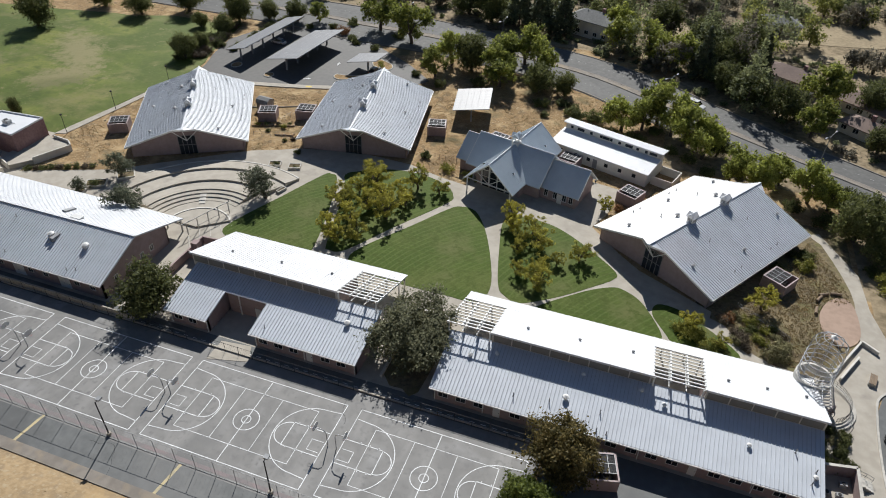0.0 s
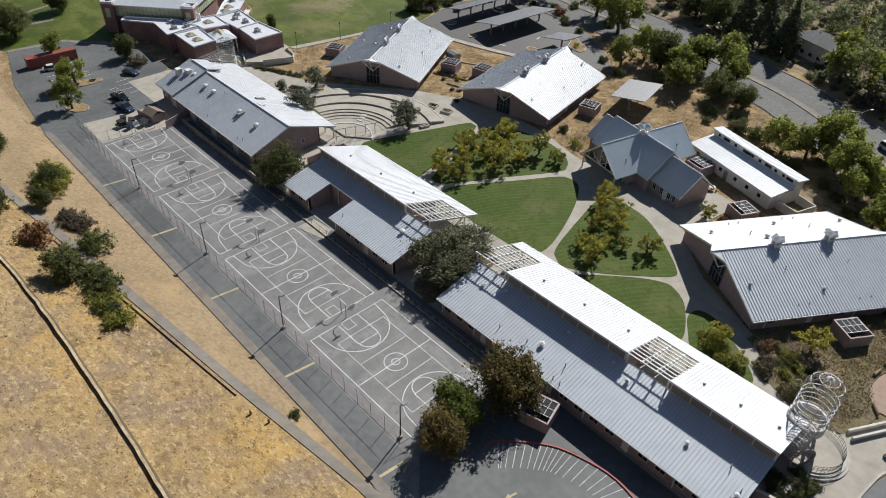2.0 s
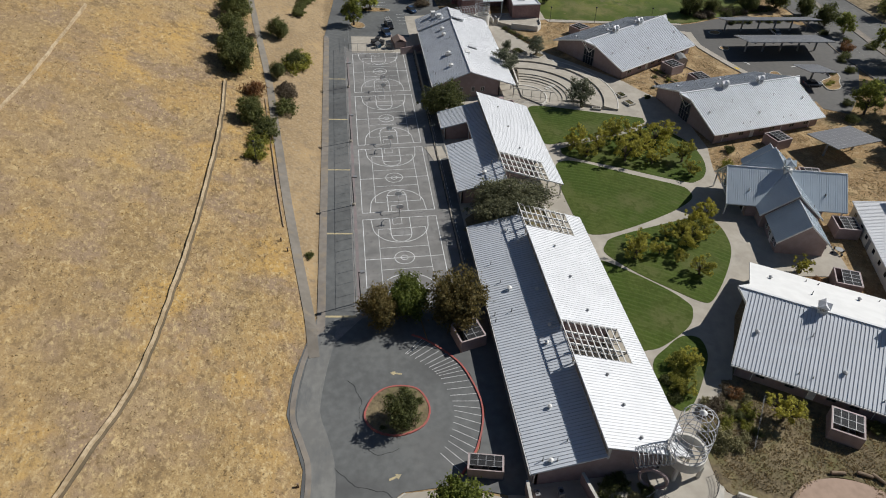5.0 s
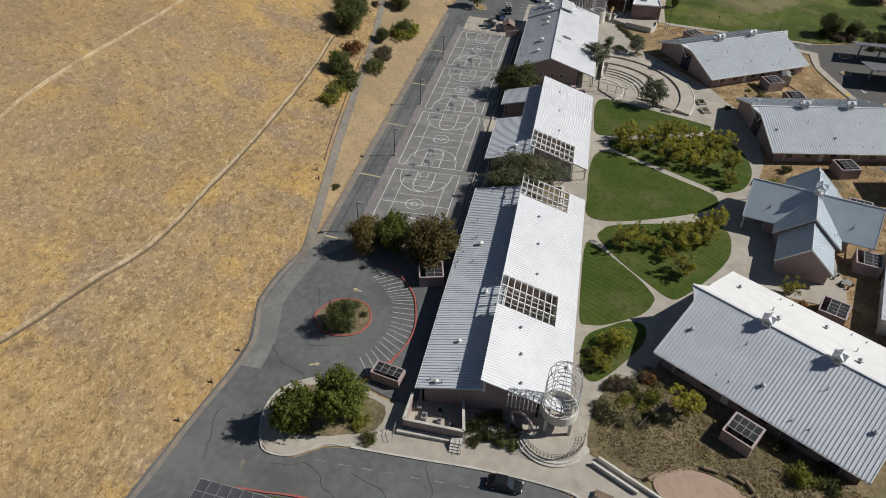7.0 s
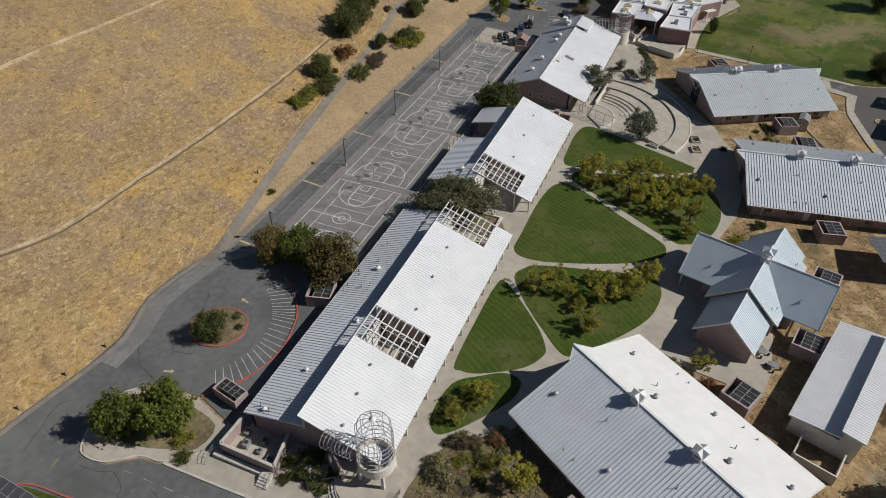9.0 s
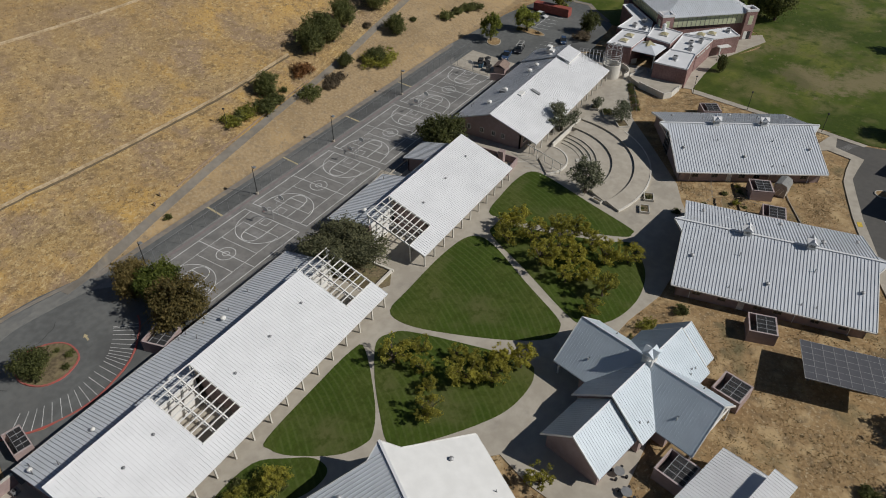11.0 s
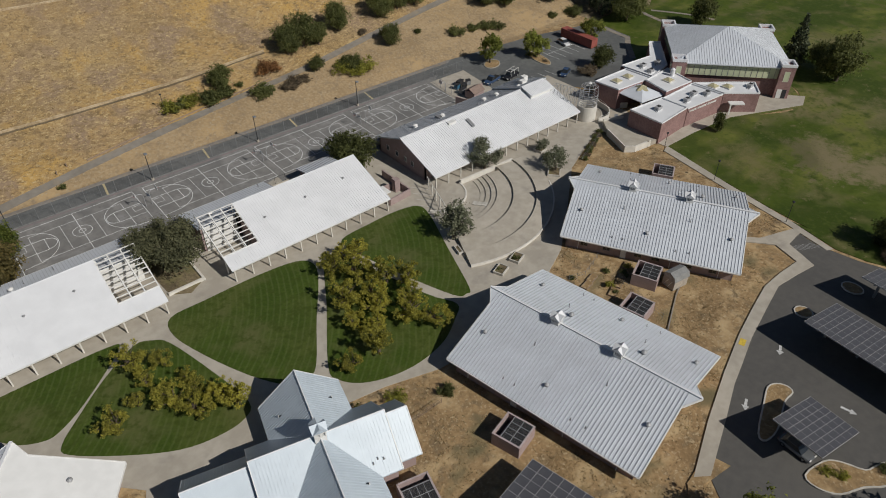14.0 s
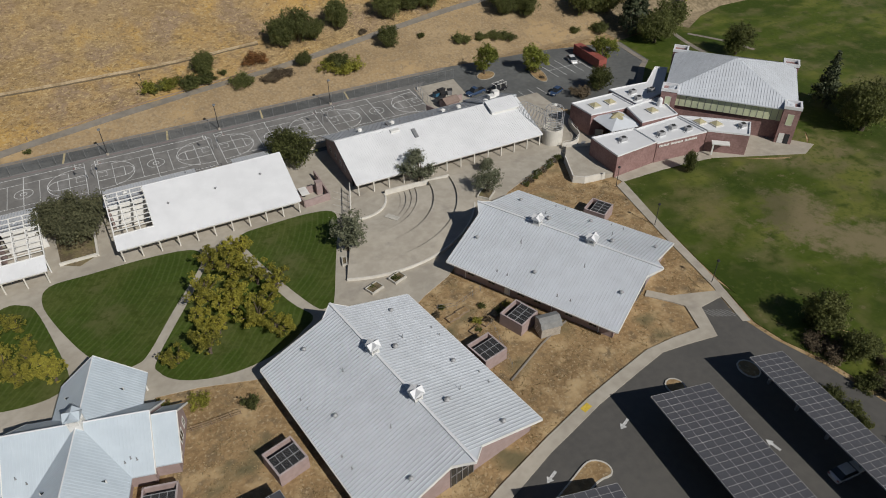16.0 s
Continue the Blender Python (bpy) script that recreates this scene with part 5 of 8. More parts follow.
long_hall("school hall with white high roof and a notched lower roof", -65.4, -32.3, [(-39.1, -32.4)], [(-64.5, -56.8, YT), (-49.4, -31.8, YT)], [(-64.5, -56.8), (-49.4, -31.8)], [(-35.8, 63.6, 1.1), (-38.5, 65.5, 0), (-47.5, 59.4, 0)])
notch = thing("notch_roof", "pale grey ribbed roof strip behind the recessed yard", "roof", pose(-53.1, 68, 0.25))
roof_panel("low_roof", -3.7, 3.7, -4.6, slope_z(63.4, YS, ZS, YT, ZT), YT - 68, ZT, M_ROOF, notch, 0.52, 0.2)
part("south_wall", Geo().box(-3.7, 3.7, -4.2, -3.9, -0.3, slope_z(63.8, YS, ZS, YT, ZT) - 0.2), M_BLOCK, notch)
part("post", Geo().box(-1.6, -1.45, -4.5, -4.35, 0, 4.2), M_WHITE, notch)
door(notch, pose(1.5, -4.22, 0, 0, 0, 0))


def west_hall():
    x0, x1 = -120.3, -76.6
    cx = (x0 + x1) / 2
    h = thing("school_hall", "long gabled school hall with pale metal roof beside the amphitheatre", "building", pose(cx, 67.5, 0.25), group="long school halls")
    a, b = x0 - cx, x1 - cx
    ry, rz, sy, sz = 0.0, 7.0, -9.4, 3.5
    roof_panel("roof", a, b, 11.6, 3.05, ry, rz, M_WHITEROOF, h, 0.5, 0.22, "white coated metal roof slope")
    roof_panel("roof", a + 8.6, b, sy, sz, ry, rz, M_ROOF, h, 0.52, 0.22, "pale grey ribbed metal roof slope")
    roof_panel("roof", a, a + 8.6, sy - 0.2, sz + 0.35, ry + 0.1, rz + 0.55, M_ROOF, h, 0.52, 0.3, "raised pale grey ribbed roof slope")
    part("monitor_side", Geo().face((a + 8.6, sy, sz - 0.1), (a + 8.6, 0, rz - 0.1), (a + 8.6, 0, rz + 0.3), (a + 8.6, sy, sz + 0.2)), M_STEEL, h)
    roof_panel("monitor_roof", a + 1.2, a + 8.4, 3.6, rz - 0.35, 0.0, rz + 0.75, M_WHITEROOF, h, 0.5, 0.2, "raised white roof monitor")
    part("monitor_wall", Geo().box(a + 1.3, a + 8.3, 0.1, 3.4, rz - 1.6, rz - 0.5), M_WHITE, h)
    part("ridge_cap", Geo().box(a + 8.6, b, -0.18, 0.18, rz + 0.02, rz + 0.14), M_WHITEROOF, h)
    g = Geo().box(a + 0.6, b - 0.6, -8.6, -8.3, -0.3, 3.6)
    part("south_wall", g, M_BLOCK, h)
    part("north_wall", Geo().box(a + 0.6, b - 0.6, 7.2, 7.5, -0.3, 4.2), M_BLOCK, h)
    for x, t in ((a + 0.6, 0.3), (b - 0.6, -0.3)):
        g = Geo()
        y = [(-8.6, -0.3), (-8.6, 3.55), (0, rz - 0.3), (7.5, rz - 0.3 - 0.341 * 7.5), (7.5, -0.3)]
        b4 = len(g.v)
        g.v += [(x, p, q) for p, q in y] + [(x + t, p, q) for p, q in y]
        g.f += [tuple(range(5)), tuple(range(9, 4, -1))] + [(i, (i + 1) % 5, 5 + (i + 1) % 5, 5 + i) for i in range(5)]
        part("gable_wall", g, M_BLOCK, h)
    for y in (-5.5, -2.2, 0.8, 3.2):
        window(h, pose(b - 0.59, y, 1.6, 0, 0, 90), 0.9, 1.2)
    for i in range(13):
        xa = a + 2.5 + 3.2 * i
        if i % 3 == 1:
            door(h, pose(xa, -8.62, 0, 0, 0, 0), 1.1, 2.4)
            door(h, pose(xa + 1.15, -8.62, 0, 0, 0, 0), 1.1, 2.4)
        else:
            window(h, pose(xa, -8.61, 1.2, 0, 0, 0), 1.1, 0.9)
        window(h, pose(xa, 7.51, 1.0, 0, 0, 180), 1.5, 1.3)
    part("gutter", Geo().box(a + 8.6, b, sy - 0.16, sy, sz - 0.24, sz - 0.04), M_WHITE, h)
    for x, y in ((-107.1, -3.2), (-103.2, -3.2), (-91.0, -3.6), (-83.6, -3.9), (-116.4, -3.0), (-113.6, -2.4)):
        z = sz + (rz - sz) * (y - sy) / -sy
        f = part("roof_fan", Geo().box(x - cx - 0.4, x - cx + 0.4, y - 0.4, y + 0.4, z - 0.5, z + 0.45), M_WHITE, h, "white rooftop exhaust fan")
        part("fan_cap", Geo().cone(x - cx, y, z + 0.4, z + 0.58, 0.5, 0.58, 12).cone(x - cx, y, z + 0.58, z + 0.8, 0.58, 0.2, 12), M_WHITE, f)
    part("skylight", Geo().box(-90.6 - cx, -88.6 - cx, 0.6, 1.6, 6.2, 6.95), M_WHITE, h, "white roof hatch box")
    part("duct", Geo().box(-90.4 - cx, -89.7 - cx, -4.6, -2.9, 5.0, 6.05), M_STEEL, h)
    part("skylight", Geo().slab([(-93.8 - cx, 4.2, 5.9), (-93.0 - cx, 4.2, 5.9), (-93.0 - cx, 2.0, 6.65), (-93.8 - cx, 2.0, 6.65)], 0.3), M_STEEL, h)
    g = Geo()
    for x, y in ((-117.5, -4.5), (-115.5, -3.0)):
        g.box(x - cx - 0.7, x - cx + 0.7, y - 0.6, y + 0.6, 5.4, 7.2)
    part("air_handler", g, M_WHITE, h)
    for x, y in ((-97, -8.3), (-84, -8.4), (-82.5, -8.0), (-100, -2.0)):
        pipe(h, x - cx, y, sz + (rz - sz) * (y - sy) / -sy, 0.6)
    verandah(h, a + 0.5, b - 0.5, 11.2, 3.05)
    return h


west_hall()


def gable_wing(parent, m, l0, l1, half, ze, zr, mat, seams=0.42, w0=None, w1=None):
    """A steep roofed wing along local x, as one pair of slopes."""
    for s in (-1, 1):
        top = [(l0, s * half, ze), (l1, s * half, ze), (l1, 0, zr), (l0, 0, zr)]
        g = Geo().slab([m @ Vector(p) for p in (top if s < 0 else top[::-1])], 0.2)
        r = part("roof", g, mat, parent, "blue-grey standing-seam roof slope")
        g = Geo()
        n = round(abs(l1 - l0) / seams)
        for i in range(n + 1):
            x = l0 + (l1 - l0) * i / n
            q = [(x - 0.03, s * half, ze + 0.05), (x + 0.03, s * half, ze + 0.05), (x + 0.03, 0, zr + 0.05), (x - 0.03, 0, zr + 0.05)]
            g.slab([m @ Vector(p) for p in (q if s < 0 else q[::-1])], 0.046)
        tagged(part("seams", g, mat, r), kind="stuff")
    for x in (l0, l1):
        for s in (-1, 1):
            d = 0.1 if x == l1 else -0.1
            q = [(x, s * half, ze + 0.1), (x + d, s * half, ze + 0.1), (x + d, 0, zr + 0.1), (x, 0, zr + 0.1)]
            part("barge_board", Geo().slab([m @ Vector(p) for p in q], 0.34), M_WHITE, parent)
    g = Geo()
    g.tube([m @ Vector((l0, 0, zr + 0.06)), m @ Vector((l1, 0, zr + 0.06))], 0.1, 6)
    part("ridge_cap", g, M_WHITEROOF, parent)


def library():
    h = thing("library_building", "cross-shaped library with steep blue-grey metal gables and a white cupola", "building", pose(-24.9, 120.4, 0.86, 0, 0, -14))
    I = Matrix.Identity(4)
    Q = pose(0, 0, 0, 0, 0, 90)
    gable_wing(h, I, -8.4, 8.7, 5.7, 2.95, 7.9, M_BLUEROOF)
    gable_wing(h, Q, -11.2, 11.0, 5.7, 2.95, 7.9, M_BLUEROOF)
    gable_wing(h, I, 8.7, 16.7, 4.7, 2.85, 7.0, M_BLUEROOF)
    gable_wing(h, I, -11.4, -8.4, 4.7, 2.85, 7.0, M_BLUEROOF)
    g = Geo()
    for a, b, half, zw, zt in ((-8.0, 8.3, 5.0, 3.3, 7.4), (8.3, 16.0, 4.1, 3.1, 6.5), (-10.8, -8.0, 4.1, 3.1, 6.5)):
        gable_wall(g, a, b, half, zw, zt, 1)
    part("wall", g, M_BLOCK, h)
    g = Geo()
    gable_wall(g, -7.0, 7.0, 5.0, 3.3, 7.4, 1)
    g.v = [tuple(Q @ Vector(p)) for p in g.v]
    part("wall", g, M_BLOCK, h)
    for e, v in ((-1, -11.0), (1, 10.8)):
        g = Geo()
        T = Q
        x = v - e * 0.2
        P = lambda y, z: T @ Vector((x, y, z))
        g.tube([P(-5.2, 3.2), P(5.2, 3.2)], 0.13, 6).tube([P(0, 3.2), P(0, 7.5)], 0.12, 6).tube([P(0, 3.2), P(2.7, 5.2)], 0.1, 6).tube([P(0, 3.2), P(-2.7, 5.2)], 0.1, 6)
        g.tube([P(-5.3, 3.1), P(0, 7.7)], 0.13, 6).tube([P(5.3, 3.1), P(0, 7.7)], 0.13, 6)
        for y in (-3.6, -1.8, 1.8, 3.6):
            g.tube([P(y, 3.2), P(y, 7.6 - abs(y) * 0.87)], 0.05, 5)
        part("gable_truss", g, M_WHITE, h, "white open gable truss")
        for y in (-4.9, 4.9):
            part("porch_post", Geo().tube([P(y, -0.3), P(y, 3.2)], 0.15, 8), M_WHITE, h)
        part("entrance_glazing", Geo().box(-3.6, 3.6, e * 7.0, e * 7.08, 0, 5.2) if e > 0 else Geo().box(-3.6, 3.6, -7.08, -7.0, 0, 5.2), M_GLASS, h, "dark entrance glazing")
        g = Geo()
        for y in (-3.6, -1.8, 0, 1.8, 3.6):
            g.box(y - 0.06, y + 0.06, min(e * 7.0, e * 7.14), max(e * 7.0, e * 7.14), 0, 5.25)
        for z in (2.3, 3.8):
            g.box(-3.6, 3.6, min(e * 7.0, e * 7.13), max(e * 7.0, e * 7.13), z - 0.05, z + 0.05)
        part("entrance_frame", g, M_WHITE, h)
    for x in (9.6, 11.6, 13.6, 15.0):
        window(h, pose(x, -4.11, 0.8, 0, 0, 0), 0.9, 1.7)
        window(h, pose(x, 4.11, 0.8, 0, 0, 180), 0.9, 1.7)
    door(h, pose(12.6, -4.12, 0, 0, 0, 0))
    window(h, pose(-10.81, 0, 1.2, 0, 0, -90), 1.6, 1.6)
    for k in (-2.4, 2.4):
        window(h, pose(-10.81, k, 1.0, 0, 0, -90), 1.0, 1.4)
    part("cupola", Geo().box(-0.75, 0.75, -0.75, 0.75, 7.0, 8.3), M_WHITE, h, "white boarded cupola base")
    g = Geo()
    for k in range(4):
        m = pose(0, 0, 0, 0, 0, 90 * k)
        g.box(0.6, 0.75, 0.6, 0.75, 8.3, 9.4, m)
        g.box(0.64, 0.72, -0.6, 0.6, 8.8, 8.88, m).box(0.64, 0.72, -0.04, 0.04, 8.3, 9.4, m)
    part("lantern_frame", g, M_WHITE, h)
    g = cross_gable(0, 0, 0.95, 9.3, 10.1)
    part("cupola_roof", g, M_BLUEROOF, h, "crossed gable metal lantern cap")
    for x, y in ((-6.5, 4.2), (-5.8, 4.0), (-5.1, 4.3), (6, 4.5), (7.2, 3.9)):
        pipe(h, x, y, 7.9 - y * 0.868, 0.35)
    return h


library()


def annex():
    """White shed-roofed annex with a clerestory strip."""
    h = thing("annex_building", "white annex with stepped shed roofs and a window strip", "building", pose(-19.9, 132.9, 1.0, 0, 0, -17.9))
    L = 23.1
    roof_panel("low_roof", 0, L, -0.2, 3.1, 6.3, 3.9, M_WHITEROOF, h, 0.45, 0.18, "white ribbed low roof")
    roof_panel("high_roof", -0.3, L + 0.3, 5.9, 5.35, 8.9, 5.1, M_WHITEROOF, h, 0.45, 0.2, "white ribbed high roof")
    part("wall", Geo().box(0.3, L - 0.3, 0.3, 0.6, -0.2, 2.95), M_STUCCO, h)
    part("wall", Geo().box(0.3, L - 0.3, 6.2, 6.4, 2.6, 5.1), M_STUCCO, h)
    part("wall", Geo().box(0.3, L - 0.3, 8.3, 8.6, -0.2, 4.9), M_STUCCO, h)
    for x in (0.3, L - 0.6):
        part("end_wall", Geo().box(x, x + 0.3, 0.6, 6.2, -0.2, 2.95), M_STUCCO, h)
        part("end_wall", Geo().box(x, x + 0.3, 6.2, 8.3, -0.2, 4.9), M_STUCCO, h)
    for i, x in enumerate((1.8, 4.0, 6.6, 9.0, 10.2, 11.4, 13.4, 15.6, 17.6, 19.6, 21.2)):
        window(h, pose(x, 6.19, 4.2, 0, 0, 0), 1.7 if i % 3 == 1 else 0.6, 0.6, M_DARK, 0)
    for x in (2.6, 6.4, 9.4, 13.6, 16.8, 20.0):
        window(h, pose(x, 0.29, 1.2, 0, 0, 0), 0.8, 0.8, M_DARK, 0)
    door(h, pose(11, 0.28, 0, 0, 0, 0), mat=M_STEEL)
    part("yard_wall", Geo().box(L, L + 4.5, 7.6, 7.8, -0.2, 1.8).box(L + 4.3, L + 4.5, 2.5, 7.6, -0.2, 1.8).box(L, L + 4.3, 2.3, 2.5, -0.2, 1.8), M_STUCCO, h)


annex()


def gymnasium():
    h = thing("gymnasium", "brick gymnasium with pale metal pyramid roof and green glazing", "building", pose(-168.5, 84.9, 1.1, 0, 0, 132.0))
    a, b = 13.7, 12.6
    ze, zp = 7.4, 12.2
    c = [(a + 0.35, -b - 0.35), (a + 0.35, b + 0.35), (-a - 0.35, b + 0.35), (-a - 0.35, -b - 0.35)]
    for i in range(4):
        p, q = c[i], c[(i + 1) % 4]
        r = part("roof", Geo().slab([(p[0], p[1], ze), (q[0], q[1], ze), (0, 0, zp)], 0.25), M_ROOF, h, "pale grey ribbed roof face")
        g = Geo()
        n = 46
        for k in range(1, n):
            t = k / n
            e = Vector((p[0] + (q[0] - p[0]) * t, p[1] + (q[1] - p[1]) * t, ze))
            mid = Vector(((p[0] + q[0]) / 2, (p[1] + q[1]) / 2, ze))
            top = e + (Vector((0, 0, zp)) - mid) * (1 - abs(2 * t - 1)) * 0.985
            g.tube([e + Vector((0, 0, 0.04)), top + Vector((0, 0, 0.04))], 0.04, 4)
        tagged(part("seams", g, M_SEAMSHADE, r), kind="stuff")
    part("wall", Geo().prism([(a - 0.9, -b + 0.9), (a - 0.9, b - 0.9), (-a + 0.9, b - 0.9), (-a + 0.9, -b + 0.9)][::1], -0.5, 4.2), M_BRICK, h)
    g, g2 = Geo(), Geo()
    for s in (-1, 1):
        g.box(-a + 2, a - 2, min(s * (b - 0.6), s * (b - 0.35)), max(s * (b - 0.6), s * (b - 0.35)), 4.2, 7.2)
        g.box(min(s * (a - 0.6), s * (a - 0.35)), max(s * (a - 0.6), s * (a - 0.35)), -b + 2, b - 2, 4.2, 7.2)
        for k in range(18):
            x = -a + 2 + (2 * a - 4) * k / 17
            g2.box(x - 0.05, x + 0.05, s * (b - 0.35) - 0.05, s * (b - 0.35) + 0.05, 4.2, 7.25)
            y = -b + 2 + (2 * b - 4) * k / 17
            g2.box(s * (a - 0.35) - 0.05, s * (a - 0.35) + 0.05, y - 0.05, y + 0.05, 4.2, 7.25)
    part("wall_core", Geo().box(-a + 1.2, a - 1.2, -b + 1.2, b - 1.2, 4.1, 7.2), M_STUCCO, h)
    part("green_glazing", g, M_GREENGLASS, h, "pale green translucent window band")
    tagged(part("mullions", g2, M_STEEL, h), kind="stuff")
    for sx in (-1, 1):
        for sy in (-1, 1):
            x, y = sx * (a - 0.9), sy * (b - 0.9)
            t = part("corner_tower", Geo().box(x - 1.7, x + 1.7, y - 1.7, y + 1.7, -0.5, 7.7), M_BRICK, h, "square brick corner tower")
            g = Geo()
            for p in ((-1.8, 1.8, -1.8, -1.4), (-1.8, 1.8, 1.4, 1.8), (-1.8, -1.4, -1.4, 1.4), (1.4, 1.8, -1.4, 1.4)):
                g.box(x + p[0], x + p[1], y + p[2], y + p[3], 7.7, 8.35)
            part("parapet", g, M_WHITEROOF, t, "white capped parapet")
            window(t, pose(x, y + sy * 1.71, 4.0, 0, 0, 0 if sy < 0 else 180), 1.3, 2.6, M_STUCCO, 0, "window", M_GREENGLASS)
            window(t, pose(x + sx * 1.71, y, 4.0, 0, 0, 90 * sx), 1.3, 2.6, M_STUCCO, 0, "window", M_GREENGLASS)
    door(h, pose(a - 0.9, b + 0.82, 0, 0, 0, 180), 1.6, 2.2)
    door(h, pose(a - 1.5, -b - 0.82, -0.3, 0, 0, 0), 1.1, 2.3)
    # No opening in the brick: a dark plate gives the doorway's inner shade.
    part("doorway", Geo().box(a - 0.85, a + 0.15, -b - 0.86, -b - 0.78, -0.3, 2.0), M_DARK, h, "dark plate painted as the unlit doorway in the corner tower")
    part("duct", Geo().cone(-a - 0.6, -b - 2.0, 3.6, 6.3, 0.55, 0.55, 16).cone(-a - 0.6, -b - 2.0, 6.3, 6.6, 0.55, 0.2, 16), M_WHITEROOF, h, "white round air duct beside the tower")

    def block(pts, z, label, hvac=(), lights=(), brick=M_BRICK):
        o = Vector(pts[0])
        t = thing("flat_roof_wing", label, "building", pose(o.x, o.y, 1.0), group="community wing blocks")
        loc = [(x - o.x, y - o.y) for x, y in pts]
        area = sum(loc[i - 1][0] * loc[i][1] - loc[i][0] * loc[i - 1][1] for i in range(len(loc)))
        loc = loc if area > 0 else loc[::-1]
        part("wall", Geo().prism(loc, -0.6, z - 0.35), brick, t)
        cxy = Vector((sum(p[0] for p in loc) / len(loc), sum(p[1] for p in loc) / len(loc)))
        inner = [tuple(cxy + (Vector(p) - cxy) * 0.955) for p in loc]
        part("roof_deck", Geo().prism(inner, z - 0.34, z - 0.3), M_WHITEROOF, t, "white membrane roof")
        g = Geo()
        n = len(loc)
        for i in range(n):
            p, q, r, s = loc[i], loc[(i + 1) % n], inner[(i + 1) % n], inner[i]
            g.slab([(s[0], s[1], z), (p[0], p[1], z), (q[0], q[1], z), (r[0], r[1], z)][::-1], 0.36)
        part("parapet", g, M_WHITEROOF, t, "white capped parapet")
        for x, y in hvac:
            X, Y = x - o.x, y - o.y
            k = part("roof_unit", Geo().box(X - 0.75, X + 0.75, Y - 0.55, Y + 0.55, z - 0.15, z + 0.55), M_GALV, t, "grey rooftop air unit")
            part("base", Geo().box(X - 0.85, X + 0.85, Y - 0.65, Y + 0.65, z - 0.3, z - 0.15), M_WHITEROOF, k)
            part("fan_grille", Geo().cone(X - 0.2, Y, z + 0.55, z + 0.63, 0.46, 0.42, 14), M_DARK, k, "dark round fan grille")
            part("access_panel", Geo().box(X + 0.3, X + 0.7, Y - 0.58, Y - 0.55, z - 0.05, z + 0.45), M_STEEL, k)
            part("conduit", Geo().tube([(X + 0.75, Y, z - 0.1), (X + 1.3, Y + 0.1, z - 0.1), (X + 1.4, Y + 0.6, z - 0.22)], 0.07, 6), M_STEEL, k)
        for x, y in lights:
            k = part("skylight", Geo().box(x - o.x - 1.1, x - o.x + 1.1, y - o.y - 1.1, y - o.y + 1.1, z - 0.3, z), M_STUCCO, t)
            g = Geo()
            X, Y = x - o.x, y - o.y
            q = [(X - 1.0, Y - 1.0), (X + 1.0, Y - 1.0), (X + 1.0, Y + 1.0), (X - 1.0, Y + 1.0)]
            for i in range(4):
                g.face((*q[i], z + 0.01), (*q[(i + 1) % 4], z + 0.01), (X, Y, z + 0.6))
            part("skylight_glass", g, M_SKYLIGHT, k, "amber pyramid skylight")
        return t

    block([(-125.9, 88.6), (-136.4, 89.6), (-136.8, 96.4), (-126.0, 97.2)], 4.8, "flat white-roofed pink brick wing beside the ramp", [(-131, 92.5)])
    block([(-136.5, 89.6), (-148.7, 89.4), (-149.4, 97.6), (-136.9, 96.5)], 4.5, "flat white-roofed wing with air units", [(-140, 94), (-144, 93), (-146.5, 95)])
    block([(-148.8, 89.5), (-156, 95.2), (-160.5, 99.2), (-156, 103.2), (-149.6, 97.6)], 4.7, "flat white-roofed wing with amber skylights", [(-157.5, 99.6)], [(-151, 93.8), (-153.4, 96.2)])
    block([(-131.3, 73.7), (-142.8, 74.0), (-143.4, 81.4), (-132.0, 80.4)], 4.8, "flat white-roofed wing with two amber skylights", [], [(-135.5, 77), (-139.6, 77.2)])
    block([(-143.1, 72.2), (-153.6, 73.2), (-161.3, 67.2), (-163.6, 69.2), (-152.4, 79.6), (-144.0, 81.4)], 4.9, "flat white-roofed wing with ducts", [(-147, 76), (-151.5, 77.2), (-146, 79.2)])
    block([(-140.9, 81.6), (-150.6, 80.8), (-148.8, 89.2), (-139.4, 88.6)], 5.0, "flat white-roofed wing with a broad amber skylight", [], [(-145, 85.2)])
    e = thing("entry_pavilion", "hipped grey metal entry roof with an amber skylight", "building", pose(-137.0, 83.4, 1.0))
    g = Geo()
    q = [(4.4, -4.2), (4.4, 3.6), (-3.2, 4.6), (-3.4, -4.0)]
    for i in range(4):
        g.slab([(*q[i], 3.6), (*q[(i + 1) % 4], 3.6), (0.4, 0.4, 5.3)], 0.15)
    part("roof", g, M_ROOF, e)
    part("skylight", Geo().cone(0.4, 0.3, 4.75, 5.7, 1.9, 0.1, 4), M_SKYLIGHT, e, "amber pyramid skylight")
    for x, y in ((4.1, -3.9), (4.1, 3.3), (-3.0, -3.7)):
        part("post", Geo().box(x - 0.15, x + 0.15, y - 0.15, y + 0.15, -0.3, 3.5), M_WHITE, e)
    s = solid("wall_sign", Geo().box(0, 9.8, -0.05, 0.02, 0, 0.6), M_BRICK, "row of pale letter bars on the brick wall", "sign", pose(-137.3, 96.6, 4.25, 0, 0, 174.97))
    g = Geo()
    for i in range(27):
        if i not in (7, 17):
            g.box(0.15 + 0.355 * i, 0.40 + 0.355 * i, -0.10, -0.05, 0.08, 0.52)
    part("letter_bars", g, M_WHITE, s)
    c = thing("entrance_canopy", "white flat canopy over a side door", "canopy", pose(-150.5, 99.0, 1.0, 0, 0, -40))
    part("roof", Geo().box(-3.2, 0.4, 0, 1.6, 2.5, 2.75), M_WHITE, c)
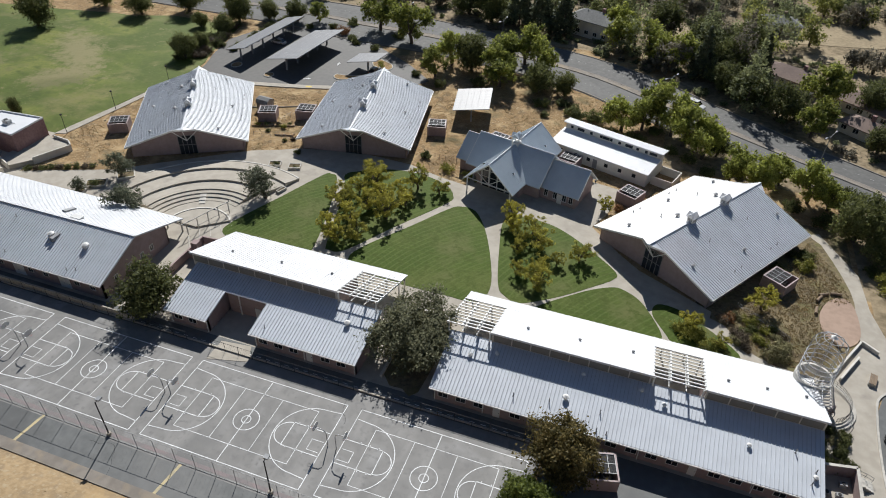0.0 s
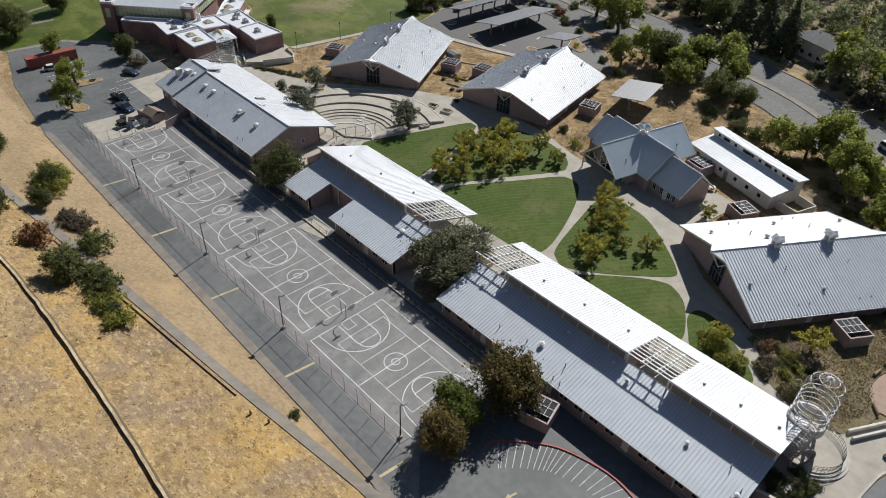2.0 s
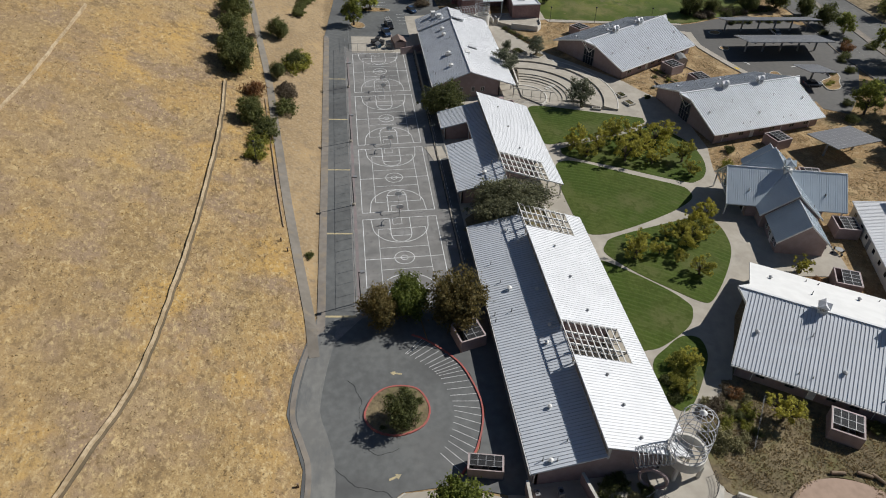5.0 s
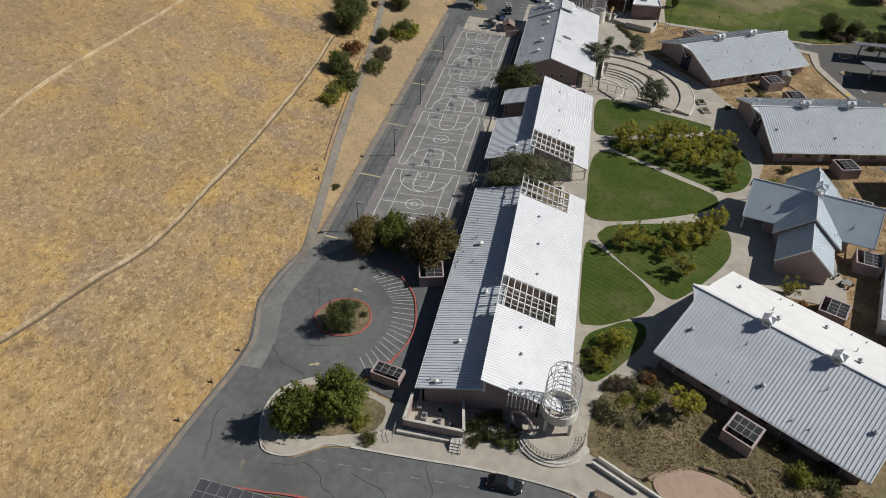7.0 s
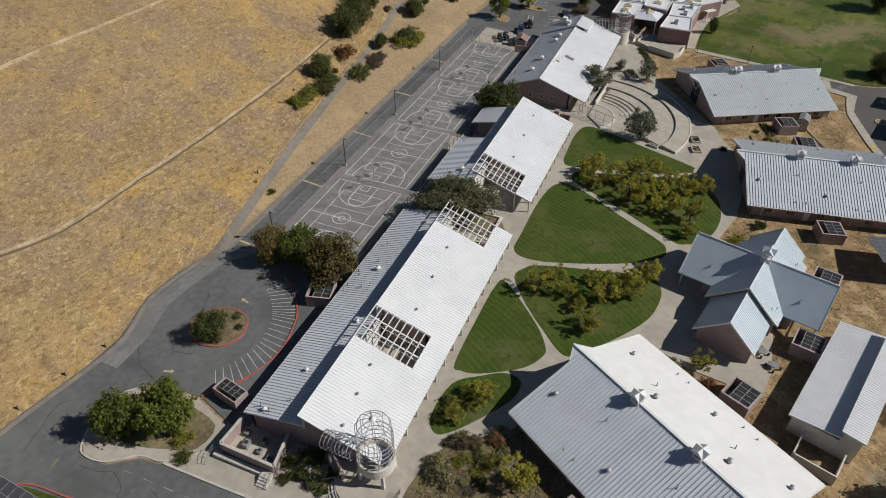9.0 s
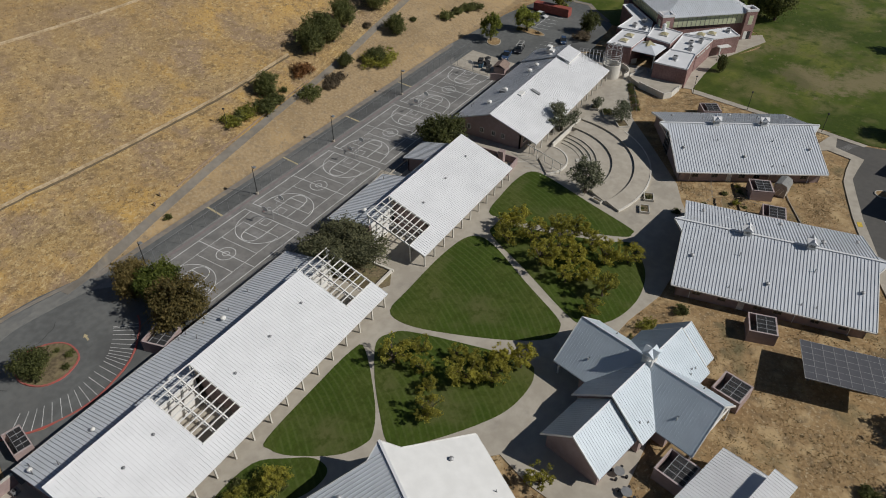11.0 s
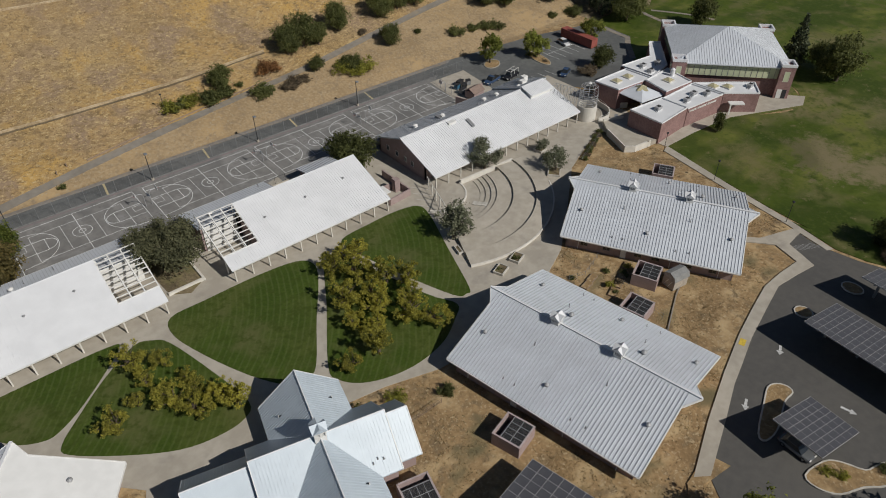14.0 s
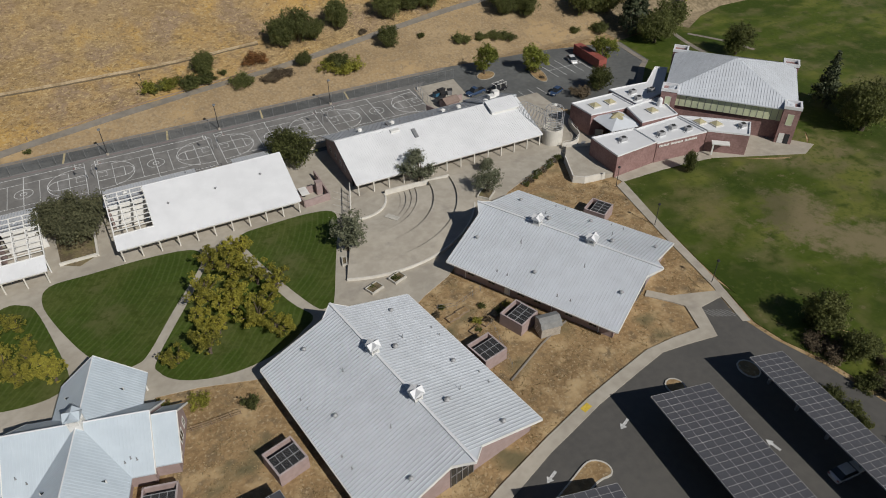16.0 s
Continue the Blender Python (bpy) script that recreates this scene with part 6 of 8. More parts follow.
    part("post", Geo().box(-0.1, 0.2, 1.2, 1.5, 0, 2.5), M_WHITE, c)


gymnasium()


def rail_line(parent, name, path, height=1.0, mat=None, r=0.03, bars=2):
    g = Geo()
    for p in path:
        g.tube([p, (p[0], p[1], p[2] + height)], r, 5)
    for k in range(bars):
        z = height * (1 - k / max(1, bars))
        g.tube([(p[0], p[1], p[2] + z) for p in path], r, 5)
    return part(name, g, mat or M_STEEL, parent)


def cage_tower(label, x, y, z, r, drum0, drum1, top, legs):
    """Round cage tower of bent steel hoops over a plaster drum."""
    t = thing("cage_tower", label, "tower", pose(x, y, z), group="cage towers")
    g = Geo()
    n = 32
    for i in range(n):
        a, b = 6.28319 * i / n, 6.28319 * (i + 1) / n
        for ra, flip in ((r + 0.15, False), (r - 0.15, True)):
            q = [(ra * math.cos(a), ra * math.sin(a), drum0), (ra * math.cos(b), ra * math.sin(b), drum0), (ra * math.cos(b), ra * math.sin(b), drum1), (ra * math.cos(a), ra * math.sin(a), drum1)]
            g.face(*(q if not flip else q[::-1]))
        for zz in (drum0, drum1):
            g.face(((r - 0.15) * math.cos(a), (r - 0.15) * math.sin(a), zz), ((r + 0.15) * math.cos(a), (r + 0.15) * math.sin(a), zz), ((r + 0.15) * math.cos(b), (r + 0.15) * math.sin(b), zz), ((r - 0.15) * math.cos(b), (r - 0.15) * math.sin(b), zz))
    part("drum", g, M_STUCCO, t, "pale plastered ring wall")
    cyl = drum1 + (top - drum1) * 0.74
    for k in range(7):
        zz = drum1 + 0.4 + (cyl - drum1 - 0.4) * k / 6 if k < 5 else (cyl + (top - cyl) * (0.45 if k == 5 else 0.8))
        rr = r if k < 5 else r * (0.86 if k == 5 else 0.52)
        part("hoop", Geo().tube([(rr * math.cos(i * 0.19635), rr * math.sin(i * 0.19635), zz) for i in range(33)], 0.06, 6), M_GALV, t)
    for k in range(10):
        a = 6.28319 * k / 10
        pts = [(r * math.cos(a), r * math.sin(a), drum1 - 0.6), (r * math.cos(a), r * math.sin(a), cyl)]
        for j in range(1, 6):
            b = 1.5708 * j / 5
            pts.append((r * math.cos(b) * math.cos(a), r * math.cos(b) * math.sin(a), cyl + (top - cyl) * math.sin(b)))
        part("rib", Geo().tube(pts, 0.045, 5), M_GALV, t)
    part("finial", Geo().cone(0, 0, top - 0.1, top + 0.25, 0.5, 0.1, 10), M_WHITE, t)
    for k in range(legs):
        a = 6.28319 * (k + 0.5) / legs
        part("leg", Geo().box(r * math.cos(a) - 0.19, r * math.cos(a) + 0.19, r * math.sin(a) - 0.19, r * math.sin(a) + 0.19, -0.3, drum0 + 0.1), M_STUCCO, t)
    return t


cage_tower("tall round steel cage tower on a pale ring beside the hall", 29.7, 77.8, 0.45, 2.32, 2.9, 4.5, 12.0, 4)
cage_tower("round steel cage tower on a pale drum beside the gymnasium", -123.2, 78.6, 0.45, 2.15, -0.2, 3.6, 9.0, 0)


def hoop_tunnel(label, a, b, r):
    a, b = Vector(a), Vector(b)
    t = thing("hoop_tunnel", label, "trellis", pose(a.x, a.y, a.z))
    d = b - a
    s = Vector((-d.y, d.x, 0)).normalized()
    for i in range(9):
        c = d * i / 8
        part("hoop", Geo().tube([c + s * r * math.cos(j * 0.3927) + Vector((0, 0, r * math.sin(j * 0.3927))) for j in range(17)], 0.062, 5), M_GALV, t)
    for j in (0, 3, 5, 8):
        o = s * r * math.cos(j * 0.3927) + Vector((0, 0, r * math.sin(j * 0.3927)))
        part("stringer", Geo().tube([o, d + o], 0.04, 5), M_GALV, t)


hoop_tunnel("short tunnel of steel hoops joining hall and cage tower", (30.2, 70.8, 5.2), (30.4, 75.2, 5.4), 1.3)
hoop_tunnel("short tunnel of steel hoops joining hall and drum tower", (-120.2, 70.4, 5.2), (-122.4, 77.2, 5.0), 2.1)


# ---- trees and shrubs ----
def leaves(rng, blobs, count, size, flat_bias=0.45):
    """Small three-cornered leaf sprays scattered over and through a set of clumps."""
    vol = np.array([b[3] ** 2 for b in blobs])
    pick = rng.choice(len(blobs), count, p=vol / vol.sum())
    B = np.array(blobs, float)[pick]
    d = rng.normal(size=(count, 3))
    d /= np.linalg.norm(d, axis=1, keepdims=True)
    r = B[:, 3:4] * np.clip(0.78 + 0.5 * rng.normal(size=(count, 1)), 0.05, 2.0)
    c = B[:, :3] + d * r * np.array([1, 1, 0.85])
    c[:, 2] = np.maximum(c[:, 2], 0.12 + 0.2 * rng.random(count)) if blobs[0][4] == 0 else c[:, 2]
    nrm = d * 0.75 + rng.normal(size=(count, 3)) * 0.5 + np.array([0, 0, flat_bias])
    nrm /= np.linalg.norm(nrm, axis=1, keepdims=True)
    a = np.cross(nrm, rng.normal(size=(count, 3)))
    a /= np.linalg.norm(a, axis=1, keepdims=True)
    b = np.cross(nrm, a)
    s = size * (0.55 + 0.9 * rng.random((count, 1)))
    return np.stack([c + a * s * 0.6, c - a * s * 0.4 + b * s * 0.42, c - a * s * 0.4 - b * s * 0.42], 1).reshape(-1, 3)


def leaf_mesh(name, v, mat):
    n = len(v) // 3
    me = bpy.data.meshes.new(name)
    me.vertices.add(len(v))
    me.vertices.foreach_set("co", v.astype(np.float32).ravel())
    me.loops.add(3 * n)
    me.loops.foreach_set("vertex_index", np.arange(3 * n, dtype=np.int32))
    me.polygons.add(n)
    me.polygons.foreach_set("loop_start", np.arange(0, 3 * n, 3, dtype=np.int32))
    me.materials.append(mat)
    me.update(calc_edges=True)
    me.validate()
    return me


def crown_blobs(rng, form, r, fine=11):
    """Clump centres and sizes of a crown of radius r whose trunk stands at the origin."""
    big = []
    if form == "cone":
        h = r * 3.2
        for k in range(34):
            t = k / 33
            a = k * 2.4
            rad = r * (1 - t) * 0.72
            big.append((rad * math.cos(a), rad * math.sin(a), 0.12 * h + t * h * 0.86, r * (0.36 - 0.26 * t)))
    elif form == "bush":
        for k in range(8):
            a, q = rng.random() * 6.283, r * 0.66 * math.sqrt(rng.random())
            big.append((q * math.cos(a), q * math.sin(a), r * (0.18 + 0.34 * rng.random()), r * (0.30 + 0.18 * rng.random())))
    else:
        up = {"round": 0.74, "open": 1.02, "airy": 1.05, "olive": 0.86, "wide": 0.74}[form]
        n = {"round": 30, "open": 15, "airy": 46, "olive": 15, "wide": 26}[form]
        tall = {"round": 0.78, "open": 0.85, "airy": 0.8, "olive": 0.62, "wide": 0.50}[form]
        base = {"round": 0.26, "open": 0.22, "airy": 0.06, "olive": 0.22, "wide": 0.22}[form]
        sx, sy = 1 + 0.14 * rng.normal(), 1 + 0.14 * rng.normal()
        for k in range(n):
            d = rng.normal(size=3)
            d /= np.linalg.norm(d)
            q = r * (0.25 + (0.72 if form == "airy" else 0.52) * rng.random() ** 0.6) if form != "round" else r * (0.3 + 0.36 * rng.random() ** 0.5)
            b = r * (base + 0.14 * rng.random())
            big.append((d[0] * q * sx, d[1] * q * sy, r * up + d[2] * q * tall, b))
    out = []
    for x, y, z, b in big:
        out.append((x, y, z, b * 0.85, 0))
        for k in range(fine):
            d = rng.normal(size=3)
            d /= np.linalg.norm(d)
            d[2] = d[2] * 0.8 + 0.15
            q = b * (0.6 + 0.75 * rng.random())
            out.append((x + d[0] * q, y + d[1] * q, z + d[2] * q, b * (0.16 + 0.30 * rng.random()), 0))
    return out


def make_tree(seed, form, r, mat, count, size, label, category="tree", name="tree", group=""):
    rng = np.random.default_rng(seed)
    t = thing(name, label, category, group=group)
    blobs = crown_blobs(rng, form, r)
    if form != "bush":
        g = Geo()
        lean = Vector((rng.normal() * 0.08 * r, rng.normal() * 0.08 * r, 0))
        fork = Vector((0, 0, r * 0.42)) + lean
        th = 0.075 * r if form != "cone" else 0.06 * r
        g.tube([(0, 0, -0.4), (lean.x * 0.3, lean.y * 0.3, r * 0.25), tuple(fork)], th * 1.25, 7, th * 0.85)
        if form == "cone":
            g.tube([tuple(fork), (0, 0, r * 2.9)], th * 0.85, 6, 0.03)
        else:
            for b in blobs[::36]:
                e = Vector(b[:3])
                mid = fork.lerp(e, 0.5) + Vector((rng.normal() * 0.08 * r, rng.normal() * 0.08 * r, 0.08 * r))
                g.tube([tuple(fork), tuple(mid), tuple(e)], th * 0.55, 5, 0.02)
        part("trunk", g, M_BARK, t)
    ob = new("crown", leaf_mesh("crown", leaves(rng, blobs, count, size), mat))
    ob.parent = t
    return t


STOCK = {}
KINDS = {
    "court": ("airy", 2.6, L_COURT, 4300, 0.185, "young tree with yellowing green leaves on the lawn", "tree"),
    "oak": ("round", 4.0, L_OAK, 11500, 0.25, "dense dark green evergreen oak", "tree"),
    "wideoak": ("wide", 6.4, L_GREYOAK, 34000, 0.25, "large spreading dark evergreen tree between the halls", "tree"),
    "brown": ("round", 4.0, L_BROWN, 15000, 0.23, "browning oak tree beside the turning loop", "tree"),
    "bright": ("round", 3.8, L_BRIGHT, 21000, 0.26, "leafy fresh green tree beside the driveway", "tree"),
    "olive": ("olive", 3.3, L_OLIVE, 5600, 0.20, "grey-green olive tree in the paved court", "tree"),
    "road": ("open", 3.8, L_STREET, 6800, 0.32, "yellow-green street tree beside the road", "tree"),
    "pine": ("cone", 3.2, L_PINE, 4600, 0.42, "tall dark green conifer tree", "tree"),
    "bush": ("bush", 1.8, L_OAK, 3400, 0.165, "rounded dark green leafy shrub", "shrub"),
    "yellowbush": ("bush", 2.2, L_YELLOW, 3400, 0.18, "yellow-green rounded leafy shrub", "shrub"),
    "redbush": ("bush", 1.9, L_RED, 3000, 0.165, "russet orange shrub in dry grass", "shrub"),
    "drybush": ("bush", 1.9, L_DULL, 6000, 0.14, "dry brown low twiggy shrub", "shrub"),
    "sage": ("bush", 1.5, L_SAGE, 2600, 0.15, "pale sage-coloured shrub in the garden bed", "shrub"),
}
count_of = {}


def plant(kind, x, y, r, label="", group="", z=None, tall=1.0, wide=1.0, turn=None):
    form, base, mat, n, size, text, cat = KINDS[kind]
    k = count_of.get(kind, 0)
    count_of[kind] = k + 1
    rng = random.Random(hash_of(kind) + k * 7)
    variant = k % 3
    s = r / base * (1.2 if cat == "tree" else 1.12)
    m = pose(x, y, (land(x, y) if z is None else z) - 0.05, 0, 0, rng.uniform(0, 360) if turn is None else turn) @ Matrix.Diagonal((s, s * wide, s * tall * (rng.uniform(1.0, 1.25) if cat == "tree" else rng.uniform(0.9, 1.1)), 1))
    if (kind, variant) not in STOCK:
        t = make_tree(hash_of(kind) + variant, form, base, mat, n, size, label or text, cat, "shrub" if cat == "shrub" else "tree", group)
        t.matrix_basis = m
        STOCK[(kind, variant)] = t
    else:
        src = STOCK[(kind, variant)]
        t = copy_thing(src, Matrix.Identity(4))
        t.matrix_basis = m
        tagged(t, label or text, cat, group)
    return t


def hash_of(s):
    return sum((i + 1) * ord(c) for i, c in enumerate(s))


G1, G2, G3, G4 = "trees on the courtyard lawns", "trees and shrubs on the hillside", "street trees", "shrubs in the garden beds"
for x, y, r in ((-51.5, 87.5, 2.0), (-46.2, 88.2, 1.9), (-49.0, 91.8, 2.1), (-52.2, 95.8, 2.0), (-43.7, 96.2, 2.2), (-55.0, 98.2, 1.9), (-46.7, 101.2, 1.9), (-50.0, 105.4, 2.1), (-52.4, 109.0, 1.8), (-41.8, 108.2, 2.0), (-37.1, 108.0, 1.5), (-48.2, 97.8, 2.0), (-41.9, 101.5, 1.5), (-49.7, 86.1, 1.6), (-52.2, 102.2, 1.6), (-44.0, 104.6, 1.6)):
    plant("court", x, y, r * 1.2, group=G1, tall=0.85)
for x, y, r in ((-11.8, 86.8, 2.2), (-12.4, 91.6, 1.5), (-10.0, 94.3, 1.3), (-14.1, 97.9, 2.3), (-16.2, 101.4, 2.0), (-20.8, 103.6, 2.2), (-6.4, 96.5, 1.9), (-17.3, 94.9, 1.4), (-17.5, 98.0, 1.5), (-15.8, 89.3, 1.5), (-19.8, 100.9, 1.6), (13.4, 86.2, 1.7), (18.0, 83.8, 1.3), (-4.6, 114.3, 1.6), (24.2, 95.1, 2.3)):
    plant("court", x, y, r * 1.05, group=G1, tall=0.85)
plant("wideoak", -25.9, 66.1, 6.2, tall=0.76, wide=1.3, turn=0)
plant("oak", -69.3, 59.9, 4.6, "dense dark green tree between the school halls")
for x, y, r in ((-68.8, 94.0, 3.8), (-89.8, 79.4, 3.5), (-100.6, 90.0, 2.7), (-104.0, 82.0, 1.7)):
    plant("olive", x, y, r, group="olive trees in the paved court")
for x, y, r in ((-1.5, 40.9, 3.3), (-0.6, 53.0, 4.5)):
    plant("brown", x, y, r)
plant("bright", -3.4, 45.6, 3.2)
plant("oak", 18.0, 42.6, 2.5, "dark green tree on the kerbed island", tall=0.95)
for x, y, r in ((37.4, 42.9, 3.2), (34.5, 48.3, 3.3)):
    plant("bright", x, y, r, tall=1.22)
plant("yellowbush", 35.2, 51.2, 1.4)
plant("bush", 37.2, 53.2, 1.2)
for x, y, r in ((12.9, 43.6, 0.8), (13.6, 41.2, 0.6), (14.8, 45.3, 0.7), (18.8, 40.2, 0.5)):
    plant("bush", x, y, r, group="shrubs on the kerbed island")
# low planting on the small lawn and round the tower terrace
for k, x, y, r in (("yellowbush", 11.4, 85.6, 1.3), ("yellowbush", 13.2, 84.4, 1.5), ("yellowbush", 15.2, 83.6, 1.5), ("yellowbush", 17.0, 82.6, 1.3), ("bush", 15.8, 82.0, 1.2), ("bush", 18.6, 81.6, 1.1), ("bush", 12.6, 86.4, 0.9), ("yellowbush", 14.4, 85.6, 1.1),
                   ("bush", 33.4, 68.2, 1.3), ("bush", 32.6, 66.0, 1.2), ("bush", 34.2, 70.4, 1.1), ("bush", 34.9, 72.4, 0.9), ("sage", 33.2, 72.0, 0.8), ("bush", 34.8, 67.0, 0.9)):
    plant(k, x, y, r, group="low planting beside the hall")
# garden beds on the east side
for k, x, y, r in (("redbush", 19.0, 90.4, 1.3), ("drybush", 18.2, 90.0, 1.3), ("bush", 21.4, 88.4, 1.0), ("sage", 20.0, 85.6, 1.1), ("drybush", 21.2, 86.2, 1.4), ("drybush", 22.0, 84.8, 1.0), ("sage", 26.3, 85.4, 1.9), ("sage", 25.2, 84.2, 1.4), ("sage", 27.4, 84.4, 1.2), ("sage", 27.6, 86.8, 1.2), ("yellowbush", 24.5, 89.6, 1.0), ("yellowbush", 23.4, 87.3, 1.1), ("bush", 22.6, 89.4, 1.0), ("bush", 25.8, 90.6, 0.9), ("yellowbush", 22.4, 91.0, 1.2), ("yellowbush", 24.4, 86.6, 1.0), ("sage", 26.4, 88.2, 1.0), ("drybush", 27.4, 89.4, 0.9), ("sage", 20.6, 91.6, 1.0), ("drybush", 20.2, 87.6, 1.1),
                   ("bush", 27.2, 107.4, 1.3), ("yellowbush", 31.5, 108.9, 1.9), ("bush", 32.4, 112.2, 1.7), ("bush", 30.2, 112.4, 1.2), ("bush", 30.8, 69.6, 1.4), ("bush", 32.0, 72.6, 1.2), ("bush", 31.0, 67.6, 1.3), ("sage", 33.0, 70.6, 0.9)):
    plant(k, x, y, r, group=G4)
for k, x, y, r in (("bush", -69.2, 106.2, 0.8), ("bush", -73.6, 105.6, 1.0), ("bush", -103.0, 85.7, 1.3), ("yellowbush", -38.5, 117.0, 1.4), ("yellowbush", -33.6, 116.0, 1.4), ("bush", -31.2, 115.6, 1.1), ("bush", -45.0, 120.2, 1.4), ("redbush", -76.4, 131.6, 1.1), ("redbush", -2.0, 115.6, 1.1), ("yellowbush", -80.6, 121.0, 0.9), ("bush", -82.8, 118.3, 0.7), ("bush", -84.6, 120.8, 0.8), ("yellowbush", -86.6, 119.8, 0.7), ("drybush", -82.2, 121.8, 0.8), ("bush", -80.0, 122.6, 0.7), ("drybush", -86.0, 122.6, 0.9), ("bush", -77.2, 115.6, 0.6), ("bush", -74.6, 119.8, 0.8), ("drybush", -75.5, 116.8, 0.7), ("bush", -71.8, 111.5, 1.0)):
    plant(k, x, y, r, group=G4)
for k in range(9):
    plant("drybush" if k % 3 == 1 else "bush", -120.4 + 1.5 * k, 85.2 + 0.72 * k, 0.9, group=G4)
# hillside
for k, x, y, r in (("oak", -81.4, 12.2, 3.9), ("oak", -86.6, 11.0, 4.0), ("oak", -90.8, 12.0, 3.0), ("oak", -98.6, 9.2, 3.7), ("oak", -92.8, 24.2, 2.6), ("yellowbush", -96.0, 25.2, 3.0), ("yellowbush", -93.4, 26.0, 2.6), ("yellowbush", -90.8, 24.2, 2.8), ("oak", -109.0, 19.2, 3.0), ("oak", -60.6, 16.4, 3.2), ("bush", -56.6, 19.2, 3.0), ("bush", -60.2, 18.8, 2.6), ("bush", -64.6, 17.4, 1.2), ("redbush", -73.6, 16.0, 3.3), ("bush", -67.2, 22.9, 2.9), ("oak", -84.8, 20.4, 1.9), ("yellowbush", -51.4, 18.4, 2.6), ("yellowbush", -46.4, 18.9, 2.4), ("bush", -48.0, 18.6, 2.2), ("bush", -18.2, 29.2, 0.95), ("bush", -119.8, 18.2, 1.2),
                   ("oak", -113.6, 8.4, 4.2), ("oak", -120.4, 7.6, 3.4), ("oak", -126.5, 8.0, 3.2), ("oak", -147.5, 15.5, 4.2), ("oak", -154, 18.0, 4.0), ("bush", -129.8, 23.9, 2.4), ("bush", -135.6, 24.8, 2.2), ("bush", -139.6, 25.4, 2.2), ("bush", -143.5, 26.3, 2.3), ("bush", -165, 29.4, 1.8), ("bush", -173, 30.0, 2.8), ("oak", -172, 22.0, 5.0), ("oak", -180, 24.0, 5.0), ("drybush", -104, 12.8, 1.4)):
    plant(k, x, y, r, group=G2)
for x, y, r in ((-74.4, 23.6, 2.2), (-77.0, 23.0, 2.2), (-79.2, 22.6, 1.8)):
    plant("drybush", x, y, r, "low dark brown leafless shrub on the slope", G2)
# west lot, field edge
for k, x, y, r in (("road", -127.8, 40.1, 2.9), ("road", -140.2, 45.6, 3.2), ("road", -160.4, 48.4, 3.0), ("oak", -148.6, 62.2, 3.2), ("drybush", -142.2, 62.0, 2.6), ("yellowbush", -139.6, 43.6, 0.9), ("drybush", -139.8, 49.4, 0.8), ("drybush", -140.4, 45.6, 0.8), ("pine", -182, 34.5, 4.0), ("oak", -182, 44.3, 4.6), ("oak", -190, 40, 5.0), ("oak", -195.8, 61.8, 4.2), ("pine", -190.8, 94.2, 2.8), ("oak", -191.2, 101.6, 3.8), ("oak", -126.2, 146.5, 3.3), ("oak", -125.6, 153.2, 2.6), ("bush", -122.6, 157.6, 1.9), ("bush", -125.5, 162.0, 2.4), ("oak", -127.5, 166.5, 3.0),
                   ("oak", -136.5, 168, 2.4), ("oak", -128.7, 177, 4.6), ("oak", -160, 170, 4.2), ("oak", -181.8, 150, 5.2), ("oak", -176, 172, 4.8), ("oak", -148, 178, 4.6)):
    plant(k, x, y, r)
plant("oak", -187.4, 107.6, 5.2, "large dark oak at the edge of the field", tall=1.2)
plant("oak", -140.9, 102.6, 1.5, "small young tree on the field beside the gymnasium", tall=1.7)
rt = random.Random(17)
for k in range(10):
    plant("bush", -117.2 + rt.uniform(-0.6, 0.6), 156.4 + 3.1 * k + rt.uniform(-0.6, 0.6), rt.uniform(1.0, 1.5), group="shrubs under the solar canopy")
for k in range(15):
    y = 146 + 1.9 * k + rt.uniform(-1, 1)
    x = -121.6 - (0.10 * (y - 140) if y > 140 else 0) - rt.uniform(0.6, 5.4)
    plant(("bush", "drybush", "bush", "drybush", "oak", "drybush")[k % 6], x, y, rt.uniform(1.3, 2.3), group="thicket between field and parking lot")
# parking lot and road side
for k, x, y, r in (("road", -105.4, 186, 2.8), ("redbush", -94.2, 180, 2.2), ("road", -84.9, 187.0, 5.2), ("road", -72.0, 180.5, 5.2), ("road", -57.6, 161.2, 3.2), ("oak", -49.8, 168.9, 5.0), ("road", -39.8, 162.0, 5.0), ("road", -40.6, 171.4, 4.8), ("oak", -29.0, 162.5, 4.0), ("bush", -21.5, 157.2, 1.7), ("bush", -16.4, 152.0, 2.3), ("bush", -12.3, 151.6, 2.6), ("bush", -19, 153.5, 2.0), ("road", -37, 178.6, 4.6), ("bush", -62, 160, 1.6), ("bush", -89.5, 176.4, 1.6), ("bush", -87, 174.0, 1.4), ("bush", -99, 183.5, 1.6), ("bush", -80.0, 172.5, 1.5),
                   ("road", -6.1, 149.4, 4.2), ("road", 1.4, 155.6, 4.4), ("road", 8.1, 147.4, 4.2), ("road", 12.6, 142.8, 4.0), ("road", -1.6, 151.6, 3.6), ("road", 5.2, 151.2, 3.8), ("bush", -2.4, 145.4, 2.4), ("road", 23.0, 133.4, 4.0), ("road", 18.4, 135.4, 3.2), ("bush", 14.4, 135.4, 2.0), ("bush", 10, 139.8, 1.8), ("road", 33.7, 132.4, 3.6), ("road", 37.4, 131.0, 3.2), ("oak", 41.2, 121.6, 4.6), ("oak", 46.0, 126.2, 3.8), ("oak", 44.6, 116.2, 3.2), ("yellowbush", 45.2, 108.4, 2.4), ("bush", 43.8, 112.0, 2.0), ("yellowbush", 46.4, 103.2, 1.8),
                   ("bush", 2.0, 150.0, 2.0), ("bush", 5.5, 143.0, 1.6)):
    plant(k, x, y, r, group=G3)
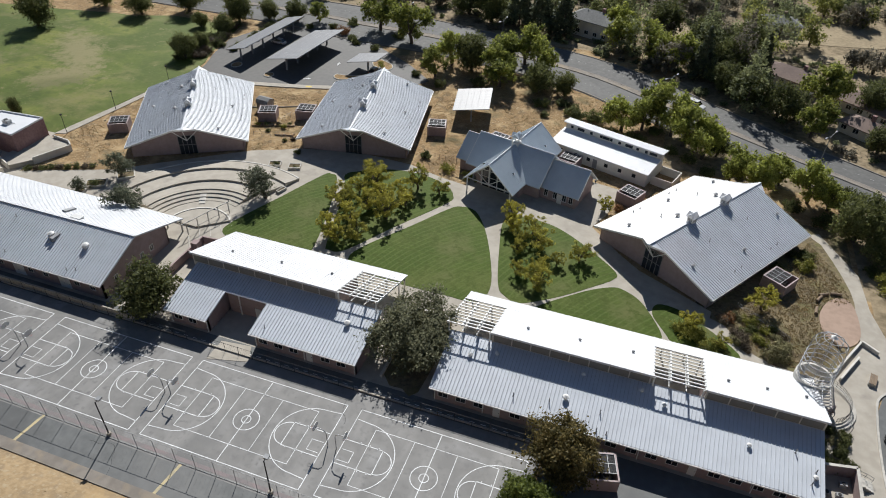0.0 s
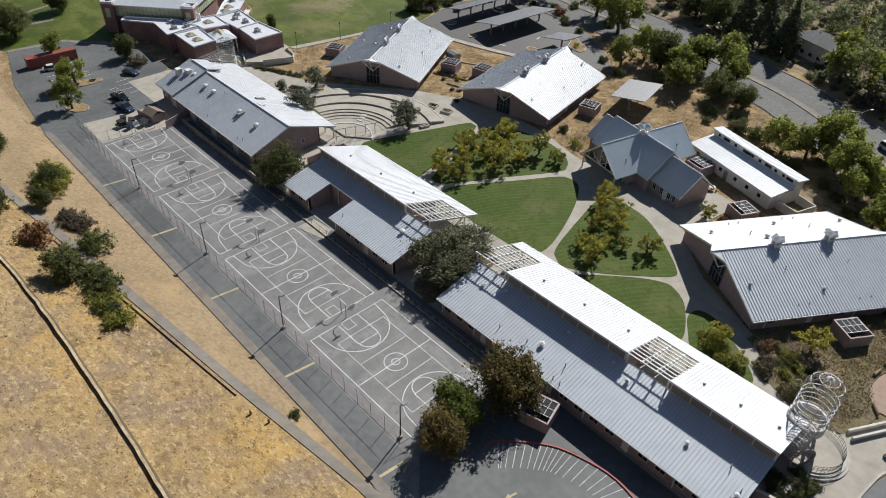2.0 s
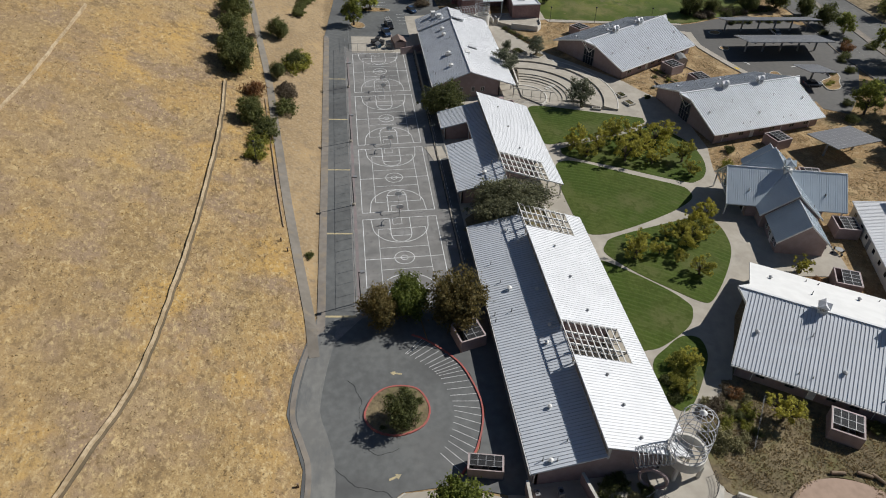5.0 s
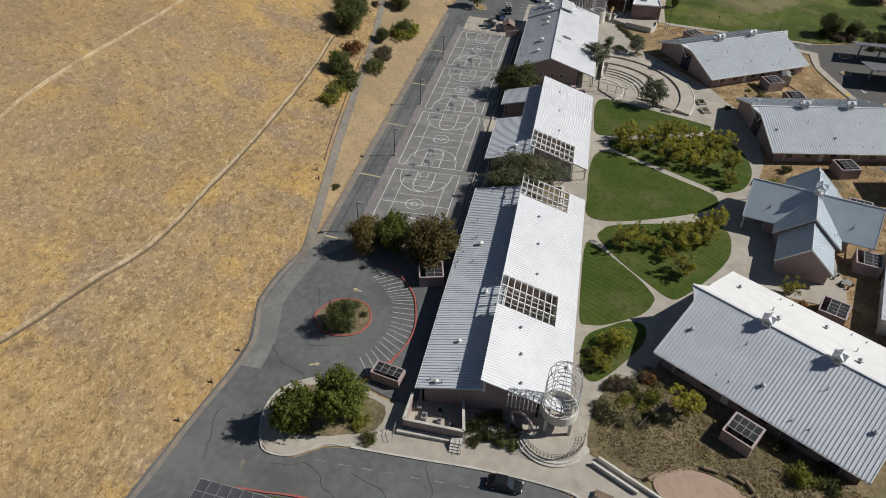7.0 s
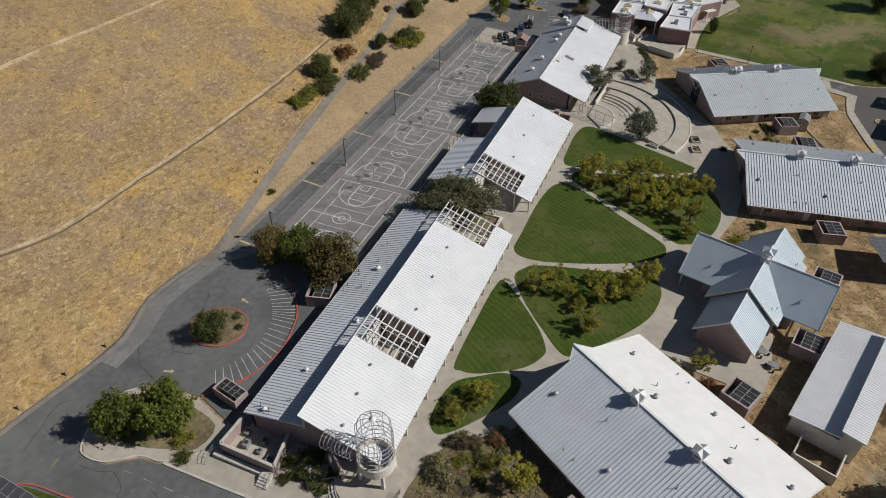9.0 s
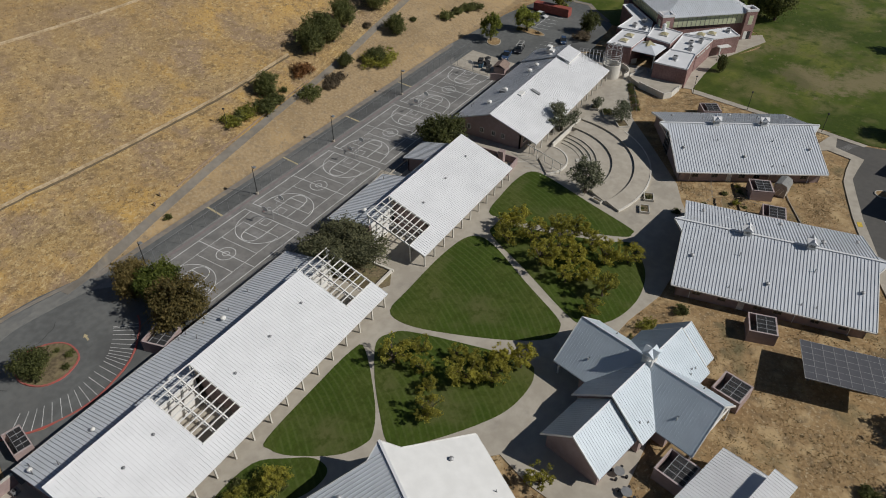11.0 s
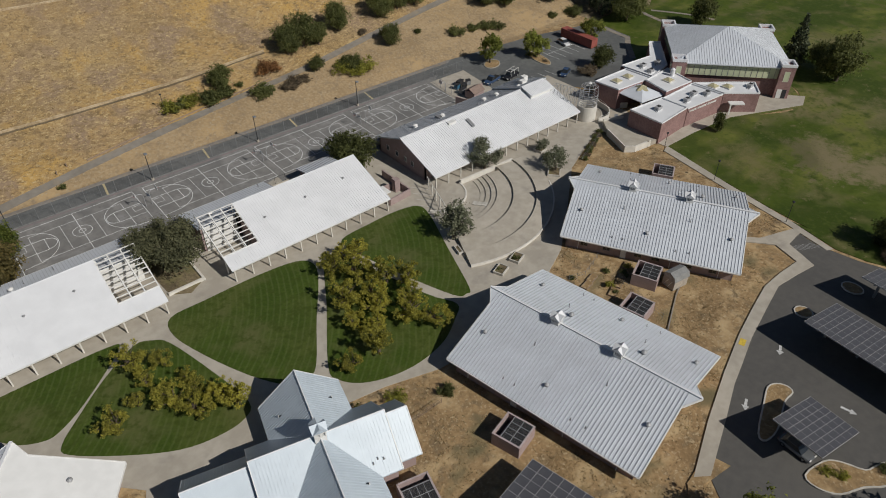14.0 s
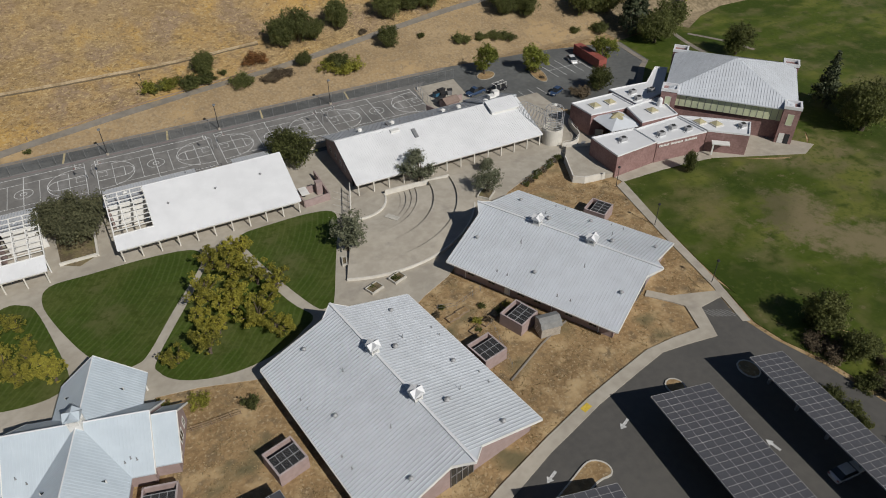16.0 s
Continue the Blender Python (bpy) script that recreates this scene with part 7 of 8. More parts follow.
for k, x, y, r in (("yellowbush", -73.4, 161.6, 0.8), ("yellowbush", -74.2, 163.2, 0.9), ("bush", -79.6, 166.6, 1.1), ("bush", -54.0, 156.5, 2.0), ("bush", -45.5, 160.8, 2.2), ("oak", -42.6, 172.6, 4.0), ("road", -31.4, 171.6, 4.0), ("road", -56.0, 170.4, 4.0), ("bush", -27.0, 155.0, 2.0), ("oak", -22.6, 163.4, 3.2), ("bush", -24.4, 150.0, 1.4), ("bush", -8.6, 146.0, 2.2), ("bush", 9.8, 150.6, 2.2), ("oak", 15.6, 145.2, 2.6), ("road", 28.4, 137.6, 3.0), ("bush", 20.6, 139.0, 2.0), ("bush", 30.4, 129.0, 2.0), ("oak", 40.6, 131.6, 3.0), ("bush", 36.0, 125.4, 2.2), ("oak", 48.6, 114.0, 3.4), ("oak", 50.4, 105.6, 3.6), ("bush", -62.6, 168.2, 1.8), ("bush", -77.4, 184.0, 2.0), ("bush", -94.6, 188.0, 2.0), ("oak", -112.0, 184.0, 3.4), ("oak", -121.0, 182.0, 3.2), ("bush", -106, 179.8, 1.5)):
    plant(k, x, y, r, group=G3)
# beyond the road
for k, x, y, r in (("road", 36.4, 163.0, 3.6), ("road", 39.0, 179.0, 5.2), ("road", -13.5, 200, 5.6), ("road", -4.2, 195.5, 5.0), ("road", 3.4, 191, 4.6), ("oak", 20.4, 205, 6.0), ("oak", 10.0, 204, 6.0), ("oak", -2.5, 213, 6.0), ("pine", -31.5, 203.2, 4.0), ("pine", -39, 205, 4.2), ("oak", 16.8, 192, 5.4), ("oak", 15.4, 182.0, 4.4), ("oak", 21.6, 176, 4.8), ("oak", 28.8, 170.0, 4.4), ("pine", 9.8, 187.5, 3.2), ("oak", 33.4, 171.0, 4.0), ("pine", 24.0, 184.0, 3.4), ("oak", -55.5, 208, 5.6), ("oak", -64, 212, 5.4), ("pine", -46, 207, 4.0), ("oak", 52.0, 181.0, 4.8), ("oak", 50.5, 160.5, 3.6), ("oak", 58, 166, 4.4), ("oak", -22.0, 215, 5.0)):
    plant(k, x, y, r, group=G3)


def inside(x, y, poly):
    """Which points lie within a plan outline."""
    hit = np.zeros(len(x), bool)
    for (x0, y0), (x1, y1) in zip(poly, list(poly[1:]) + [poly[0]]):
        cross = (y0 > y) != (y1 > y)
        hit ^= cross & (x < (x1 - x0) * (y - y0) / ((y1 - y0) or 1e-9) + x0)
    return hit


CLEARINGS = [[(20, 224), (28, 238), (44, 246), (70, 252), (70, 236), (44, 228)], [(-24, 216), (-12, 226), (14, 233), (30, 230), (18, 218), (-8, 213)], [(-12, 262), (-16, 282), (24, 292), (40, 276), (10, 264)], [(16, 203), (18, 209), (36, 216), (60, 226), (62, 221), (38, 210)], [(-24, 209), (-8, 206), (4, 197), (2, 194), (-12, 201)]]
for pts in CLEARINGS[:2] + CLEARINGS[3:]:
    sheet("dry_clearing", smooth(pts, 3), 0.03, M_CLEARING, "pale dry grass clearing among the woods", "clearing")
sheet("far_lot", CLEARINGS[2], 0.05, M_PATH, "pale paved lot beyond the woods", "parking lot")


def woods():
    """Far woods and brush beyond the road and past the field, as one sheet of foliage."""
    rng = np.random.default_rng(11)
    rr = random.Random(5)
    spots = []
    tries = 0
    while len(spots) < 470 and tries < 30000:
        tries += 1
        x, y = rr.uniform(-230, 150), rr.uniform(60, 330)
        far = float(np.interp(x, [p[0] for p in FAR], [p[1] for p in FAR]))
        near = float(np.interp(x, [p[0] for p in NEAR], [p[1] for p in NEAR]))
        ok = y > far + 4 or (x > 48 and y < near - 4 and y > 118 or x > 85 and y < near - 4 and y > 60)
        if 22 < x < 66 and far < y < 204 or -44 < x < -8 and 196 < y < 224 or any(inside(np.array([x]), np.array([y]), p)[0] for p in CLEARINGS):
            ok = False
        if ok and all((x - a) ** 2 + (y - b) ** 2 > 17 for a, b, c in spots):
            spots.append((x, y, rr.uniform(3.6, 6.6)))
    while len(spots) < 530:
        x, y = rr.uniform(-330, -190), rr.uniform(-30, 40)
        if y < 34 + (-190 - x) * 0.02:
            spots.append((x, y, rr.uniform(3.0, 5.5)))
    g = Geo()
    kinds = ([], [], [])
    for x, y, r in spots:
        b = np.array(crown_blobs(rng, ("round", "round", "open", "wide", "cone")[rr.randrange(5)], r, 3))
        b[:, 4] = 1
        b[:, :3] += (x, y, land(x, y) - 0.1 * r)
        near = 1.0 if -140 < x < 110 and y < 270 else 0.5
        kinds[(0, 0, 0, 1, 1, 2, 2)[rr.randrange(7)]].append(leaves(rng, [tuple(q) for q in b], int(1900 * near), 0.55 / math.sqrt(near)))
        g.tube([(x, y, land(x, y) - 0.5), (x, y, land(x, y) + r)], 0.07 * r, 5, 0.04 * r)
    for v, mat, text in zip(kinds, (L_WOODS, L_FARGREEN, L_DUSTY), ("mixed dark green woodland beyond the road", "yellow-green trees among the far woodland", "dusty grey-brown trees among the far woodland")):
        ob = tagged(new("woodland", leaf_mesh("woodland", np.concatenate(v), mat)), text, "woodland", kind="stuff")
        if mat is L_WOODS:
            tagged(part("trunks", g, M_BARK, ob), kind="stuff")
    brush = ([], [])
    for k in range(800):
        x = rr.uniform(-120, 100)
        far = float(np.interp(x, [p[0] for p in FAR], [p[1] for p in FAR]))
        y = far + rr.uniform(2.0, 60)
        if 22 < x < 66 and far + 8 < y < 204 or any(inside(np.array([x]), np.array([y]), p)[0] for p in CLEARINGS[:3]):
            continue
        r = rr.uniform(0.8, 2.2)
        b = np.array(crown_blobs(rng, "bush", r, 3))
        b[:, 4] = 1
        b[:, :3] += (x, y, land(x, y) - 0.1)
        brush[k % 2].append(leaves(rng, [tuple(q) for q in b], 260, 0.42))
    for v, mat in zip(brush, (L_WOODS, L_DUSTY)):
        tagged(new("underbrush", leaf_mesh("underbrush", np.concatenate(v), mat)), "low tangled brush under the woodland trees", "undergrowth", kind="stuff")


woods()


# ---- dry grass tufts ----
def tufts(rng, x, y, z, high, wide):
    """Three leaning blades for each tuft."""
    n = len(x)
    base = np.stack([x, y, z], 1)
    out = []
    for k in range(3):
        a = rng.random(n) * 6.283
        side = np.stack([np.cos(a), np.sin(a), np.zeros(n)], 1) * (wide * (0.6 + 0.8 * rng.random(n)))[:, None]
        lean = np.stack([rng.normal(size=n) * 0.45, rng.normal(size=n) * 0.45, np.ones(n)], 1) * (high * (0.5 + rng.random(n)))[:, None]
        foot = base + rng.normal(size=(n, 3)) * np.array([0.18, 0.18, 0])
        out.append(np.stack([foot - side, foot + side, foot + lean], 1))
    return np.concatenate(out).reshape(-1, 3)


def hill_grass():
    rng = np.random.default_rng(4)
    n = 42000
    x, y = rng.uniform(-200, 118, n), rng.uniform(-105, 29, n)
    foot = np.interp(x, FOOT_X, FOOT_Y)
    d = foot - y
    line = np.interp(x, [p[0] for p in TRACK_LINE], [p[1] for p in TRACK_LINE])
    keep = (d > 0.8) & (np.abs(y - line) > 1.7) & ((y < line) | (rng.random(n) < 0.12))
    x, y, d = x[keep], y[keep], d[keep]
    rise = np.array([noise.noise(Vector((a * 0.05, b * 0.05, 3.1))) for a, b in zip(x, y)])
    thick = np.array([noise.noise(Vector((a * 0.09, b * 0.09, 9.0))) for a, b in zip(x, y)])
    z = 0.2 + np.interp(d, HILL_D, HILL_H) - 0.1 + np.clip((d - 14) / 15, 0, 1) * 0.6 * rise
    keep = thick > rng.uniform(-0.55, 0.15, len(x))
    v = tufts(rng, x[keep], y[keep], z[keep], 0.16, 0.09)
    tagged(new("hill_grass", leaf_mesh("hill_grass", v, L_TUFT)), "dry golden grass tufts on the hillside", "grass", kind="stuff")
    n = 42000
    x, y = rng.uniform(-124, 16, n), rng.uniform(96, 166, n)
    free = np.ones(n, bool)
    for p in SHEETS:
        free &= ~inside(x, y, p)
    x, y = x[free], y[free]
    thick = np.array([noise.noise(Vector((a * 0.16, b * 0.16, 2.0))) for a, b in zip(x, y)])
    keep = thick > rng.uniform(-0.35, 0.3, len(x))
    x, y = x[keep], y[keep]
    v = tufts(rng, x, y, 0.12 + 0.011 * np.clip(y - 60, 0, None), 0.16, 0.09)
    bx, by = rng.uniform(18, 40, 9000), rng.uniform(83, 121, 9000)
    bed = inside(bx, by, [(22.4, 85), (19.6, 89), (17.4, 91.8), (27, 104), (33, 118), (37.6, 108), (38.6, 102), (34, 100.4), (32.6, 96), (35.2, 90.8), (33, 83.6), (28, 83)])
    v = np.concatenate([v, tufts(rng, bx[bed], by[bed], 0.28 + 0.011 * np.clip(by[bed] - 60, 0, None), 0.16, 0.09)])
    tagged(new("yard_weeds", leaf_mesh("yard_weeds", v, L_WEED)), "dry straw and weeds on the bare school yards", "grass", kind="stuff")


hill_grass()


# ---- amphitheatre ----
AC = Vector((-75.5, 80.5))


def arc_block(name, r0, r1, a0, a1, z0, z1, mat, parent, n=36, label="", z2=None):
    g = Geo()
    z2 = z1 if z2 is None else z2
    ring_pts = [(math.cos(radians(a0 + (a1 - a0) * i / n)), math.sin(radians(a0 + (a1 - a0) * i / n))) for i in range(n + 1)]
    for i in range(n):
        (c, s), (d, t) = ring_pts[i], ring_pts[i + 1]
        g.face((r0 * c, r0 * s, z1), (r1 * c, r1 * s, z2), (r1 * d, r1 * t, z2), (r0 * d, r0 * t, z1))
        g.face((r0 * d, r0 * t, z0), (r0 * c, r0 * s, z0), (r0 * c, r0 * s, z1), (r0 * d, r0 * t, z1))
        g.face((r1 * c, r1 * s, z0), (r1 * d, r1 * t, z0), (r1 * d, r1 * t, z2), (r1 * c, r1 * s, z2))
    for k in (0, n):
        c, s = ring_pts[k]
        g.face((r0 * c, r0 * s, z0), (r1 * c, r1 * s, z0), (r1 * c, r1 * s, z2), (r0 * c, r0 * s, z1))
    return part(name, g, mat, parent, label)


amph = thing("amphitheatre", "curved concrete amphitheatre terraces facing a round stage", "amphitheatre", pose(AC.x, AC.y, 0.42))
edges = [9.0, 10.1, 11.2, 12.3, 15.6, 20.2, 23.6]
for i in range(6):
    a1 = 172 if edges[i] < 15 else 176
    high, low = ((0.22, 0.22), (0.44, 0.44), (0.66, 0.66), (0.88, 0.62), (1.0, 0.66), (1.04, 0.70))[i]
    arc_block("terrace", edges[i], edges[i + 1], 66 + (6 if i < 4 else 0), a1, -0.3, high, M_CONCRETE, amph, z2=low)
arc_block("stage", 0.0, 6.0, 40, 178, -0.3, 0.38, M_CONCRETE, amph, label="raised round concrete stage")
arc_block("stage_wall", 6.0, 6.3, 40, 178, -0.3, 0.5, M_STUCCO, amph, label="curved pale plaster stage wall")
arc_block("rim_wall", 23.5, 23.75, 66, 150, -0.3, 0.80, M_STUCCO, amph, label="low pale rim wall")
g = Geo()
for k in range(3):
    g.box(10.0 - 1.0 * k, 11.0 - 1.0 * k, -0.6, 0.6, 0, 0.55 - 0.14 * k, pose(0, 0, 0, 0, 0, 118))
part("centre_steps", g, M_KERB, amph)
part("end_wall", Geo().box(6.3, 20.4, -0.2, 0.15, -0.3, 1.1, pose(0, 0, 0, 0, 0, 177)), M_STUCCO, amph, "low pale plaster end wall")
pr = thing("post_trellis", "row of slender steel posts under one beam beside the stage", "trellis", pose(-75.5, 78.2, 0.45))
for k in range(5):
    x, y = 0.76 * k, 2.15 * k
    part("post", Geo().box(x - 0.07, x + 0.07, y - 0.07, y + 0.07, -0.2, 2.75), M_STUCCO, pr)
    part("ramp_edge", Geo().box(0, 4.2, -0.07, 0.07, -0.2, 0.1, pose(x, y, 0, 0, 0, -52)), M_KERB, pr, "low pale kerb across the ramp")
part("beam", Geo().tube([(-0.3, -0.85, 2.7), (3.3, 9.35, 2.7)], 0.09, 6), M_STUCCO, pr, "pale round top beam")
part("lower_rail", Geo().tube([(-0.1, -0.3, 0.95), (3.1, 8.8, 0.95)], 0.04, 5), M_STEEL, pr)


def planter(x, y, turn, lx, ly, h=0.5, label="low concrete planter box with shrubs"):
    p = thing("planter", label, "planter", pose(x, y, level(y) + 0.05, 0, 0, turn), group="concrete planters")
    g = Geo()
    a, b, t = lx / 2, ly / 2, 0.18
    o, i4 = [(-a, -b), (a, -b), (a, b), (-a, b)], [(-a + t, -b + t), (a - t, -b + t), (a - t, b - t), (-a + t, b - t)]
    g.v = [(px, py, z) for z in (0, h) for q in (o, i4) for px, py in q]
    for k in range(4):
        j = (k + 1) % 4
        g.f += [(k, j, 8 + j, 8 + k), (8 + k, 8 + j, 12 + j, 12 + k), (4 + j, 4 + k, 12 + k, 12 + j)]
    part("box", g, M_KERB, p)
    part("soil", Geo().box(-a + t, a - t, -b + t, b - t, 0, h - 0.12), M_MULCH, p)


for x, y, a, lx, ly in ((-69.2, 106.2, 20, 2.6, 1.9), (-73.6, 105.6, 20, 2.6, 1.9), (-103.0, 85.7, 30, 4.0, 2.6), (-99.6, 90.4, 40, 3.4, 2.6), (-104, 82, 10, 2.2, 2.2), (-67.2, 97.2, 75, 2.2, 0.9)):
    planter(x, y, a, lx, ly)
solid("retaining_wall", Geo().box(-105.2, -69.6, 56.35, 56.6, 0, 1.35), M_CONCRETE, "long grey concrete retaining wall below the school hall", "wall", kind="structure")
solid("planter_wall", Geo().box(-28.6, -22.4, 74.4, 74.8, 0.2, 0.95), M_STUCCO, "low pale wall around a large tree", "wall")
solid("planter_wall", Geo().box(-28.9, -28.5, 59.5, 74.8, 0.2, 0.8), M_STUCCO, "low pale wall beside the hall", "wall")


# ---- plant enclosures ----
def enclosure():
    e = thing("plant_enclosure", "pink block equipment enclosure with a dark screened steel top", "enclosure", group="equipment enclosures")
    s, h, t = 2.1, 2.2, 0.2
    for k in range(4):
        part("wall", Geo().box(-s, s - t, -s, -s + t, -0.3, h, pose(0, 0, 0, 0, 0, 90 * k)), M_BLOCK, e)
    for k in range(4):
        part("coping", Geo().box(-s, s, -s - 0.02, -s + 0.2, h, h + 0.06, pose(0, 0, 0, 0, 0, 90 * k)), M_PINKCAP, e, "pale pink block coping")
    lo, hi = -0.9, s - 0.2
    for y in (lo, (lo + hi) / 2, hi):
        part("top_bar", Geo().box(-s + 0.2, s - 0.2, y - 0.035, y + 0.035, h - 0.02, h + 0.05), M_GALV, e)
    for k in range(5):
        x = -s + 0.22 + (2 * s - 0.44) * k / 4
        part("top_bar", Geo().box(x - 0.03, x + 0.03, lo, hi, h - 0.02, h + 0.045), M_GALV, e)
    g = Geo()
    for i in range(34):
        y = lo + 0.04 + i * (hi - lo - 0.08) / 33
        g.box(-s + 0.2, s - 0.2, y - 0.03, y + 0.03, h - 0.05, h - 0.03)
    tagged(part("screen", g, M_DARK, e, "dark slatted screen"), kind="stuff")
    for x, y in ((-0.9, 0.5), (0.8, -0.4)):
        u = part("condenser", Geo().box(x - 0.5, x + 0.5, y - 0.5, y + 0.5, 0, 1.1), M_STEEL, e, "grey condenser unit")
        part("fan_guard", Geo().cone(x, y, 1.1, 1.18, 0.4, 0.38, 12), M_DARK, u)
    part("floor_pad", Geo().box(-s + t, s - t, -s + t, s - t, -0.2, 0.03), M_CONCRETE, e)
    return e


SPOTS = [(-114.6, 106.6, 30), (-86.2, 124.0, 22), (-78.2, 128.0, 12), (-46.5, 132.4, 15), (-14.6, 128.6, -14), (-0.4, 119.8, -25), (27.0, 102.3, 57), (26.7, 52.8, 78), (3.9, 54.2, 15), (-31.4, 131.4, -14)]
first = enclosure()
for i, (x, y, a) in enumerate(SPOTS):
    m = pose(x, y, level(y), 0, 0, a)
    if i == 7:
        m = m @ Matrix.Diagonal((1.1, 0.58, 0.8, 1))
    if i:
        copy_thing(first, m)
    else:
        first.matrix_basis = m
shed = thing("garden_shed", "small pale timber garden shed with grey gambrel roof", "shed", pose(-89.2, 127.6, level(127), 0, 0, -8))
part("wall", Geo().box(-1.6, 1.6, -1.25, 1.25, 0, 2.0), M_SHEDWALL, shed)
prof = [(-1.4, 1.95), (-1.05, 2.75), (0, 3.15), (1.05, 2.75), (1.4, 1.95)]
for (ya, za), (yb, zb) in zip(prof[:-1], prof[1:]):
    part("roof", Geo().slab([(-1.75, ya, za), (1.75, ya, za), (1.75, yb, zb), (-1.75, yb, zb)], 0.08), M_GREYSHINGLE, shed, "grey shingle gambrel slope")
for x in (-1.6, 1.55):
    g = Geo()
    q = [(-1.25, 2.0), (-1.0, 2.68), (0, 3.05), (1.0, 2.68), (1.25, 2.0)]
    g.v = [(x, y, z) for y, z in q] + [(x + 0.05, y, z) for y, z in q]
    g.f = [tuple(range(5)), tuple(range(9, 4, -1))] + [(k, (k + 1) % 5, 5 + (k + 1) % 5, 5 + k) for k in range(5)]
    part("gable", g, M_SHEDWALL, shed)
for y in (-0.42, 0.42):
    d = part("door", Geo().box(1.6, 1.66, y - 0.4, y + 0.4, 0.05, 1.85), M_SHEDWALL, shed, "pale boarded door leaf")
    part("brace", Geo().tube([(1.67, y - 0.36, 0.2), (1.67, y + 0.36, 1.7)], 0.04, 4), M_WHITE, d)
for x, y, a in ((-82.0, 121.6, 22), (-84.4, 120.6, 22), (-86.8, 119.6, 22), (-79.6, 122.4, 22), (-77.6, 118.4, 10), (-79.6, 117.8, 12)):
    b = thing("raised_bed", "timber raised garden bed with dry plants", "garden bed", pose(x, y, level(y), 0, 0, a), group="raised garden beds")
    part("frame", Geo().box(-1.1, 1.1, -0.6, 0.6, 0, 0.25), M_WOOD, b)
    part("soil", Geo().box(-1.0, 1.0, -0.5, 0.5, 0.25, 0.28), M_DIRT, b)
for path in ([(-84.6, 114.8), (-79.2, 116.6), (-74.6, 115.2)], [(-80.5, 131.5), (-82.6, 120.5)], [(-107.5, 91.2), (-120.2, 86.0)]):
    fence("garden_fence", "thin grey wire garden fence", path, 1.2, 1.8, M_STEEL, rails=(1.0, 0.5), r=0.025)


# ---- solar canopies ----
def solar_roof(label, x, y, turn, lx, ly, z_low, z_high, posts, cols, rows):
    """A tilted panel roof: low edge at -x, high edge at +x of its own frame."""
    s = thing("solar_canopy", label, "solar canopy", pose(x, y, level(y), 0, 0, turn), group="solar canopies")
    tilt = math.degrees(math.atan2(z_high - z_low, lx))
    m = pose(0, 0, (z_low + z_high) / 2, 0, -tilt, 0)
    w = math.hypot(lx, z_high - z_low)
    part("deck", Geo().box(-w / 2, w / 2, -ly / 2, ly / 2, -0.14, -0.05, m), M_SOLARBACK, s, "pale ribbed underside")
    pw, ph = w / cols, ly / rows
    shared = Geo().box(-pw / 2 + 0.03, pw / 2 - 0.03, -ph / 2 + 0.03, ph / 2 - 0.03, 0.0, 0.045).mesh("solar_panel", M_SOLAR)
    for i in range(cols):
        for j in range(rows):
            p = part("solar_panel", shared, M_SOLAR, s)
            p.matrix_basis = m @ Matrix.Translation((-w / 2 + pw * (i + 0.5), -ly / 2 + ph * (j + 0.5), 0))
    g = Geo()
    for i in range(cols + 1):
        g.box(-w / 2 + pw * i - 0.025, -w / 2 + pw * i + 0.025, -ly / 2, ly / 2, -0.05, 0.05, m)
    for j in range(rows + 1):
        g.box(-w / 2, w / 2, -ly / 2 + ph * j - 0.02, -ly / 2 + ph * j + 0.02, -0.05, 0.049, m)
    part("panel_frame", g, M_SOLARBACK, s, "pale aluminium panel frame")
    for k in range(posts):
        py = 0 if posts == 1 else -ly / 2 + 2.0 + (ly - 4.0) * k / (posts - 1)
        p = part("post", Geo().box(-0.18, 0.18, py - 0.18, py + 0.18, -0.3, (z_low + z_high) / 2 - 0.5), M_STEEL, s)
        part("beam", Geo().box(-w / 2 + 0.4, w / 2 - 0.4, py - 0.12, py + 0.12, -0.5, -0.14, m), M_STEEL, p)
    return s


solar_roof("long solar panel canopy over parking bays", -95.5, 160.2, -4.2, 10.0, 24.4, 2.75, 4.7, 5, 6, 24)
solar_roof("long narrow solar panel canopy over parking bays", -110.1, 163.5, -4.2, 6.4, 29.4, 3.1, 4.6, 6, 4, 29)
solar_roof("short solar panel canopy over parking bays", -75.7, 157.8, -6.0, 9.2, 6.9, 2.8, 4.8, 1, 6, 7)
solar_roof("freestanding solar panel array on one post", -41.6, 144.4, 12.0, 8.6, 12.0, 3.4, 4.4, 2, 6, 8)
def oval(x, y, lx, ly, a):
    c, q = math.cos(radians(a)), math.sin(radians(a))
    return [(x + lx * math.cos(t * 0.5236) * c - ly / 2 * math.sin(t * 0.5236) * q, y + lx * math.cos(t * 0.5236) * q + ly / 2 * math.sin(t * 0.5236) * c) for t in range(12)]


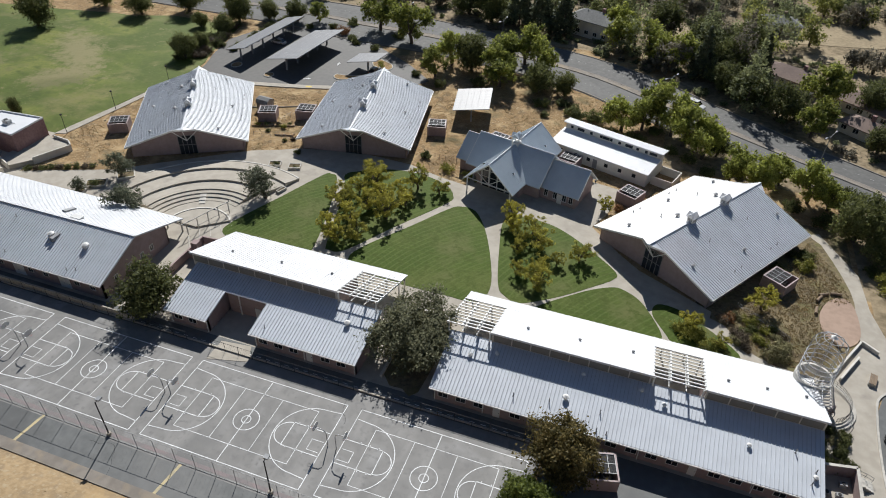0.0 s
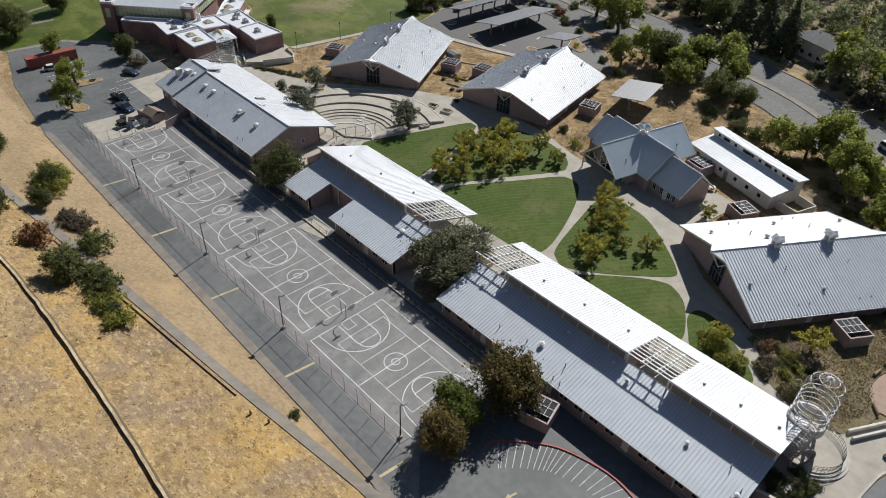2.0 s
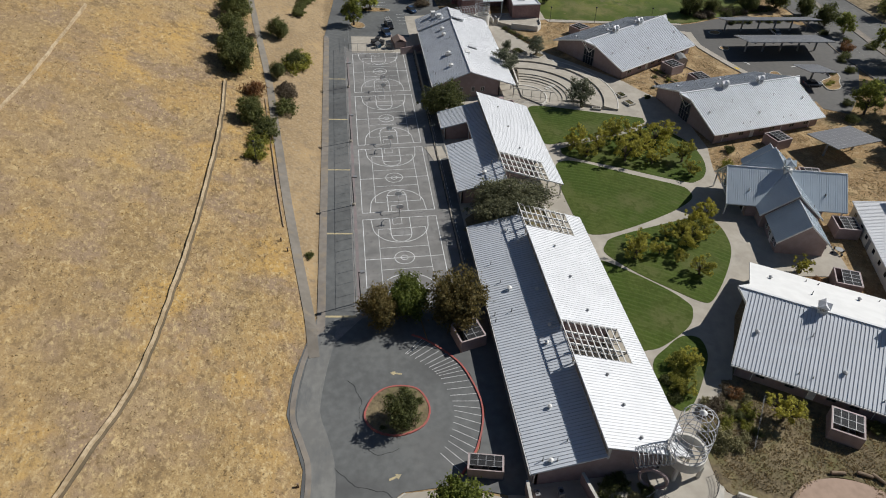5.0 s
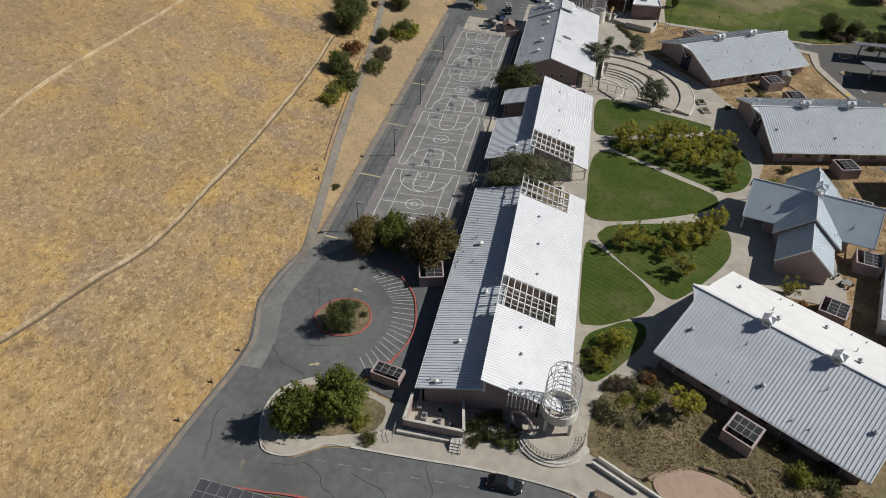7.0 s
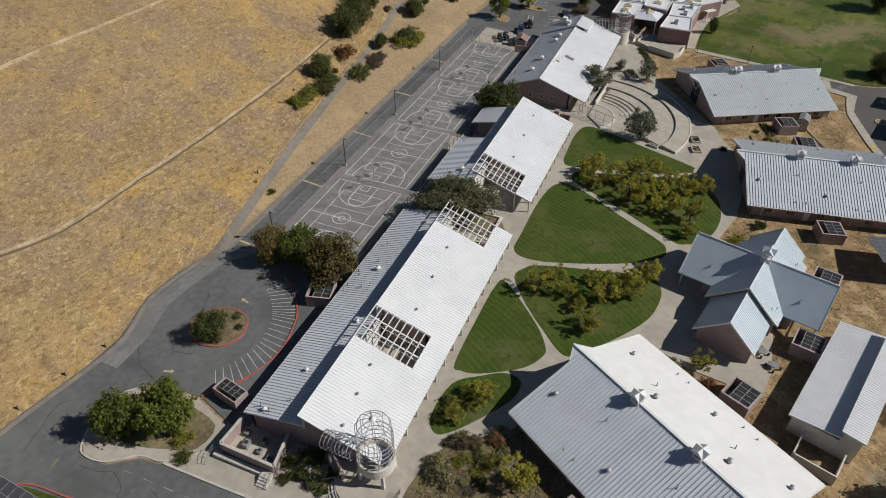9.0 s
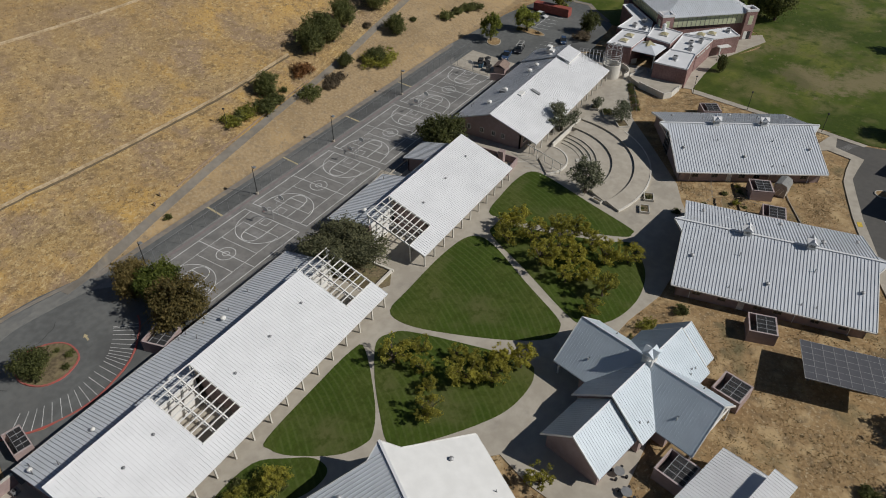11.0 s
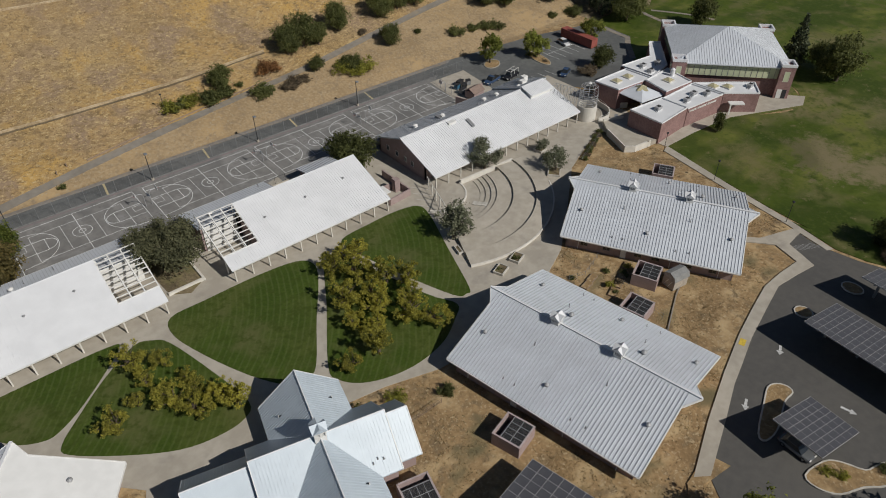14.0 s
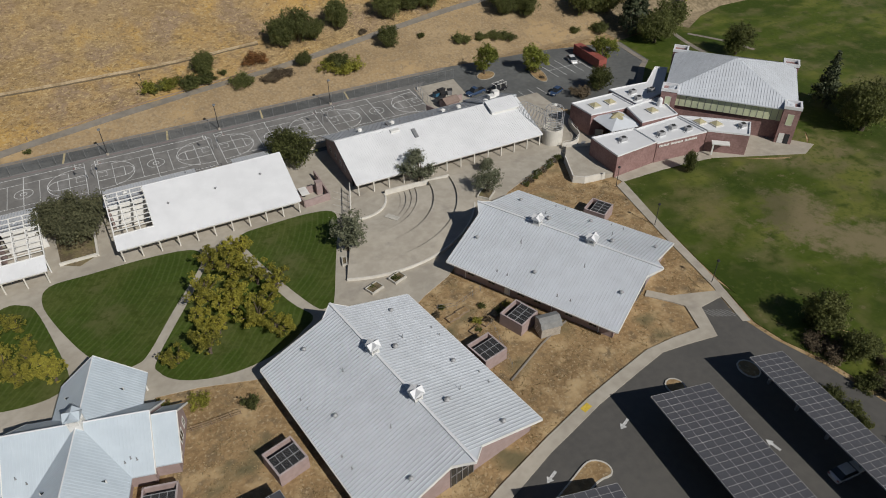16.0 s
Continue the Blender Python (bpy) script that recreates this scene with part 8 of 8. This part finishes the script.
for pts in (oval(-99.0, 145.2, 1.3, 2.8, 20), oval(-110.6, 147.6, 1.4, 3.4, 5),
            smooth([(-77.8, 150.6), (-80.5, 149.6), (-82.0, 150.1), (-82.7, 151.3), (-82.2, 152.4), (-79.8, 152.5), (-75.0, 154.2), (-72.0, 154.2), (-72.3, 152.9)], 3),
            smooth([(-70.9, 160.1), (-74.6, 160.6), (-76.2, 162.0), (-77.4, 164.6), (-79.0, 165.2), (-80.7, 166.0), (-80.6, 168.1), (-77.3, 167.4), (-74.8, 165.6), (-71.7, 164.2), (-70.4, 162.0)], 3)):
    sheet("lot_island", pts, 0.16, M_DIRT, "kerbed island of dry earth in the parking lot", "island")
    solid("kerb_island", band(Geo(), pts, 0.2, flat, 0.2, 0.4, True), M_KERB, "pale concrete island kerb", "kerb", kind="structure")


solar_roof("solar panel canopy beside the driveway", 55.6, 42.0, -3.5, 10.6, 13.0, 4.5, 4.1, 2, 7, 9)


# ---- vehicles ----
def vehicle(name, label, x, y, turn, paint, form="car", z=None):
    L, W, H = {"car": (4.6, 1.82, 1.45), "suv": (4.9, 1.95, 1.8), "pickup": (5.5, 1.95, 1.8)}[form]
    v = thing(name, label, "car" if form != "pickup" else "pickup truck", pose(x, y, (level(y) + 0.03) if z is None else z, 0, 0, turn))
    mid = H * 0.56
    line = ((-0.5, 0.74, 0.78), (-0.485, 0.92, 0.9), (-0.44, 0.99, 0.97), (-0.25, 1.0, 1.0), (0, 1.0, 1.0), (0.2, 0.99, 1.0), (0.34, 0.93, 0.98), (0.44, 0.84, 0.92), (0.485, 0.74, 0.82), (0.5, 0.62, 0.7))
    g = Geo()
    for f, top, wide in line:
        w, z1 = W / 2 * wide, mid * top
        g.v += [(f * L, sy * w * k, zz) for sy, k, zz in ((-1, 0.9, 0.24), (1, 0.9, 0.24), (1, 1.0, 0.42), (1, 0.985, z1 - 0.14), (1, 0.87, z1), (-1, 0.87, z1), (-1, 0.985, z1 - 0.14), (-1, 1.0, 0.42))]
    for i in range(len(line) - 1):
        g.f += [(8 * i + j, 8 * i + 8 + j, 8 * i + 8 + (j + 1) % 8, 8 * i + (j + 1) % 8) for j in range(8)]
    g.f += [tuple(range(8)), tuple(range(8 * len(line) - 1, 8 * len(line) - 9, -1))]
    part("body", g, paint, v)
    if form == "pickup":
        c0, c1, r0, r1 = -0.35, L * 0.26, -0.2, L * 0.13
    elif form == "suv":
        c0, c1, r0, r1 = -L / 2 + 0.1, L * 0.25, -L / 2 + 0.35, L * 0.1
    else:
        c0, c1, r0, r1 = -L / 2 + 0.35, L * 0.24, -L * 0.27, L * 0.06
    a, b = W / 2 - 0.08, W / 2 - 0.26
    g = Geo()
    g.v = [(c0, -a, mid), (c1, -a, mid), (c1, a, mid), (c0, a, mid), (r0, -b, H), (r1, -b, H), (r1, b, H), (r0, b, H)]
    g.f = [(0, 1, 5, 4), (1, 2, 6, 5), (2, 3, 7, 6), (3, 0, 4, 7)]
    part("window", g, M_GLASS, v, "dark tinted car glass")
    part("roof", Geo().slab([(r0 - 0.03, -b - 0.02, H + 0.03), (r1 + 0.03, -b - 0.02, H + 0.03), (r1 + 0.03, b + 0.02, H + 0.03), (r0 - 0.03, b + 0.02, H + 0.03)], 0.06), paint, v)
    if form == "pickup":
        part("cargo_bed", Geo().box(-L / 2 + 0.15, -0.5, -W / 2 + 0.2, W / 2 - 0.2, mid - 0.06, mid + 0.005), M_RUBBER, v)
    for px in (-L * 0.31, L * 0.31):
        for s in (-1, 1):
            w = part("wheel", Geo().tube([(px, s * (W / 2 - 0.2), 0.33), (px, s * (W / 2 + 0.01), 0.33)], 0.33, 14), M_RUBBER, v)
            part("rim", Geo().tube([(px, s * (W / 2), 0.33), (px, s * (W / 2 + 0.025), 0.33)], 0.2, 10), M_STEEL, w)
    for s in (-1, 1):
        part("headlight", Geo().box(L / 2 - 0.14, L / 2 - 0.02, s * 0.6 - 0.2, s * 0.6 + 0.2, 0.62, 0.76), M_WHITE, v, "clear headlight")
        part("tail_light", Geo().box(-L / 2 - 0.01, -L / 2 + 0.06, s * 0.66 - 0.14, s * 0.66 + 0.14, 0.62, 0.8), M_RUST, v, "red tail light")
    return v


vehicle("car", "dark grey parked car on the driveway by the kerb", 40.5, 72.0, 88, M_CARBLACK, "car")
vehicle("car", "white sport utility car on the divided road", 9.9, 169.0, -28, M_CARWHITE, "suv")
vehicle("car", "white car parked under the solar canopy", -108.0, 165.6, 176, M_CARWHITE)
vehicle("car", "grey car parked in the shade of the short solar canopy", -73.6, 157.4, 86, M_CARGREY)
vehicle("car", "dark blue car in the west lot shade", -138.0, 58.6, 24, M_CARBLUE)
truck = vehicle("car", "dark pickup truck with a pale ladder rack", -125.6, 50.6, 12, M_CARBLACK, "pickup")
for x in (-2.2, -0.4, 1.2):
    part("ladder_rack", Geo().tube([(x, -0.85, 1.0), (x, -0.8, 2.1), (x, 0.8, 2.1), (x, 0.85, 1.0)], 0.05, 6), M_WHITE, truck, "pale steel ladder rack hoop")
for y in (-0.7, 0.7):
    part("rack_rail", Geo().tube([(-2.5, y, 2.14), (1.5, y, 2.14)], 0.05, 6), M_WHITE, truck)
vehicle("car", "dark blue pickup truck beside the service yard", -119.9, 49.4, 12, M_CARBLUE, "pickup")
vehicle("car", "white car beside the red container", -153.0, 44.4, 75, M_CARWHITE)
con = thing("shipping_container", "long rust-red steel shipping container on asphalt", "container", pose(-157.6, 46.0, level(46) + 0.02, 0, 0, 88))
part("body", Geo().box(-6.1, 6.1, -1.22, 1.22, 0.12, 2.6), M_RUST, con)
g = Geo()
for i in range(40):
    x = -5.95 + 0.305 * i
    for s in (-1, 1):
        g.box(x - 0.07, x + 0.07, min(s * 1.22, s * 1.26), max(s * 1.22, s * 1.26), 0.25, 2.5)
tagged(part("corrugation", g, M_RUST, con), kind="stuff")

# ---- service yard at the west end of the courts ----
sheet("yard_pad", [(-119, 39), (-107.4, 39), (-106, 52), (-106, 56), (-117, 56)], 0.04, M_CONCRETE, "pale concrete pad of the service yard", "pavement")
fence("yard_fence", "tall grey fence round the service yard", [(-119.5, 38.2), (-108, 38.2), (-106.6, 53)], 2.4, 2.4, M_STEEL, rails=(1.0, 0.04), mesh=0.5)
solid("yard_wall", Geo().box(-0.12, 0.12, -4.2, 4.2, -0.2, 1.9), M_BLOCK, "pink block wall of the service yard", "wall", pose(-106.2, 56.4, 0.2, 0, 0, 20))


def bin_box(x, y, turn, lx, ly, h, mat, label):
    b = thing("waste_bin", label, "waste bin", pose(x, y, 0.25, 0, 0, turn), group="bins in the service yard")
    g = Geo()
    g.v = [(-lx / 2 * 0.85, -ly / 2 * 0.85, 0.1), (lx / 2 * 0.85, -ly / 2 * 0.85, 0.1), (lx / 2 * 0.85, ly / 2 * 0.85, 0.1), (-lx / 2 * 0.85, ly / 2 * 0.85, 0.1), (-lx / 2, -ly / 2, h), (lx / 2, -ly / 2, h), (lx / 2, ly / 2, h), (-lx / 2, ly / 2, h)]
    g.f = [(3, 2, 1, 0), (0, 1, 5, 4), (1, 2, 6, 5), (2, 3, 7, 6), (3, 0, 4, 7), (4, 5, 6, 7)]
    part("body", g, mat, b)
    part("lid", Geo().slab([(-lx / 2 - 0.05, -ly / 2 - 0.05, h + 0.1), (lx / 2 + 0.05, -ly / 2 - 0.05, h + 0.1), (lx / 2 + 0.05, ly / 2 + 0.05, h + 0.2), (-lx / 2 - 0.05, ly / 2 + 0.05, h + 0.2)], 0.08), M_DARK, b)


for x, y, a, m, w in ((-110.2, 46.6, 15, M_BLUEBIN, 1.3), (-112.2, 45.4, 15, M_DARK, 1.9), (-111.8, 47.6, 60, M_DARK, 1.3), (-109.6, 49.4, 10, M_STEEL, 1.6), (-114.0, 46.6, 70, M_STEEL, 1.2)):
    bin_box(x, y, a, w, 1.2, 1.25, m, "lidded waste bin on the concrete yard")
hut = thing("yard_hut", "small gabled hut with brown shingle roof in the yard", "shed", pose(-110.9, 52.5, 0.25, 0, 0, 8))
part("wall", Geo().box(-1.9, 1.9, -1.5, 1.5, 0, 1.9), M_BLOCK, hut)
for k in (-1, 1):
    q = [(-2.1, k * 1.8, 1.75), (2.1, k * 1.8, 1.75), (2.1, 0, 2.7), (-2.1, 0, 2.7)]
    part("roof", Geo().slab(q if k < 0 else q[::-1], 0.1), M_SHINGLE, hut, "brown shingle roof slope")
solid("yard_wall", Geo().box(-6.0, 0, -0.12, 0.12, -0.2, 1.5), M_BLOCK, "pink block wall of the service yard", "wall", pose(-109.4, 51.2, 0.2, 0, 0, 6))
for x, y, rx, ry in ((-127.6, 41.2, 2.6, 2.2), (-140.2, 46.8, 1.8, 5.0)):
    pts = [(x + rx * math.cos(t * 0.31416) + 0.8 * math.sin(t * 0.31416), y + ry * math.sin(t * 0.31416)) for t in range(20)]
    sheet("lot_island", pts, 0.16, M_DIRT, "kerbed island of dry earth in the west lot", "island")
    solid("kerb_island", band(Geo(), pts, 0.14, flat, 0.18, 0.4, True), M_CONCRETE, "pale concrete island kerb", "kerb", kind="structure")

# ---- yard between the halls ----
yw = thing("kiln_yard", "pink block walled yard with a chimney block", "walled yard", pose(-68.6, 72.4, 0.25))
for a, b in (((3.2, -1.0), (2.3, 5.2)), ((2.3, 5.2), (-2.9, 4.8)), ((-2.9, 4.8), (-2.8, -4.6)), ((-2.8, 0.4), (0.6, 0.7))):
    a, b = Vector(a), Vector(b)
    d = b - a
    m = pose(a.x, a.y, 0, 0, 0, math.degrees(math.atan2(d.y, d.x)))
    part("wall", Geo().box(0, d.length, -0.14, 0.14, -0.2, 1.7, m), M_BLOCK, yw)
part("chimney_block", Geo().box(-2.4, -1.2, 1.0, 2.2, -0.2, 3.0), M_BLOCK, yw)
part("white_hood", Geo().box(0.6, 2.2, 0.4, 3.2, 1.6, 1.75), M_WHITE, yw, "flat white cover sheet")

# ---- entrance at the east end of the long hall ----
ey = thing("equipment_yard", "walled equipment yard with pale capping beside the hall", "walled yard", pose(32.2, 61.0, 0.3))
for a, b, h in (((-2.2, -3.6), (2.4, -3.8), 2.0), ((2.4, -3.8), (2.6, 4.6), 2.0), ((2.6, 4.6), (-2.4, 3.6), 2.0)):
    a, b = Vector(a), Vector(b)
    d = b - a
    m = pose(a.x, a.y, 0, 0, 0, math.degrees(math.atan2(d.y, d.x)))
    w = part("wall", Geo().box(0, d.length, -0.15, 0.15, -0.2, h, m), M_BLOCK, ey)
    part("capping", Geo().box(0, d.length, -0.2, 0.2, h, h + 0.08, m), M_KERB, w)
for x, y, s in ((-1.2, -2.4, 0.9), (0.4, -1.4, 1.1), (-1.0, 0.6, 1.0), (1.2, 2.6, 0.9), (0.6, 0.8, 0.8)):
    u = part("unit", Geo().box(x - s / 2, x + s / 2, y - s / 3, y + s / 3, 0, s * 0.8), M_STEEL, ey, "grey equipment box")
    part("grille", Geo().cone(x, y, s * 0.8, s * 0.8 + 0.06, s * 0.28, s * 0.26, 12), M_DARK, u)
part("slab", Geo().box(-2.2, 2.4, -3.6, 4.2, -0.2, 0.05), M_CONCRETE, ey)
sw = thing("side_steps", "pale concrete side steps with steel rails", "steps", pose(36.2, 61.0, 0.25))
for k in range(4):
    part("step", Geo().box(-1.2, 0.9 - 0.35 * k, 3.0, 4.5, 0.05 + 0.17 * k, 0.22 + 0.17 * k), M_KERB, sw)
part("landing", Geo().box(-1.2, -0.5, -4.6, 3.0, 0, 0.55), M_KERB, sw)
rail_line(sw, "rail", [(0.9, -4.8, 0), (-0.1, -4.8, 0.45), (-1.1, -4.8, 0.7)])
rail_line(sw, "rail", [(0.9, 4.6, 0), (-0.1, 4.6, 0.45), (-1.1, 4.6, 0.7)])
tp = thing("tower_terrace", "round concrete terrace under the cage tower with curved steps", "terrace", pose(31.4, 77.4, 0.45))
for k in range(3):
    arc_block("step", 0.0 if k == 2 else 4.0 - 0.4 * k, 5.2 - 0.4 * k, -75, 75 if k < 2 else 285, -0.3, 0.18 + 0.16 * k, M_KERB if k < 2 else M_CONCRETE, tp, n=28)
for a0, a1 in ((-62, 8), (8, 95)):
    rail_line(tp, "rail", [(4.25 * math.cos(radians(a)), 4.25 * math.sin(radians(a)), 0.5) for a in range(a0, a1 + 1, 7)], 1.05, M_DARK, 0.028, 3)
for k, a in enumerate((-70, -46)):
    c, s2 = math.cos(radians(a)), math.sin(radians(a))
    rail_line(tp, "stair_rail", [(4.3 * c, 4.3 * s2, 0.5), (5.4 * c, 5.4 * s2, 0.0), (5.9 * c, 5.9 * s2, 0.0)], 0.95, M_WHITE, 0.035, 1)
mg = thing("moon_gate", "round concrete ring gate beside the cage tower", "gate", pose(31.8, 73.0, 0.9, 0, 0, 60))
part("ring", Geo().tube([(1.7 * math.cos(i * 0.26180), 0, 1.6 + 1.7 * math.sin(i * 0.26180)) for i in range(25)], 0.2, 8), M_BLOCK, mg)
for x, y, a in ((39.6, 84.4, 75),):
    b = thing("bench_box", "dark slatted bench box on the plaza", "bench", pose(x, y, level(y) + 0.05, 0, 0, a), group="plaza benches")
    part("base", Geo().box(-1.1, 1.1, -0.5, 0.5, 0, 0.5), M_KERB, b)
    for k in range(5):
        part("slat", Geo().box(-1.15, 1.15, -0.5 + 0.2 * k, -0.34 + 0.2 * k, 0.5, 0.56), M_WOOD, b)
for (x0, y0, x1, y1) in ((34.1, 83.6, 39.0, 92.4), (39.0, 92.4, 41.2, 90.6), (35.0, 82.8, 38.2, 88.6)):
    d = Vector((x1 - x0, y1 - y0))
    solid("ramp_wall", Geo().box(0, d.length, -0.15, 0.15, -0.2, 0.7), M_STUCCO, "low pale wall of the entrance ramp", "wall", pose(x0, y0, level(y0), 0, 0, math.degrees(math.atan2(d.y, d.x))), group="ramp walls")

for x, y, a in ((32.9, 97.9, 80), (33.6, 101.2, 60), (34.4, 102.6, 30), (35.3, 90.6, 130), (36.4, 103.4, 10)):
    l = thing("log_seat", "weathered timber log seat beside the granite circle", "log", pose(x, y, level(y) + 0.1, 0, 0, a), group="log seats")
    part("trunk", Geo().tube([(-0.9, 0, 0.25), (0, 0.03, 0.26), (0.9, 0, 0.25)], 0.26, 9, 0.22), M_WOOD, l)
fence("garden_fence", "low weathered timber fence in the library yard", [(-35.4, 121.2), (-39.2, 121.4), (-43.2, 121.4), (-42.6, 123.2)], 0.9, 1.3, M_WOOD, rails=(0.95, 0.5, 0.12), r=0.05)
solid("yard_edging", band(Geo(), [(-93.0, 127.2), (-87.0, 129.6), (-79.1, 133.6)], 0.22, flat, 0.16, 0.3), M_PATH, "narrow pale edging across the dry yard", "edging", kind="structure")
fence("garden_fence", "thin grey steel rail fence across the planting bed", [(28.3, 88.7), (24.0, 91.8), (19.2, 95.1)], 1.0, 1.6, M_STEEL, rails=(1.0, 0.5), r=0.03)

# ---- ramp terrace beside the gymnasium ----
rt = thing("ramp_terrace", "raised concrete terrace with pale retaining walls", "terrace", pose(-122.5, 90.0, 0.75))
pts = [(1.9, -2.7), (5.0, 4.6), (3.2, 6.0), (-1.4, 6.6), (-3.4, 6.8), (-5.6, -4.4), (-1.0, -6.4)]
part("fill", Geo().prism(pts, -0.4, 0.8), M_CONCRETE, rt)
g = Geo()
for i in range(len(pts) - 1):
    a, b = Vector(pts[i]), Vector(pts[(i + 1) % len(pts)])
    if i in (3, 4):
        continue
    d = b - a
    part("parapet", Geo().box(-0.05, d.length + 0.05, -0.12, 0.12, -0.4, 1.35, pose(a.x, a.y, 0, 0, 0, math.degrees(math.atan2(d.y, d.x)))), M_STUCCO, rt)
cw = thing("curved_walkway", "curved white-walled walkway between drum tower and wings", "walkway", pose(-127.0, 79.0, 0.5))
line = smooth([(-4.4, -5.6), (-3.2, -2.0), (-2.6, 0.9), (-0.6, 3.0), (1.4, 3.6), (3.6, 3.2)], 5, False)
for row in (line, [(-5.6, 0.6), (-8.0, 2.6)]):
    g = Geo()
    for i, p in enumerate(row):
        a, b = Vector(row[max(i - 1, 0)]), Vector(row[min(i + 1, len(row) - 1)])
        d = (b - a).normalized() * 0.1
        g.v += [(p[0] + d.y, p[1] - d.x, -0.15), (p[0] - d.y, p[1] + d.x, -0.15), (p[0] - d.y, p[1] + d.x, 1.25), (p[0] + d.y, p[1] - d.x, 1.25)]
    for i in range(len(row) - 1):
        g.f += [(4 * i + k, 4 * i + 4 + k, 4 * i + 4 + (k + 1) % 4, 4 * i + (k + 1) % 4) for k in range(4)]
    g.f += [(0, 1, 2, 3), tuple(4 * len(row) - 4 + k for k in (3, 2, 1, 0))]
    part("wall", g, M_STUCCO, cw, "low pale plaster side wall")
rail_line(cw, "rail", [(x, y, 1.2) for x, y in line[::4]], 0.5, M_WHITE, 0.03, 1)
for x, y in ((-127.6, 84.0), (-129.6, 86.6)):
    t = thing("picnic_bench", "pale steel picnic bench on the terrace", "bench", pose(x, y, 0.9, 0, 0, 30))
    part("top", Geo().box(-0.9, 0.9, -0.4, 0.4, 0.7, 0.76), M_STEEL, t)
    part("leg", Geo().box(-0.6, 0.6, -0.05, 0.05, 0, 0.7), M_STEEL, t)

# picnic tables on the library patio
for x, y in ((-11.4, 122.4), (-9.1, 124.2)):
    t = thing("picnic_table", "round pale picnic table with stools", "table", pose(x, y, level(y) + 0.05), group="patio tables")
    part("top", Geo().cone(0, 0, 0.7, 0.76, 0.7, 0.7, 14), M_STEEL, t)
    part("pedestal", Geo().cone(0, 0, 0, 0.7, 0.1, 0.08, 8), M_STEEL, t)
    for k in range(4):
        part("stool", Geo().cone(1.05 * math.cos(k * 1.5708), 1.05 * math.sin(k * 1.5708), 0, 0.45, 0.16, 0.2, 8), M_DARK, t)


# ---- houses beyond the road ----
def house(label, x, y, turn, lx, ly, h, rise, roof, wall):
    t = thing("house", label, "house", pose(x, y, level(y), 0, 0, turn), group="houses beyond the road")
    a, b = lx / 2, ly / 2
    part("wall", Geo().prism([(-a + 0.5, -b + 0.5), (a - 0.5, -b + 0.5), (a - 0.5, b - 0.5), (-a + 0.5, b - 0.5)], -0.5, h), wall, t)
    e = [(-a, -b, h - 0.1), (a, -b, h - 0.1), (a, b, h - 0.1), (-a, b, h - 0.1)]
    r0, r1 = (-a + b, 0, h + rise), (a - b, 0, h + rise)
    for q in ((e[0], e[1], r1, r0), (e[1], e[2], r1), (e[2], e[3], r0, r1), (e[3], e[0], r0)):
        part("roof", Geo().slab(q, 0.2), roof, t)
    for k in range(int(lx / 3)):
        window(t, pose(-a + 1.8 + 3 * k, -b + 0.49, 0.9, 0, 0, 0), 1.4, 1.2)
        window(t, pose(-a + 1.8 + 3 * k, b - 0.49, 0.9, 0, 0, 180), 1.4, 1.2)
    part("chimney", Geo().box(a * 0.3, a * 0.3 + 0.8, 0.4, 1.2, h, h + rise + 0.9), M_BRICK, t)


house("brown-roofed single-storey house among trees", 33.0, 194.0, -32, 16, 9, 2.8, 2.0, M_SHINGLE, M_STUCCO)
house("brown-roofed single-storey house beside the road", 51.5, 181.5, -38, 17, 9, 2.8, 2.0, M_SHINGLE, M_STUCCO)
house("small brown-roofed garage beside the road", 47.6, 169.6, -38, 8.5, 7, 2.6, 1.6, M_SHINGLE, M_STUCCO)
house("grey-roofed two-storey house in the trees", -23.5, 210.0, -22, 15, 9, 5.0, 2.2, M_GREYSHINGLE, M_STUCCO)
house("pale house in the woods", 30.0, 236.0, 10, 16, 9, 3.0, 2.0, M_GREYSHINGLE, M_STUCCO)

for x, y, a in ((2.5, 164.0, 60), (36.5, 146.4, 60), (-46.0, 186.0, 80), (-75, 187, 90)):
    s = thing("street_lamp", "tall grey street lamp on the road median", "street lamp", pose(x, y, level(y), 0, 0, a), group="street lamps")
    part("pole", Geo().cone(0, 0, 0, 8.5, 0.12, 0.07, 8), M_STEEL, s)
    for k in (-1, 1):
        part("arm", Geo().tube([(0, 0, 8.4), (k * 1.2, 0, 8.9), (k * 2.2, 0, 9.0)], 0.05, 5), M_STEEL, s)
        part("lamp_head", Geo().box(min(k * 2.0, k * 2.8), max(k * 2.0, k * 2.8), -0.15, 0.15, 8.92, 9.08), M_STEEL, s)
